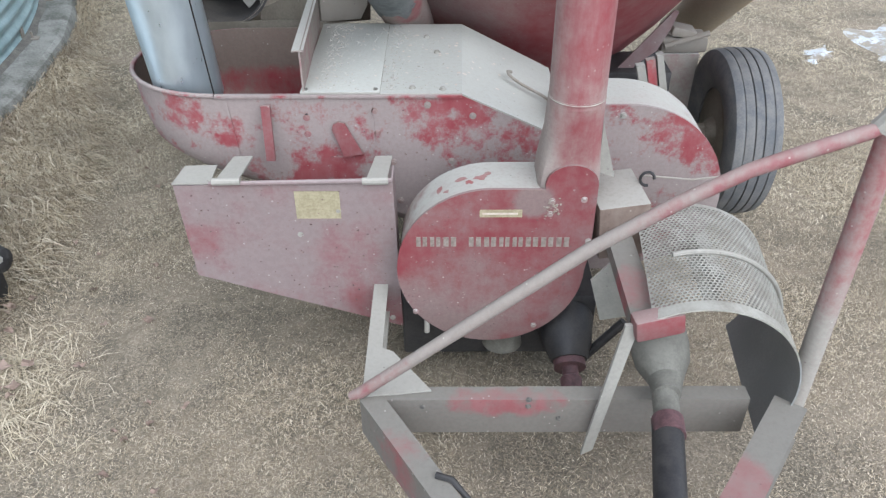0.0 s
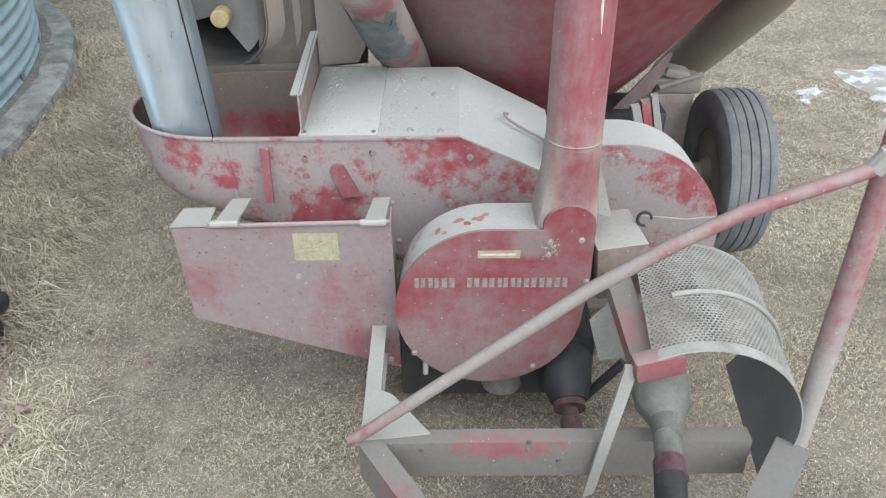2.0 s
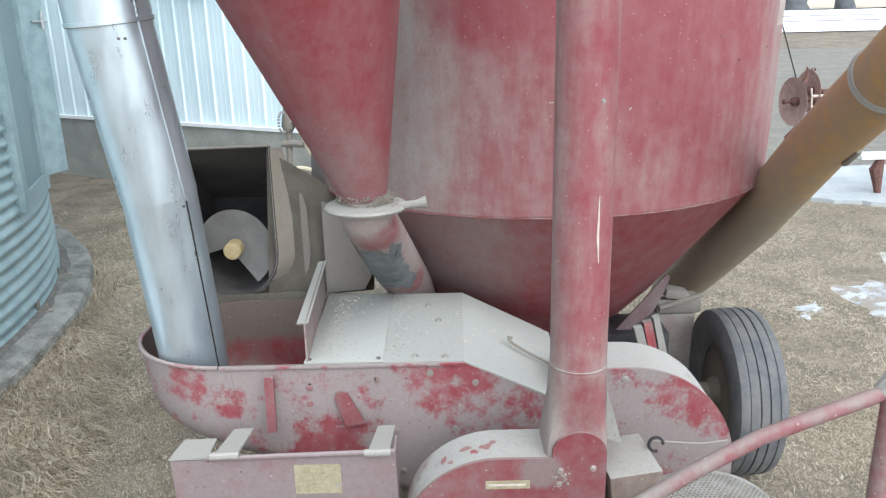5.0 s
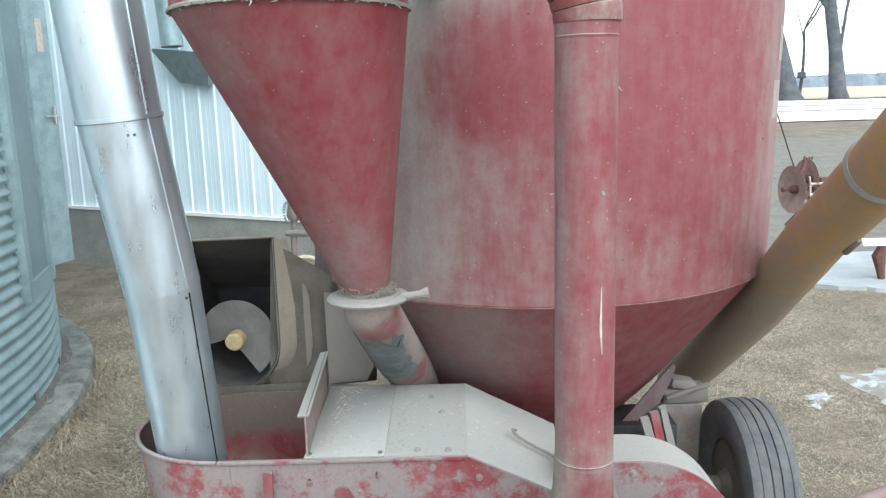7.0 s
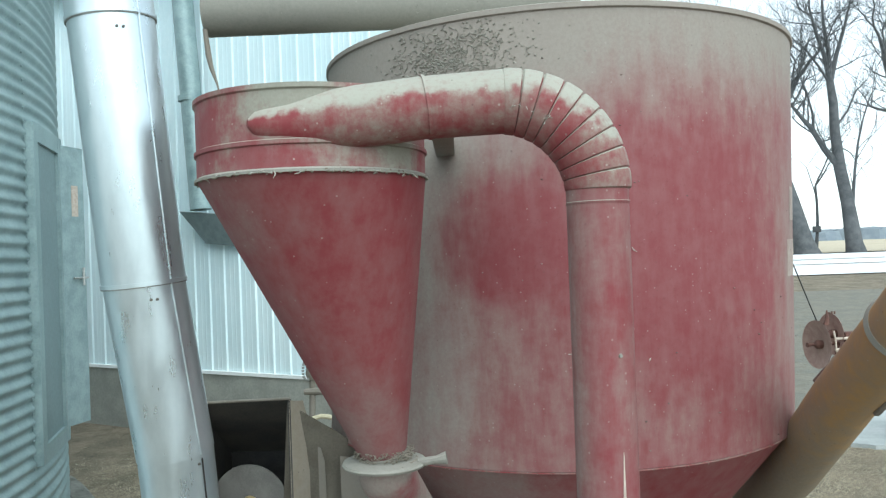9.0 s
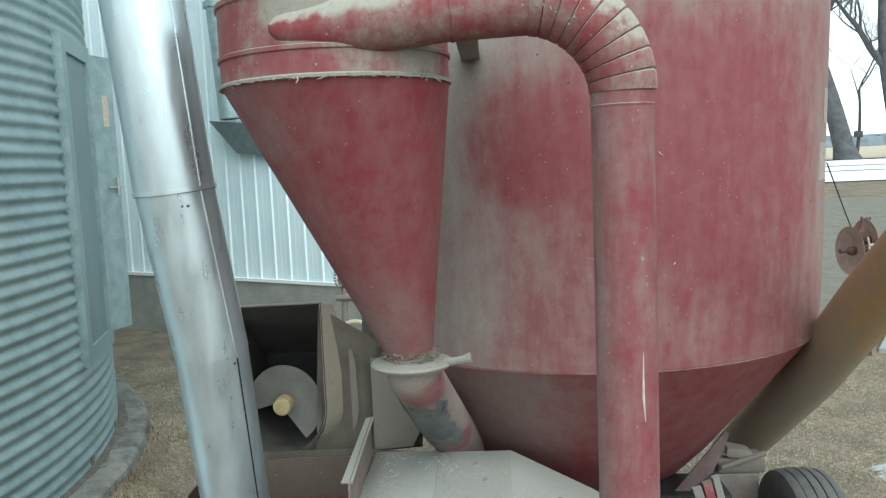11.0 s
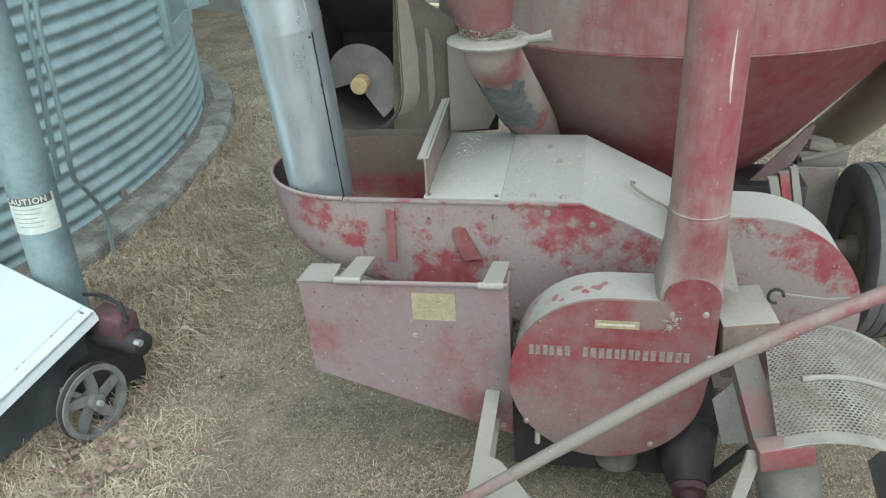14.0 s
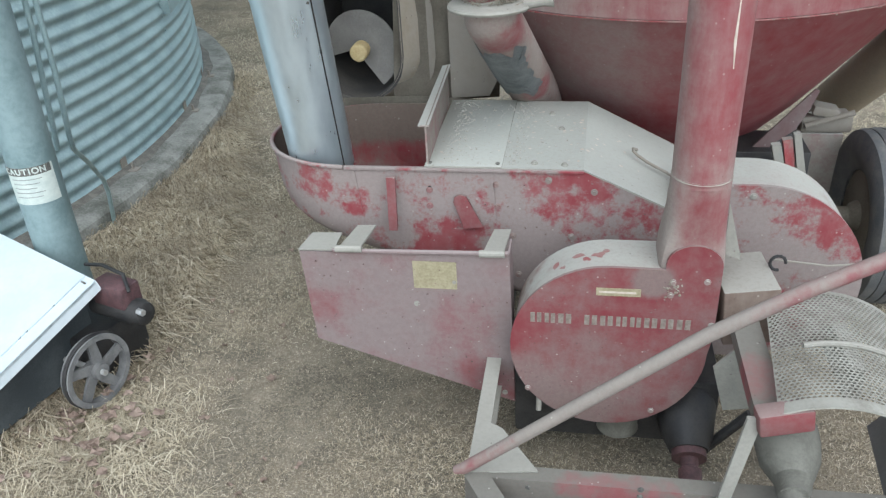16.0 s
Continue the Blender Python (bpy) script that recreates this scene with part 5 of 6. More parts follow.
prof_a = [(0.495, 0.70), (0.503, 0.70), (0.503, 0.735), (0.57, 0.735), (0.57, 0.743), (0.495, 0.743)]
loft(ang, [[(x, y, z) for x, z in prof_a] for y in (1.60, 1.99)])
part("angle_iron", ang, BEAM, mixer, "red angle iron carrying the shield", smooth=False)
part("front_bracket", one_box(-0.066, 0.066, -0.028, 0.028, -0.033, 0.033, bevel=0.009, m=Matrix.Translation((0.557, 1.562, 0.748)) @ Matrix.Rotation(radians(-9), 4, "Y") @ Matrix.Rotation(radians(7), 4, "Z")), RED_FACE, mixer, "short red channel bracket")
tagged(part("wood_block", one_box(-0.079, 0.079, -0.11, 0.11, -0.092, 0.092, bevel=0.005, m=Matrix.Translation((0.546, 2.11, 0.732)) @ Matrix.Rotation(radians(-5), 4, "Y") @ Matrix.Rotation(radians(5), 4, "Z")), BLOCK), "weathered grey-topped wood block wedged beside the fan", "wood block")
part("mount_plate", plate([(0.455, 1.93, 0.60), (0.54, 1.90, 0.74), (0.575, 1.88, 0.70), (0.62, 1.9, 0.49), (0.50, 1.93, 0.44)], (0, 0.008, 0)), DUSTY, mixer, "bent dusty mounting plate")
part("hose_end", one_rod([(0.635 + 0.022 * math.cos(2 * math.pi * k / 14), 2.13, 0.845 + 0.024 * math.sin(2 * math.pi * k / 14)) for k in range(12)], 0.005, 8), BLACK, mixer, "curl of black hose")
part("tie_rod", one_rod([(0.62, 2.15, 0.845), (0.80, 2.2, 0.80), (0.90, 2.25, 0.78)], 0.0035, 8), BROWN, mixer)

# drive shaft
SH = [Vector((0.61, 1.66, 0.575)), Vector((0.60, 1.55, 0.545)), Vector((0.578, 1.36, 0.52)), Vector((0.545, 1.2, 0.50)), Vector((0.47, 0.75, 0.45)), Vector((0.45, 0.62, 0.435))]
part("shaft_cup", one_rod([SH[0] + Vector((0, 0.06, 0.02)), SH[0] + Vector((0, 0.03, 0.02)), SH[0], SH[0] + Vector((0, -0.05, -0.02)), SH[0] + Vector((0, -0.10, -0.035)), SH[1] + Vector((0, -0.05, 0))], [0.05, 0.078, 0.082, 0.075, 0.048, 0.036], 28), GUARDCUP, mixer, "dusty bell-shaped shaft guard cup")
part("shaft_guard_sleeve", one_rod([SH[1], SH[2] + Vector((0.01, 0.06, 0.0))], 0.035, 24), GUARDCUP, mixer)
shaft = part("drive_shaft", one_rod([SH[2] + Vector((0.01, 0.07, 0.0)), SH[3], SH[4], SH[5]], 0.041, 28), BLACK, mixer, "black drive shaft tube rubbed red near the joint")
part("shaft_collar", one_rod([SH[2] + Vector((0.011, 0.075, 0.0)), SH[2] + Vector((0.004, 0.02, 0))], 0.0425, 28), SHAFTRED, shaft, "red collar on the shaft")

# gearbox below the fan
gear = part("gearbox", one_rod([(0.42, 2.22, 0.315), (0.42, 2.09, 0.305), (0.423, 2.0, 0.262), (0.424, 1.955, 0.240)], [0.098, 0.098, 0.080, 0.060], 24), BLACK, mixer, "dark greasy gearbox")
part("gear_flange", one_rod([(0.424, 1.955, 0.240), (0.424, 1.93, 0.230)], 0.054, 24), SHAFTRED, gear, "dull red flange")
part("gear_shaft", one_rod([(0.424, 1.93, 0.230), (0.424, 1.90, 0.218), (0.424, 1.895, 0.216), (0.424, 1.84, 0.195)], [0.028, 0.028, 0.036, 0.036], 20), SHAFTRED, gear)
part("bearing_cup", one_rod([(0.205, 2.085, 0.36), (0.205, 2.085, 0.235), (0.205, 2.085, 0.215), (0.205, 2.085, 0.205)], [0.066, 0.066, 0.070, 0.058], 28), GUARDCUP, mixer, "grey bearing cup under the fan")
# black box added to stand in for the deep shade under the fan
part("under_shade_box", one_box(-0.14, 0.52, 2.08, 2.6, 0.16, 0.42, bevel=0.01), BLACK, mixer, "black box standing in for the shade below the fan")
part("belt_arm", one_rod([(0.47, 2.0, 0.20), (0.60, 2.0, 0.372)], 0.016, 8), BLACK, mixer)
for x, z0, z1 in ((-0.055, 0.40, 0.33), (0.02, 0.33, 0.30)):
    part("drain_stub", one_rod([(x, 2.02, z0), (x, 2.0, z1)], 0.009, 8), DUSTY, mixer)

# frame and drawbar
beam = channel((-0.235, 1.57), (0.865, 1.57), 0.052, 0.322, 0.456)
beam_ob = part("cross_beam", beam, BEAM, mixer, "dusty channel cross beam with red showing through", smooth=False)
for x, z in ((0.24, 0.43), (-0.06, 0.43), (0.24, 0.455), (0.33, 0.38)):
    bolt(beam_ob, (x, 1.57, z), (0, -1, 0), 0.006, INK)
part("side_rail", channel((-0.232, 1.625), (-0.232, 2.9), 0.047, 0.33, 0.456, flip=-1), DUSTY, mixer, smooth=False, label="dusty channel side rail")
part("side_rail", channel((0.965, 2.15), (0.965, 3.4), 0.047, 0.33, 0.456), DUSTY, mixer, smooth=False)
part("gusset", plate([(-0.23, 1.575, 0.4585), (-0.035, 1.60, 0.4585), (-0.15, 1.76, 0.4585), (-0.23, 1.80, 0.4585)], (0, 0, 0.006)), DUSTY, mixer, "triangular gusset plate")


part("drawbar", channel((-0.236, 1.566), (0.30, 0.70), 0.064, 0.33, 0.462), BEAM, mixer, "dusty converging drawbar leg", smooth=False)
part("drawbar", channel((0.935, 1.579), (0.36, 0.80), 0.09, 0.33, 0.462, flip=1), BEAM, mixer, "drawbar leg with pink worn paint", smooth=False)
part("hitch_plate", one_box(0.27, 0.48, 0.52, 0.76, 0.36, 0.43, bevel=0.01), RED_DUSTY, mixer)
part("hitch_cable", one_rod([(-0.02, 1.30, 0.468), (0.02, 1.285, 0.47), (0.06, 1.25, 0.44), (0.09, 1.20, 0.36)], 0.009, 8), BLACK, mixer, "black cable over the drawbar")
part("strut", plate([(0.472, 1.552, 0.745), (0.508, 1.552, 0.745), (0.432, 1.535, 0.285), (0.400, 1.535, 0.262)], (0, 0.012, 0)), DUSTY, mixer, "flat dusty strut")
bar = part("brace_bar", one_rod([(-0.262, 1.575, 0.468), (-0.235, 1.57, 0.484), (0.05, 1.57, 0.722), (0.359, 1.57, 0.978), (0.55, 1.57, 1.109), (0.70, 1.57, 1.197), (0.82, 1.57, 1.246), (0.94, 1.58, 1.285), (0.985, 1.59, 1.295)], [0.012, 0.017, 0.018, 0.018, 0.018, 0.018, 0.018, 0.018, 0.014], 16), RED_BAR, mixer, "long pinkish red brace bar")
stand = part("lift_post", one_rod([(1.04, 1.652, 0.36), (1.041, 1.65, 0.9), (1.041, 1.648, 1.5)], 0.031, 24), RED_POST, mixer, "upright red steel post")
part("collar_bolt", one_rod([(0.972, 1.59, 1.29), (0.995, 1.585, 1.33)], 0.024, 10), DUSTY, stand)
bolt(stand, (0.995, 1.60, 1.325), (-0.6, -1, 0.2), 0.013)


# running gear
wheel = part("wheel", one_rod([(1.255, 3.33, 0.392), (1.262, 3.33, 0.392), (1.375, 3.33, 0.392)], [0.19, 0.204, 0.204], 40), DULL, mixer, "implement wheel")
ty = bmesh.new()
WX, WY, WZ = 1.335, 3.33, 0.392
prof_t = [(-0.085, 0.20), (-0.105, 0.235), (-0.116, 0.29), (-0.112, 0.345), (-0.098, 0.372)]
for x0 in (-0.062, -0.020, 0.020, 0.062):
    prof_t += [(x0 - 0.012, 0.385 - abs(x0) * 0.09), (x0 - 0.004, 0.384 - abs(x0) * 0.09), (x0 - 0.003, 0.374), (x0 + 0.003, 0.374), (x0 + 0.004, 0.384 - abs(x0) * 0.09), (x0 + 0.012, 0.385 - abs(x0) * 0.09)]
prof_t += [(0.098, 0.372), (0.112, 0.345), (0.116, 0.29), (0.105, 0.235), (0.085, 0.20)]
loft(ty, [[(WX + x, WY + r * math.cos(2 * math.pi * k / 72), WZ + r * math.sin(2 * math.pi * k / 72)) for k in range(72)] for x, r in prof_t], caps=False)
part("tyre", ty, RUBBER, wheel, "worn black ribbed implement tyre")
hb = bmesh.new()
rod(hb, [(1.256, WY, WZ), (1.225, WY, WZ), (1.215, WY, WZ)], [0.07, 0.055, 0.04], 20)
part("hub", hb, DULL, wheel)
part("axle", one_rod([(1.25, WY, WZ), (0.9, WY, WZ), (0.3, WY, WZ)], 0.04, 16), DULL, mixer)
for pts_l, m_l, w_l in (([(0.788, 3.05, 0.832), (0.822, 3.05, 0.838), (0.905, 3.05, 0.55), (0.868, 3.05, 0.55)], LID, "pale dusty leg bar"),
                     ([(0.829, 3.06, 0.85), (0.864, 3.06, 0.858), (0.935, 3.06, 0.55), (0.90, 3.06, 0.55)], RED, "red leg bar"),
                     ([(0.865, 3.05, 0.876), (0.889, 3.05, 0.885), (0.975, 3.05, 0.55), (0.938, 3.05, 0.55)], LID, "pale dusty leg bar")):
    part("tank_leg", plate(pts_l, (0, 0.03, 0)), m_l, mixer, w_l, smooth=False)
part("leg_plate", plate([(0.69, 3.3, 0.60), (0.747, 3.3, 0.69), (0.982, 3.3, 0.976), (1.000, 3.3, 0.968), (0.978, 3.3, 0.90), (0.932, 3.3, 0.80), (0.845, 3.3, 0.73), (0.78, 3.3, 0.60)], (0, 0.01, 0)), LEGSTEEL, mixer, "brown plate under the tank cone")
part("sub_frame", one_box(0.55, 1.0, 3.25, 3.5, 0.50, 0.72, bevel=0.01), BLACK, mixer, "black box-shaped frame under the cone")
jb = bmesh.new()
box(jb, 1.04, 1.26, 3.62, 3.75, 0.66, 0.735, bevel=0.012)
box(jb, 1.07, 1.19, 3.60, 3.70, 0.745, 0.79, bevel=0.012, m=Matrix.Translation((1.1, 3.6, 0.75)) @ Matrix.Rotation(radians(12), 4, "Y") @ Matrix.Translation((-1.1, -3.6, -0.75)))
rod(jb, [(1.05, 3.6, 0.70), (1.25, 3.6, 0.765)], 0.014, 8)
part("auger_hinge", jb, BROWN, mixer, "dusty hinge works at the auger's foot")
part("rear_panel", one_box(1.03, 1.23, 3.62, 3.75, 0.36, 0.655, bevel=0.006), RED_DUSTY, mixer, "dusty reddish panel behind the leg")
YA = [Vector((1.366, 4.5, 0.428)), Vector((1.424, 3.8, 0.960)), Vector((1.428, 3.5, 1.173)), Vector((1.392, 2.9, 1.604)), Vector((1.343, 2.42, 1.889)), Vector((1.26, 1.7, 2.32))]
aug = part("discharge_auger", one_rod(YA, [0.116, 0.116, 0.115, 0.110, 0.108, 0.108], 40), YELLOW, mixer, "dirty yellow discharge auger tube")
d = (YA[5] - YA[4]).normalized()
part("coupling_ring", one_rod([YA[4] + d * 0.0, YA[4] + d * 0.012, YA[4] + d * 0.03], [0.110, 0.117, 0.110], 40), DUSTY, aug)
part("tube_clamp", one_box(-0.010, 0.010, -0.055, 0.055, -0.010, 0.010, bevel=0.004, m=Matrix.Translation((1.415, 2.70, 1.600)) @ Matrix.Rotation(radians(-35), 4, "X")), BROWN, aug, "rusty clamp under the tube")
ch = bmesh.new()
for k in range(11):
    a = k / 13
    c = Vector((1.03 + 0.16 * a, 3.62, 0.80 - 0.05 * math.sin(math.pi * a)))
    rod(ch, [c + Vector((0.012 * math.cos(t * math.pi / 3), 0.008 * (k % 2) * math.sin(t * math.pi / 3), 0.009 * math.sin(t * math.pi / 3))) for t in range(7)], 0.003, 5)
part("chain", ch, DUSTY, mixer, "sagging dusty chain")

# caked dust where the grain leaks
rng = random.Random(5)
lumps("dust_crust", [(-0.238 + 0.075 * math.cos(a) * rng.uniform(0.95, 1.25), 2.45 + 0.075 * math.sin(a) * rng.uniform(0.95, 1.25), 1.548 + rng.uniform(0, 0.03)) for a in [rng.uniform(-3.1, 0.4) for k in range(420)]], 0.0028, CRUST, mixer, 2, "caked grain dust on the flange")
lumps("dust_crust", [(-0.238 + 0.10 * math.cos(a), 2.45 + 0.10 * math.sin(a), 1.54) for a in [rng.uniform(-0.6, 0.3) for k in range(70)]], 0.0035, CRUST, mixer, 3)
lumps("dust_crust", [(rng.gauss(0.325, 0.013), FY0 - 0.001, rng.gauss(0.825, 0.017)) for k in range(46)], 0.0032, CRUST, mixer, 6)
lumps("dust_crust", [(CX + (CR + 0.004) * math.cos(a), CY + (CR + 0.004) * math.sin(a), 2.389 + rng.uniform(-0.006, 0.004)) for a in [rng.uniform(-3.1, 0.0) for k in range(160)]], 0.0035, CRUST, mixer, 7)
lumps("dust_crust", [(TX + (TR + 0.002) * math.cos(a), TY + (TR + 0.002) * math.sin(a), 1.391 + rng.uniform(-0.006, 0.004)) for a in [rng.uniform(-2.6, -0.3) for k in range(120)]], 0.002, CRUST, mixer, 8)

rng = random.Random(77)
crumbs = []
while len(crumbs) < 150:
    x, z = rng.uniform(-0.8, -0.16), rng.uniform(0.3, 0.83)
    low = 0.497 - 0.333 * (x + 0.815)
    if z > low + 0.02 and rng.random() < 0.25 + 0.75 * (x + 0.8) / 0.64 * (0.95 - z):
        crumbs.append((x, 2.0985, z))
lumps("dirt_crust", crumbs, 0.0026, CRUMB, guard, 21, "crumbs of dirt stuck to the guard")
lumps("dirt_crust", [(rng.uniform(-0.66, 0.35), 2.3985, rng.uniform(0.62, 0.97)) for k in range(90)], 0.0024, CRUMB, hopper, 22, "crumbs of dirt stuck to the hopper wall")
lumps("dirt_crust", [(FX + q * math.cos(t), FY0 - 0.001, FZ + q * math.sin(t)) for q, t in [(FR * math.sqrt(rng.random()) * 0.95, rng.uniform(0, 6.28)) for k in range(70)]], 0.0022, CRUMB, fan, 23, "crumbs of dirt stuck to the fan plate")
lumps("dirt_crust", [(TX + 0.02 + (TR + 0.001) * math.cos(a), TY + (TR + 0.001) * math.sin(a), rng.uniform(1.42, 2.95)) for a in [rng.uniform(-2.5, -0.35) for k in range(130)]], 0.003, CRUMB, tank, 24, "crumbs of dirt stuck to the tank")
lumps("dust_crust", [(TX + 0.03 + (TR - 0.001) * math.cos(a), TY + (TR - 0.001) * math.sin(a), z) for a, z in [(rng.gauss(-2.02, 0.13), rng.gauss(2.86, 0.07)) for k in range(1500)]], 0.0034, CAKE, tank, 25, "rough caked dust below the rim")

# hanging shreds of dust and straw on the pipework
rng = random.Random(41)
sb = bmesh.new()
for k in range(46):
    if k < 20:
        t = rng.uniform(0.1, 1.5)
        w = rng.uniform(-0.9, 0.9)
        q = PR + 0.003
        p = Vector((EC.x + (ER + q * math.sin(w) * 0.6) * math.cos(t), PY - q * math.cos(w * 0.6), EC.z + (ER + q * math.sin(w) * 0.6) * math.sin(t)))
    elif k < 36:
        a = rng.uniform(-2.9, -0.2)
        p = Vector((CX + (CR + 0.006) * math.cos(a), CY + (CR + 0.006) * math.sin(a), 2.389))
    else:
        a = rng.uniform(-2.6, -0.3)
        p = Vector((TX + (TR + 0.004) * math.cos(a), TY + (TR + 0.004) * math.sin(a), rng.uniform(1.40, 2.9)))
    d1 = Vector((rng.uniform(-1, 1), rng.uniform(-0.6, 0.0), rng.uniform(-1, 0.3))) * 0.012
    d2 = Vector((rng.uniform(-1, 1), rng.uniform(-0.4, 0.1), rng.uniform(-1, 0.2))) * 0.012
    rod(sb, [p, p + d1, p + d1 + d2], [0.0015, 0.002, 0.0008], 5)
shreds = part("dust_shreds", sb, CHAFF, mixer, "shreds of straw and dust caught on the pipes")
shreds["kind"] = "stuff"
part("bolt_hole", one_rod([(-0.452, 2.3995, 0.935), (-0.452, 2.397, 0.935)], 0.006, 12), BLACK, hopper)
# paint flecks on the lid
fb = bmesh.new()
for k in range(70):
    x, y = (rng.gauss(0.05, 0.09), rng.gauss(2.78, 0.13)) if k < 45 else (rng.uniform(-0.45, 0.3), rng.uniform(2.43, 3.02))
    if not (-0.46 < x < 0.38 and 2.41 < y < 3.02):
        continue
    z = 1.0135 if x < 0.063 else 1.0115 - (x - 0.063) * 0.4735
    if x < -0.205:
        z = 1.0175
    s = rng.uniform(0.003, 0.010)
    a = rng.uniform(0, 6.28)
    vs = []
    for j in range(5):
        t = a + 2 * math.pi * j / 5
        q = s * rng.uniform(0.5, 1.1)
        px = x + q * math.cos(t)
        vs.append(fb.verts.new((px, y + q * math.sin(t), z - (px - x) * (0.4735 if x > 0.063 else 0) + 0.0008)))
    fb.faces.new(vs)
flecks = part("paint_fleck", fb, PALE, lid_ob, "pale and pinkish flecks on the lid")
flecks["kind"] = "stuff"

# ---- raised disc gang beyond the mixer ----
harrow = thing("disc_harrow", 3.7, 8.3, 0, "rusty disc harrow gang folded up in the yard", "implement")
dx = Vector((0.985, 0.17, 0)).normalized()
DC = Vector((3.655, 8.2, 1.10))
for k, (along, lift, size) in enumerate(((0.0, 0.0, 0.80), (0.20, 0.09, 0.70))):
    c = DC + dx * along + Vector((0, 0.08 * k, lift))
    m = Matrix.Translation(c) @ dx.to_track_quat("Z", "Y").to_matrix().to_4x4()
    bm = bmesh.new()
    loft(bm, [[m @ Vector((size * r * math.cos(2 * math.pi * j / 40), size * r * math.sin(2 * math.pi * j / 40), z)) for j in range(40)] for r, z in ((0.02, 0.03), (0.17, 0.012), (0.305, -0.03), (0.309, -0.034), (0.17, 0.004), (0.02, 0.022))])
    disc_ob = part("disc", bm, DISC, harrow, "rust-brown concave disc")
    part("hub", one_rod([m @ Vector((0, 0, -0.06)), m @ Vector((0, 0, -0.03)), m @ Vector((0, 0, 0.05))], [0.022, 0.045, 0.045], 14), RUST, disc_ob)
    if k:
        for j in range(14):
            a = radians(-60 + 150 * j / 13)
            part("tooth", one_rod([m @ Vector((size * 0.29 * math.cos(a), size * 0.29 * math.sin(a), 0.02)), m @ Vector((size * 0.335 * math.cos(a), size * 0.335 * math.sin(a), 0.02))], 0.010, 6), RUST, disc_ob)
part("axle", one_rod([DC - dx * 0.14, DC - dx * 0.10, DC + dx * 0.62], [0.026, 0.016, 0.016], 10), RUST, harrow)
for z, x1 in ((1.16, 4.02), (1.05, 4.0)):
    part("scraper_rod", one_rod([(3.775, 8.12, z), (x1, 8.16, z)], 0.014, 8), PALE, harrow, "pale scraper rod")
part("scraper_rod", one_rod([(3.765, 8.12, 1.24), (3.78, 8.12, 1.16), (3.785, 8.12, 1.05), (3.81, 8.12, 0.95)], 0.010, 8), PALE, harrow, "pale scraper rod")
part("spacer", one_box(3.90, 4.06, 8.15, 8.25, 1.08, 1.22, bevel=0.012), RUST, harrow, "rusty spacer casting")
part("gang_beam", one_box(-0.16, 0.17, -0.04, 0.04, -0.035, 0.035, bevel=0.008, m=Matrix.Translation((3.68, 8.12, 0.835)) @ Matrix.Rotation(radians(-47), 4, "Y")), RUST, harrow, "rusty gang beam with bolted brackets")
part("bracket", one_rod([(3.68, 8.05, 0.93), (3.72, 8.05, 0.90), (3.79, 8.06, 0.925)], [0.010, 0.016, 0.010], 8), PALE, harrow)
for p in ((3.60, 8.07, 0.75), (3.68, 8.07, 0.845), (3.74, 8.07, 0.90)):
    bolt(harrow, p, (0, -1, 0.3), 0.016, DISC)
part("upright", one_rod([(3.84, 8.24, 0.0), (3.86, 8.24, 1.1)], 0.035, 8), RUST, harrow)
part("cable", one_rod([(3.634, 8.2, 1.34), (3.58, 8.2, 1.48), (3.50, 8.2, 1.70), (3.39, 8.2, 2.0)], 0.007, 6), BLACK, harrow, "dark lift cable")
part("clamp", one_rod([(3.70, 8.15, 1.30), (3.72, 8.15, 1.36), (3.715, 8.15, 1.45)], [0.03, 0.022, 0.008], 8), RUST, harrow)

slab_bm = bmesh.new()
edge = [(4.0 + 0.11 * k + 0.03 * math.sin(2.1 * k), 8.33 - 0.045 * k + 0.02 * math.cos(1.7 * k)) for k in range(24)]
loft(slab_bm, [[(x, y, z) for x, y in edge + [(6.6, 10.1), (4.95, 9.95)]] for z in (-0.05, 0.045)])
tagged(part("concrete_slab", slab_bm, plain("pale_slab", (0.30, 0.325, 0.32), (0.42, 0.44, 0.435), scale=2.2, rough=0.8, fine=30)), "pale frosted concrete slab beside the yard", "slab", kind="structure")
bench = thing("plank_rack", 4.75, 8.5, 0, "low rack with a white plank on rusty legs", "rack")
part("plank", one_box(4.545, 5.5, 8.44, 8.66, 0.425, 0.475, bevel=0.008), WHITE, bench, "white painted plank")
for x in (4.80, 5.40):
    leg = bmesh.new()
    rod(leg, [(x, 8.5, 0.04), (x - 0.02, 8.5, 0.15), (x - 0.05, 8.5, 0.30), (x - 0.01, 8.5, 0.43)], [0.035, 0.05, 0.075, 0.04], 8)
    part("leg", leg, RUST, bench, "rusty cast leg")


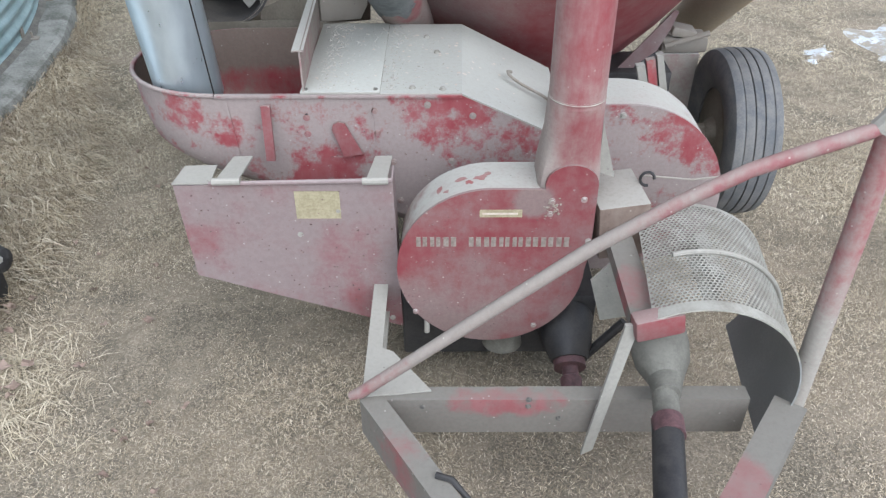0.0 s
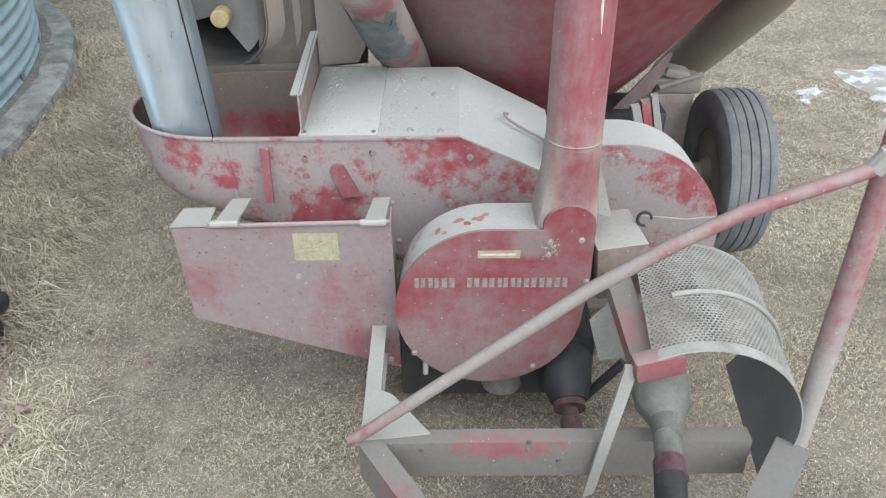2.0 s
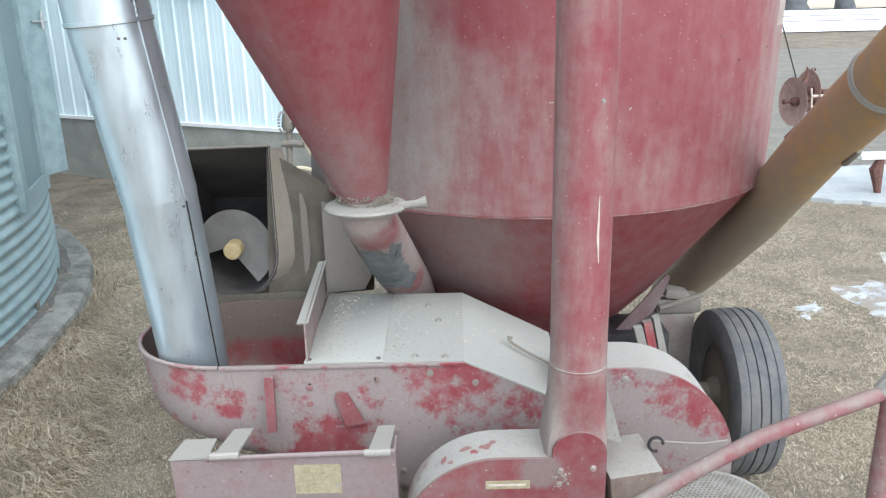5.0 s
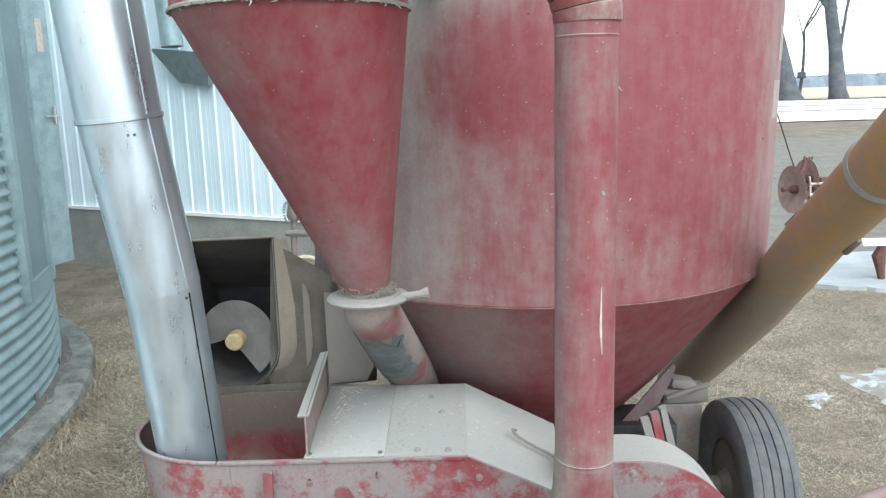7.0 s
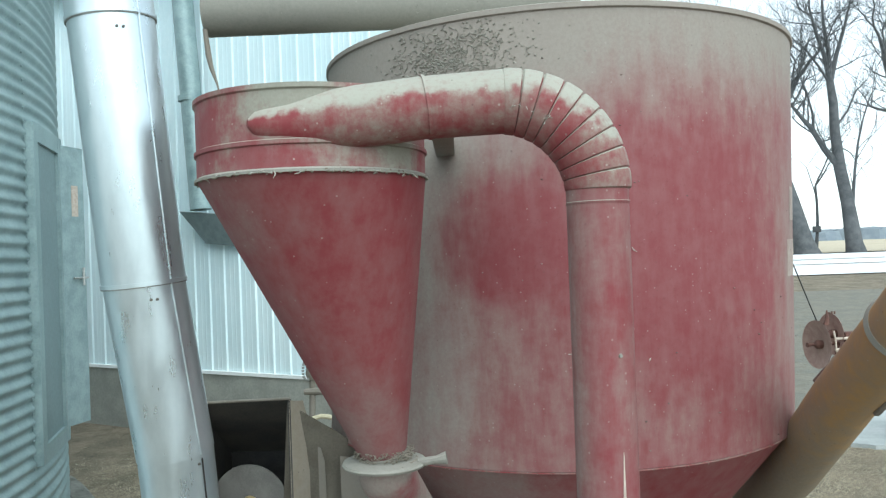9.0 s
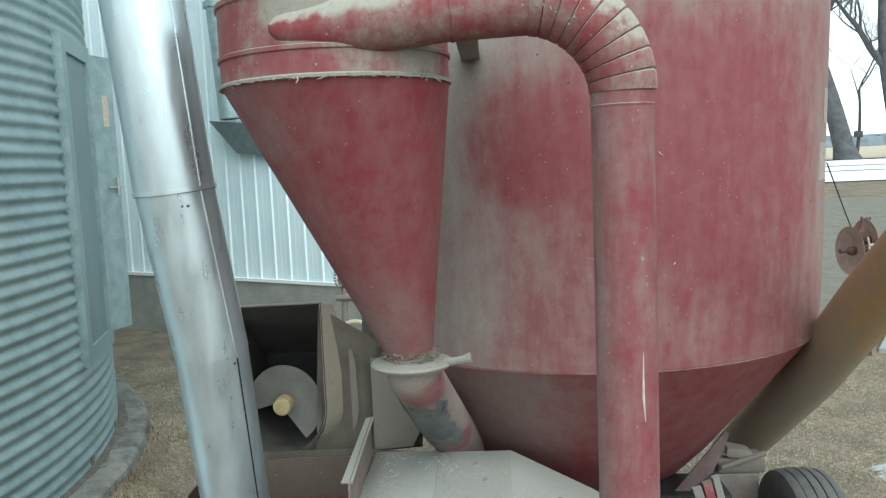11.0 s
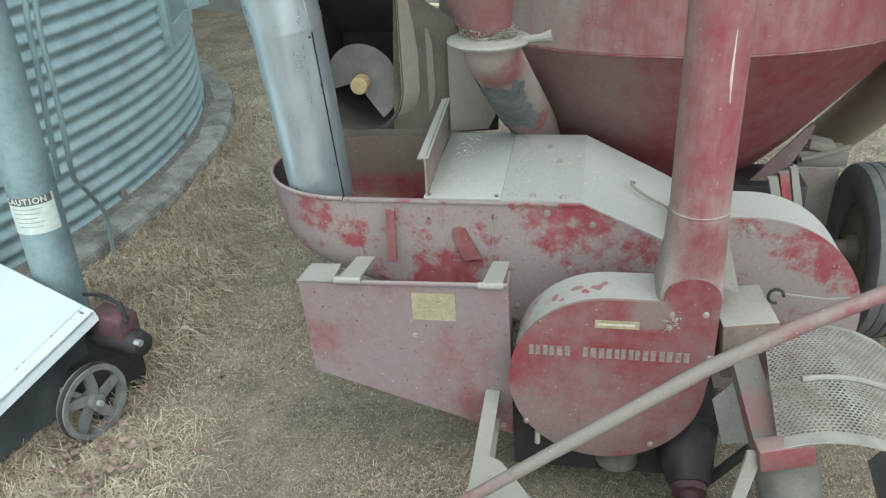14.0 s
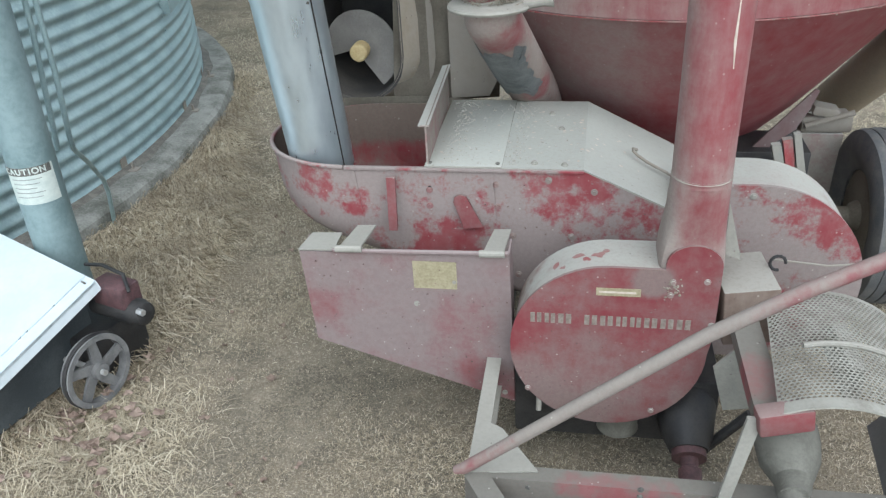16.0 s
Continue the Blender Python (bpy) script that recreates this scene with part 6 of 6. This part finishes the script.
# ---- bare trees along the road ----
def limb(bm, p, d, length, r, depth, rng):
    segs = 5 if depth > 2 else 4
    pts, rr = [p], [r]
    for k in range(segs):
        d = (d + Vector((rng.uniform(-1, 1), rng.uniform(-1, 1), rng.uniform(-0.4, 0.8))) * (0.16 if depth > 3 else 0.24)).normalized()
        p = p + d * length / segs
        pts.append(p)
        rr.append(r * (1 - 0.42 * (k + 1) / segs))
    rod(bm, pts, rr, 9 if depth > 3 else (5 if depth > 1 else 3), caps=False)
    if depth == 0:
        return
    n = 2 if depth > 3 else (3 if depth > 1 else 4)
    for k in range(n):
        side = Vector((rng.uniform(-1, 1), rng.uniform(-1, 1), rng.uniform(-0.1, 0.6))).normalized()
        nd = (d * 0.75 + side * 0.72).normalized()
        limb(bm, pts[-1], nd, length * rng.uniform(0.62, 0.82), rr[-1] * rng.uniform(0.62, 0.85), depth - 1, rng)
    for k in range(2 if depth > 1 else 1):
        i = rng.randint(1, segs - 1)
        side = Vector((rng.uniform(-1, 1), rng.uniform(-1, 1), rng.uniform(0.0, 0.7))).normalized()
        limb(bm, pts[i], (d * 0.4 + side).normalized(), length * rng.uniform(0.45, 0.65), rr[i] * 0.42, depth - 1 if depth < 4 else depth - 2, rng)


def bare_tree(name, x, y, height, r, lean, seed, label, depth=5):
    base = thing(name, x, y, rise(y), label, "tree", "trees by the road")
    rng = random.Random(seed)
    tb = bmesh.new()
    z0 = rise(y)
    top = Vector((x + lean[0], y + lean[1], z0 + height * 0.42))
    pts = [Vector((x, y, z0 - 0.2))] + [Vector((x, y, z0)).lerp(top, t) + Vector((0.12 * math.sin(3 * t), 0, 0)) for t in (0.03, 0.12, 0.3, 0.5, 0.75, 1.0)]
    rod(tb, pts, [r * 1.7, r * 1.25, r, r * 0.92, r * 0.85, r * 0.75, r * 0.66], 18, caps=False)
    part("trunk", tb, BARK, base, "thick grey-brown trunk flaring at the foot")
    cb = bmesh.new()
    for k in range(3):
        a = rng.uniform(0, 6.28)
        limb(cb, pts[-1 - (k == 2)], Vector((math.cos(a) * 0.5 + lean[0] * 0.05, math.sin(a) * 0.5, 0.9)).normalized(), height * 0.24, r * (0.6 - 0.1 * k), depth, rng)
    part("crown", cb, BARK, base, "bare winter branches")


def grown_tree(name, x, y, trunk, limbs, seed, label):
    """A tree whose trunk and main limbs are laid out, with twigs grown along them."""
    base = thing(name, x, y, rise(y), label, "tree", "trees by the road")
    rng = random.Random(seed)
    tb = bmesh.new()
    n = len(trunk)
    rod(tb, trunk, [0.62, 0.46, 0.36, 0.32, 0.27, 0.24, 0.20][:n], 16, caps=False)
    part("trunk", tb, BARK, base, "straight grey-brown trunk flaring at the foot")
    cb = bmesh.new()
    for pts, r in limbs:
        pts = [Vector(p) for p in pts]
        m = len(pts)
        rod(cb, pts, [r * (1 - 0.65 * k / (m - 1)) for k in range(m)], 8, caps=False)
        for k in range(m - 1):
            for t in (0.3, 0.7):
                p = pts[k].lerp(pts[k + 1], t)
                d = (pts[k + 1] - pts[k]).normalized()
                side = Vector((rng.uniform(-1, 1), rng.uniform(-1, 1), rng.uniform(-0.2, 0.7))).normalized()
                limb(cb, p, (d * 0.5 + side).normalized(), rng.uniform(1.1, 2.0), r * 0.28, 3, rng)
        limb(cb, pts[-1], (pts[-1] - pts[-2]).normalized(), 1.8, r * 0.33, 3, rng)
    part("crown", cb, BARK, base, "bare winter branches with fine twigs")


grown_tree("bare_tree", 22.51, 45.5, [(22.51, 45.50, 1.08), (22.37, 45.50, 1.89), (22.10, 45.50, 4.15), (21.70, 45.50, 6.35), (21.52, 45.50, 8.34), (21.49, 45.50, 9.94), (21.33, 45.50, 11.29)],
           [([(21.64, 45.50, 6.35), (20.95, 45.50, 7.24), (20.18, 45.50, 8.55), (19.56, 45.50, 9.30), (19.04, 45.50, 10.03)], 0.22),
            ([(21.33, 45.50, 11.29), (21.13, 45.50, 12.51), (20.66, 45.50, 13.97), (20.34, 45.50, 15.41)], 0.17),
            ([(21.36, 45.50, 11.29), (21.33, 45.50, 12.82), (21.11, 45.50, 14.43), (21.07, 45.50, 16.66)], 0.17),
            ([(21.43, 45.50, 11.29), (21.77, 45.50, 12.65), (22.29, 45.50, 14.23), (22.74, 45.50, 15.96)], 0.16),
            ([(22.39, 45.50, 4.30), (22.56, 45.50, 6.06), (22.81, 45.50, 7.66), (23.13, 45.50, 8.93), (23.57, 45.50, 10.19)], 0.10),
            ([(20.34, 45.50, 8.22), (20.30, 45.50, 9.34), (20.01, 45.50, 10.64), (19.46, 45.50, 11.93)], 0.09),
            ([(21.42, 45.50, 10.90), (20.74, 45.50, 12.05), (20.06, 45.50, 13.03), (19.34, 45.50, 13.69)], 0.09),
            ([(21.56, 45.50, 8.50), (22.28, 45.50, 9.44), (22.78, 45.50, 10.54), (23.43, 45.50, 11.16)], 0.07),
            ([(21.60, 45.50, 7.54), (22.38, 45.50, 7.03), (22.54, 45.50, 6.70)], 0.05)], 4, "large bare tree with a forked trunk beside the road")
bare_tree("bare_tree", 19.9, 46.0, 16, 0.54, (-1.9, 0.3), 9, "bare tree with a leaning trunk beside the road")
bare_tree("bare_tree", 21.08, 47.5, 9.5, 0.10, (0.1, 0.0), 15, "slender young bare tree with a small box on it", 4)
part("nest_box", one_box(20.88, 21.32, 47.2, 47.42, 2.62, 2.98, bevel=0.03), BARK, bpy.data.objects["bare_tree.002"], "small weathered box fixed to the trunk")
bare_tree("bare_tree", 27.2, 46.5, 16, 0.6, (-1.2, 0.0), 21, "large bare tree with wide drooping limbs")

# distant woods on the horizon
rng = random.Random(3)
wv, wf = [], []
for k in range(1500):
    a = radians(-5 + 75 * k / 1500)
    d0 = 560 + rng.uniform(-40, 40)
    x, y = d0 * math.sin(a), d0 * math.cos(a)
    h, w = rng.uniform(5.5, 7.5), rng.uniform(9, 15)
    b = len(wv)
    for j in range(7):
        t = 2 * math.pi * j / 7
        wv.append((x + w * math.cos(t), y + w * math.sin(t), rise(50) - 0.5))
    for j in range(7):
        t = 2 * math.pi * j / 7
        wv.append((x + w * 0.7 * math.cos(t) + rng.uniform(-1, 1), y + w * 0.7 * math.sin(t), rise(50) + h * rng.uniform(0.55, 1.0)))
    wv.append((x, y, rise(50) + h))
    for j in range(7):
        wf.append((b + j, b + (j + 1) % 7, b + 7 + (j + 1) % 7, b + 7 + j))
        wf.append((b + 7 + j, b + 7 + (j + 1) % 7, b + 14))
tagged(from_arrays("distant_woods", wv, wf, FARWOOD), "hazy blue-grey line of distant woods", "woods", kind="stuff")


# ---- dead grass, straw and litter ----
def blades(name, count, place, length, width, flat, material, label, category, seed, rise_to=0.02, base=0.0, heading=None, thin=0.0):
    """Many thin curved blades, two triangles and a tip each, in one mesh."""
    g = np.random.default_rng(seed)
    x, y = place(g, count)
    d = np.hypot(x - BX, y - BY)
    keep = d > BR + 0.19
    if thin:
        patchy = np.sin(2.3 * x + 1.1 * y + 1) * np.sin(2.9 * y - 0.8 * x) + 0.6 * np.sin(6.1 * x + 2.2 * y) * np.sin(5.3 * y + 1.7 * x + 2) + 0.4 * np.sin(13 * x - 7 * y) * np.sin(11 * y + 6 * x)
        keep &= g.uniform(0, 1, count) > thin * np.clip(patchy, 0, 1)
    x, y = x[keep], y[keep]
    n = len(x)
    a = g.uniform(0, 2 * np.pi, n) if heading is None else g.normal(heading[0], heading[1], n)
    L = g.uniform(*length, n)
    w = g.uniform(*width, n) / 2
    h = g.uniform(0.15, 1.0, n) * rise_to
    bend = g.uniform(-0.6, 0.6, n)
    v = np.empty((n, 5, 3), dtype=np.float32)
    ca, sa = np.cos(a), np.sin(a)
    ca2, sa2 = np.cos(a + bend), np.sin(a + bend)
    z0 = g.uniform(-0.004, base, n)
    mx, my = x + ca * L * 0.5, y + sa * L * 0.5
    v[:, 0] = np.stack([x - sa * w, y + ca * w, z0], 1)
    v[:, 1] = np.stack([x + sa * w, y - ca * w, z0], 1)
    v[:, 2] = np.stack([mx + sa * w, my - ca * w, z0 + h], 1)
    v[:, 3] = np.stack([mx - sa * w, my + ca * w, z0 + h], 1)
    v[:, 4] = np.stack([mx + ca2 * L * 0.5, my + sa2 * L * 0.5, z0 * 0.6 + h * g.uniform(0.2, 1.1, n) * flat], 1)
    me = bpy.data.meshes.new(name)
    me.vertices.add(n * 5)
    me.vertices.foreach_set("co", v.ravel())
    base = np.arange(n, dtype=np.int32)[:, None] * 5
    loops = np.concatenate([base + np.array([[0, 1, 2, 3]]), base + np.array([[3, 2, 4]])], 1).ravel().astype(np.int32)
    me.loops.add(n * 7)
    me.loops.foreach_set("vertex_index", loops)
    me.polygons.add(n * 2)
    starts = (np.arange(n, dtype=np.int32)[:, None] * 7 + np.array([[0, 4]])).ravel().astype(np.int32)
    me.polygons.foreach_set("loop_start", starts)
    me.update(calc_edges=True)
    me.validate()
    me.materials.append(material)
    return tagged(new(name, me), label, category, kind="stuff")


def blade_mat(name, cols):
    m, ns, ls, bs = mat(name)
    g = ns.new("ShaderNodeNewGeometry")
    r = ns.new("ShaderNodeValToRGB")
    r.color_ramp.elements[0].color = (*cols[0], 1)
    r.color_ramp.elements[1].color = (*cols[-1], 1)
    for k, c in enumerate(cols[1:-1]):
        e = r.color_ramp.elements.new((k + 1) / (len(cols) - 1))
        e.color = (*c, 1)
    ls.new(g.outputs["Random Per Island"], r.inputs["Fac"])
    big = noise_of(ns, ls, 1.6, 4, 0.6)
    c = blend(ns, ls, ramp(ns, ls, big, 0.4, 0.68, 0.0, 0.5), r.outputs["Color"], (0.17, 0.14, 0.105))
    ls.new(c, bs.inputs["Base Color"])
    bs.inputs["Roughness"].default_value = 0.9
    bs.inputs["Specular IOR Level"].default_value = 0.15
    return m


GRASS = blade_mat("dead_grass_blade", ((0.065, 0.053, 0.038), (0.33, 0.275, 0.188), (0.51, 0.435, 0.31), (0.13, 0.106, 0.072), (0.70, 0.615, 0.47), (0.235, 0.194, 0.133)))
STRAWB = blade_mat("straw_blade", ((0.06, 0.045, 0.03), (0.34, 0.275, 0.18), (0.56, 0.48, 0.345), (0.14, 0.11, 0.07), (0.74, 0.66, 0.51)))
DRYGRASS = blade_mat("dry_grass_blade", ((0.224, 0.189, 0.126), (0.449, 0.387, 0.270), (0.583, 0.511, 0.376), (0.303, 0.253, 0.174), (0.696, 0.623, 0.477), (0.382, 0.326, 0.224)))
blades("dead_grass", 620000, lambda g, n: (g.uniform(-3.0, 2.8, n) + g.normal(0, 0.35, n), 0.75 + 3.7 * g.uniform(0, 1, n) ** 1.2 + g.normal(0, 0.25, n)), (0.008, 0.030), (0.0013, 0.0027), 0.6, GRASS, "short matted dead lawn grass", "grass", 1, 0.011, thin=0.75)
blades("dead_grass", 250000, lambda g, n: (g.uniform(-4.0, 5.2, n) + g.normal(0, 0.5, n), g.uniform(3.3, 9.0, n) + g.normal(0, 0.4, n)), (0.02, 0.06), (0.0018, 0.0036), 0.6, DRYGRASS, "short matted dead lawn grass farther off", "grass", 2, 0.014)


def bed_width(deg):
    """How far the straw reaches from the footing: a rim behind, a broad bed in front."""
    return np.clip(0.06 + (9 - deg) * 0.036, 0.07, 0.95)


def near_ring(g, n):
    deg = g.uniform(-26, 26, n)
    r = BR + 0.20 + np.abs(g.normal(0, 0.11, n))
    return BX + r * np.cos(np.radians(deg)), BY + r * np.sin(np.radians(deg))


def straw_bed(g, n):
    deg = 12 - 38 * g.uniform(0, 1, n) ** 0.75
    r = BR + 0.24 + bed_width(deg) * g.uniform(0, 1, n) ** 1.25 + g.normal(0, 0.05, n)
    return BX + r * np.cos(np.radians(deg)), BY + r * np.sin(np.radians(deg))


blades("straw", 7000, near_ring, (0.06, 0.20), (0.002, 0.0042), 0.35, STRAWB, "loose flattened straw along the bin footing", "straw", 3, 0.06)
blades("straw", 30000, straw_bed, (0.10, 0.28), (0.002, 0.0046), 0.4, STRAWB, "thick bed of matted straw beside the footing", "straw", 7, 0.05, 0.05, heading=(-0.75, 0.75))
blades("straw", 1700, lambda g, n: (g.normal(-1.78, 0.2, n), g.normal(2.02, 0.18, n)), (0.05, 0.17), (0.0018, 0.004), 0.35, DRYGRASS, "loose straw round the drive unit", "straw", 4, 0.04)
lv, lf = [], []
rng = random.Random(8)
for k in range(120):
    if k < 62:
        x, y = rng.gauss(-1.85, 0.2), rng.gauss(2.12, 0.15)
    else:
        x, y = rng.uniform(-2.4, -0.9), rng.uniform(1.6, 4.2)
    s, a = (rng.uniform(0.02, 0.036) if k < 62 else rng.uniform(0.012, 0.028)), rng.uniform(0, 6.28)
    b = len(lv)
    lift = 0.03 if k < 62 else 0.006
    lv.append((x, y, 0.012 + lift))
    for j in range(8):
        t = a + 2 * math.pi * j / 8
        r = s * (1.0 if j % 2 else 0.7) * rng.uniform(0.8, 1.2)
        lv.append((x + r * math.cos(t), y + r * math.sin(t) * 0.7, lift + rng.uniform(0, 0.024)))
    for j in range(8):
        lf.append((b, b + 1 + j, b + 1 + (j + 1) % 8))
tagged(from_arrays("dead_leaves", lv, lf, LEAF), "curled brown dead leaves on the grass", "leaves", kind="stuff")
cv, cf = [], []
rng = random.Random(12)
spots = [(-0.42 + abs(rng.gauss(0, 0.05)), rng.uniform(2.42, 3.02)) for k in range(300)] + [(-0.19 + abs(rng.gauss(0, 0.03)), rng.uniform(2.42, 3.02)) for k in range(200)] + [(rng.uniform(-0.46, 0.05), rng.uniform(2.42, 3.02)) for k in range(160)]
for x, y in spots:
    s = rng.choice((0.002, 0.0025, 0.003, 0.0045))
    b = len(cv)
    z = 1.0165 if x < -0.205 else 1.0125
    cv += [(x - s, y, z), (x, y - s * 0.7, z), (x + s, y, z), (x, y + s * 0.7, z), (x, y, z + s * 0.8)]
    cf += [(b, b + 1, b + 4), (b + 1, b + 2, b + 4), (b + 2, b + 3, b + 4), (b + 3, b, b + 4)]
tagged(from_arrays("spilled_grain", cv, cf, CHAFF), "cracked grain spilled on the hopper lid", "grain", kind="stuff")
scrap = thing("scrap_board", 0.08, 1.27, 0, "splintered pale board scrap lying in the grass", "board")
part("board", plate([(-0.02, 1.34, 0.02), (0.12, 1.43, 0.04), (0.13, 1.40, 0.04), (0.05, 1.26, 0.015), (-0.01, 1.30, 0.015)], (0, 0, 0.015)), WOOD, scrap)
part("splinter", plate([(0.03, 1.20, 0.01), (0.12, 1.22, 0.015), (0.14, 1.12, 0.015), (0.05, 1.10, 0.01)], (0, 0, 0.02)), WOOD, scrap)
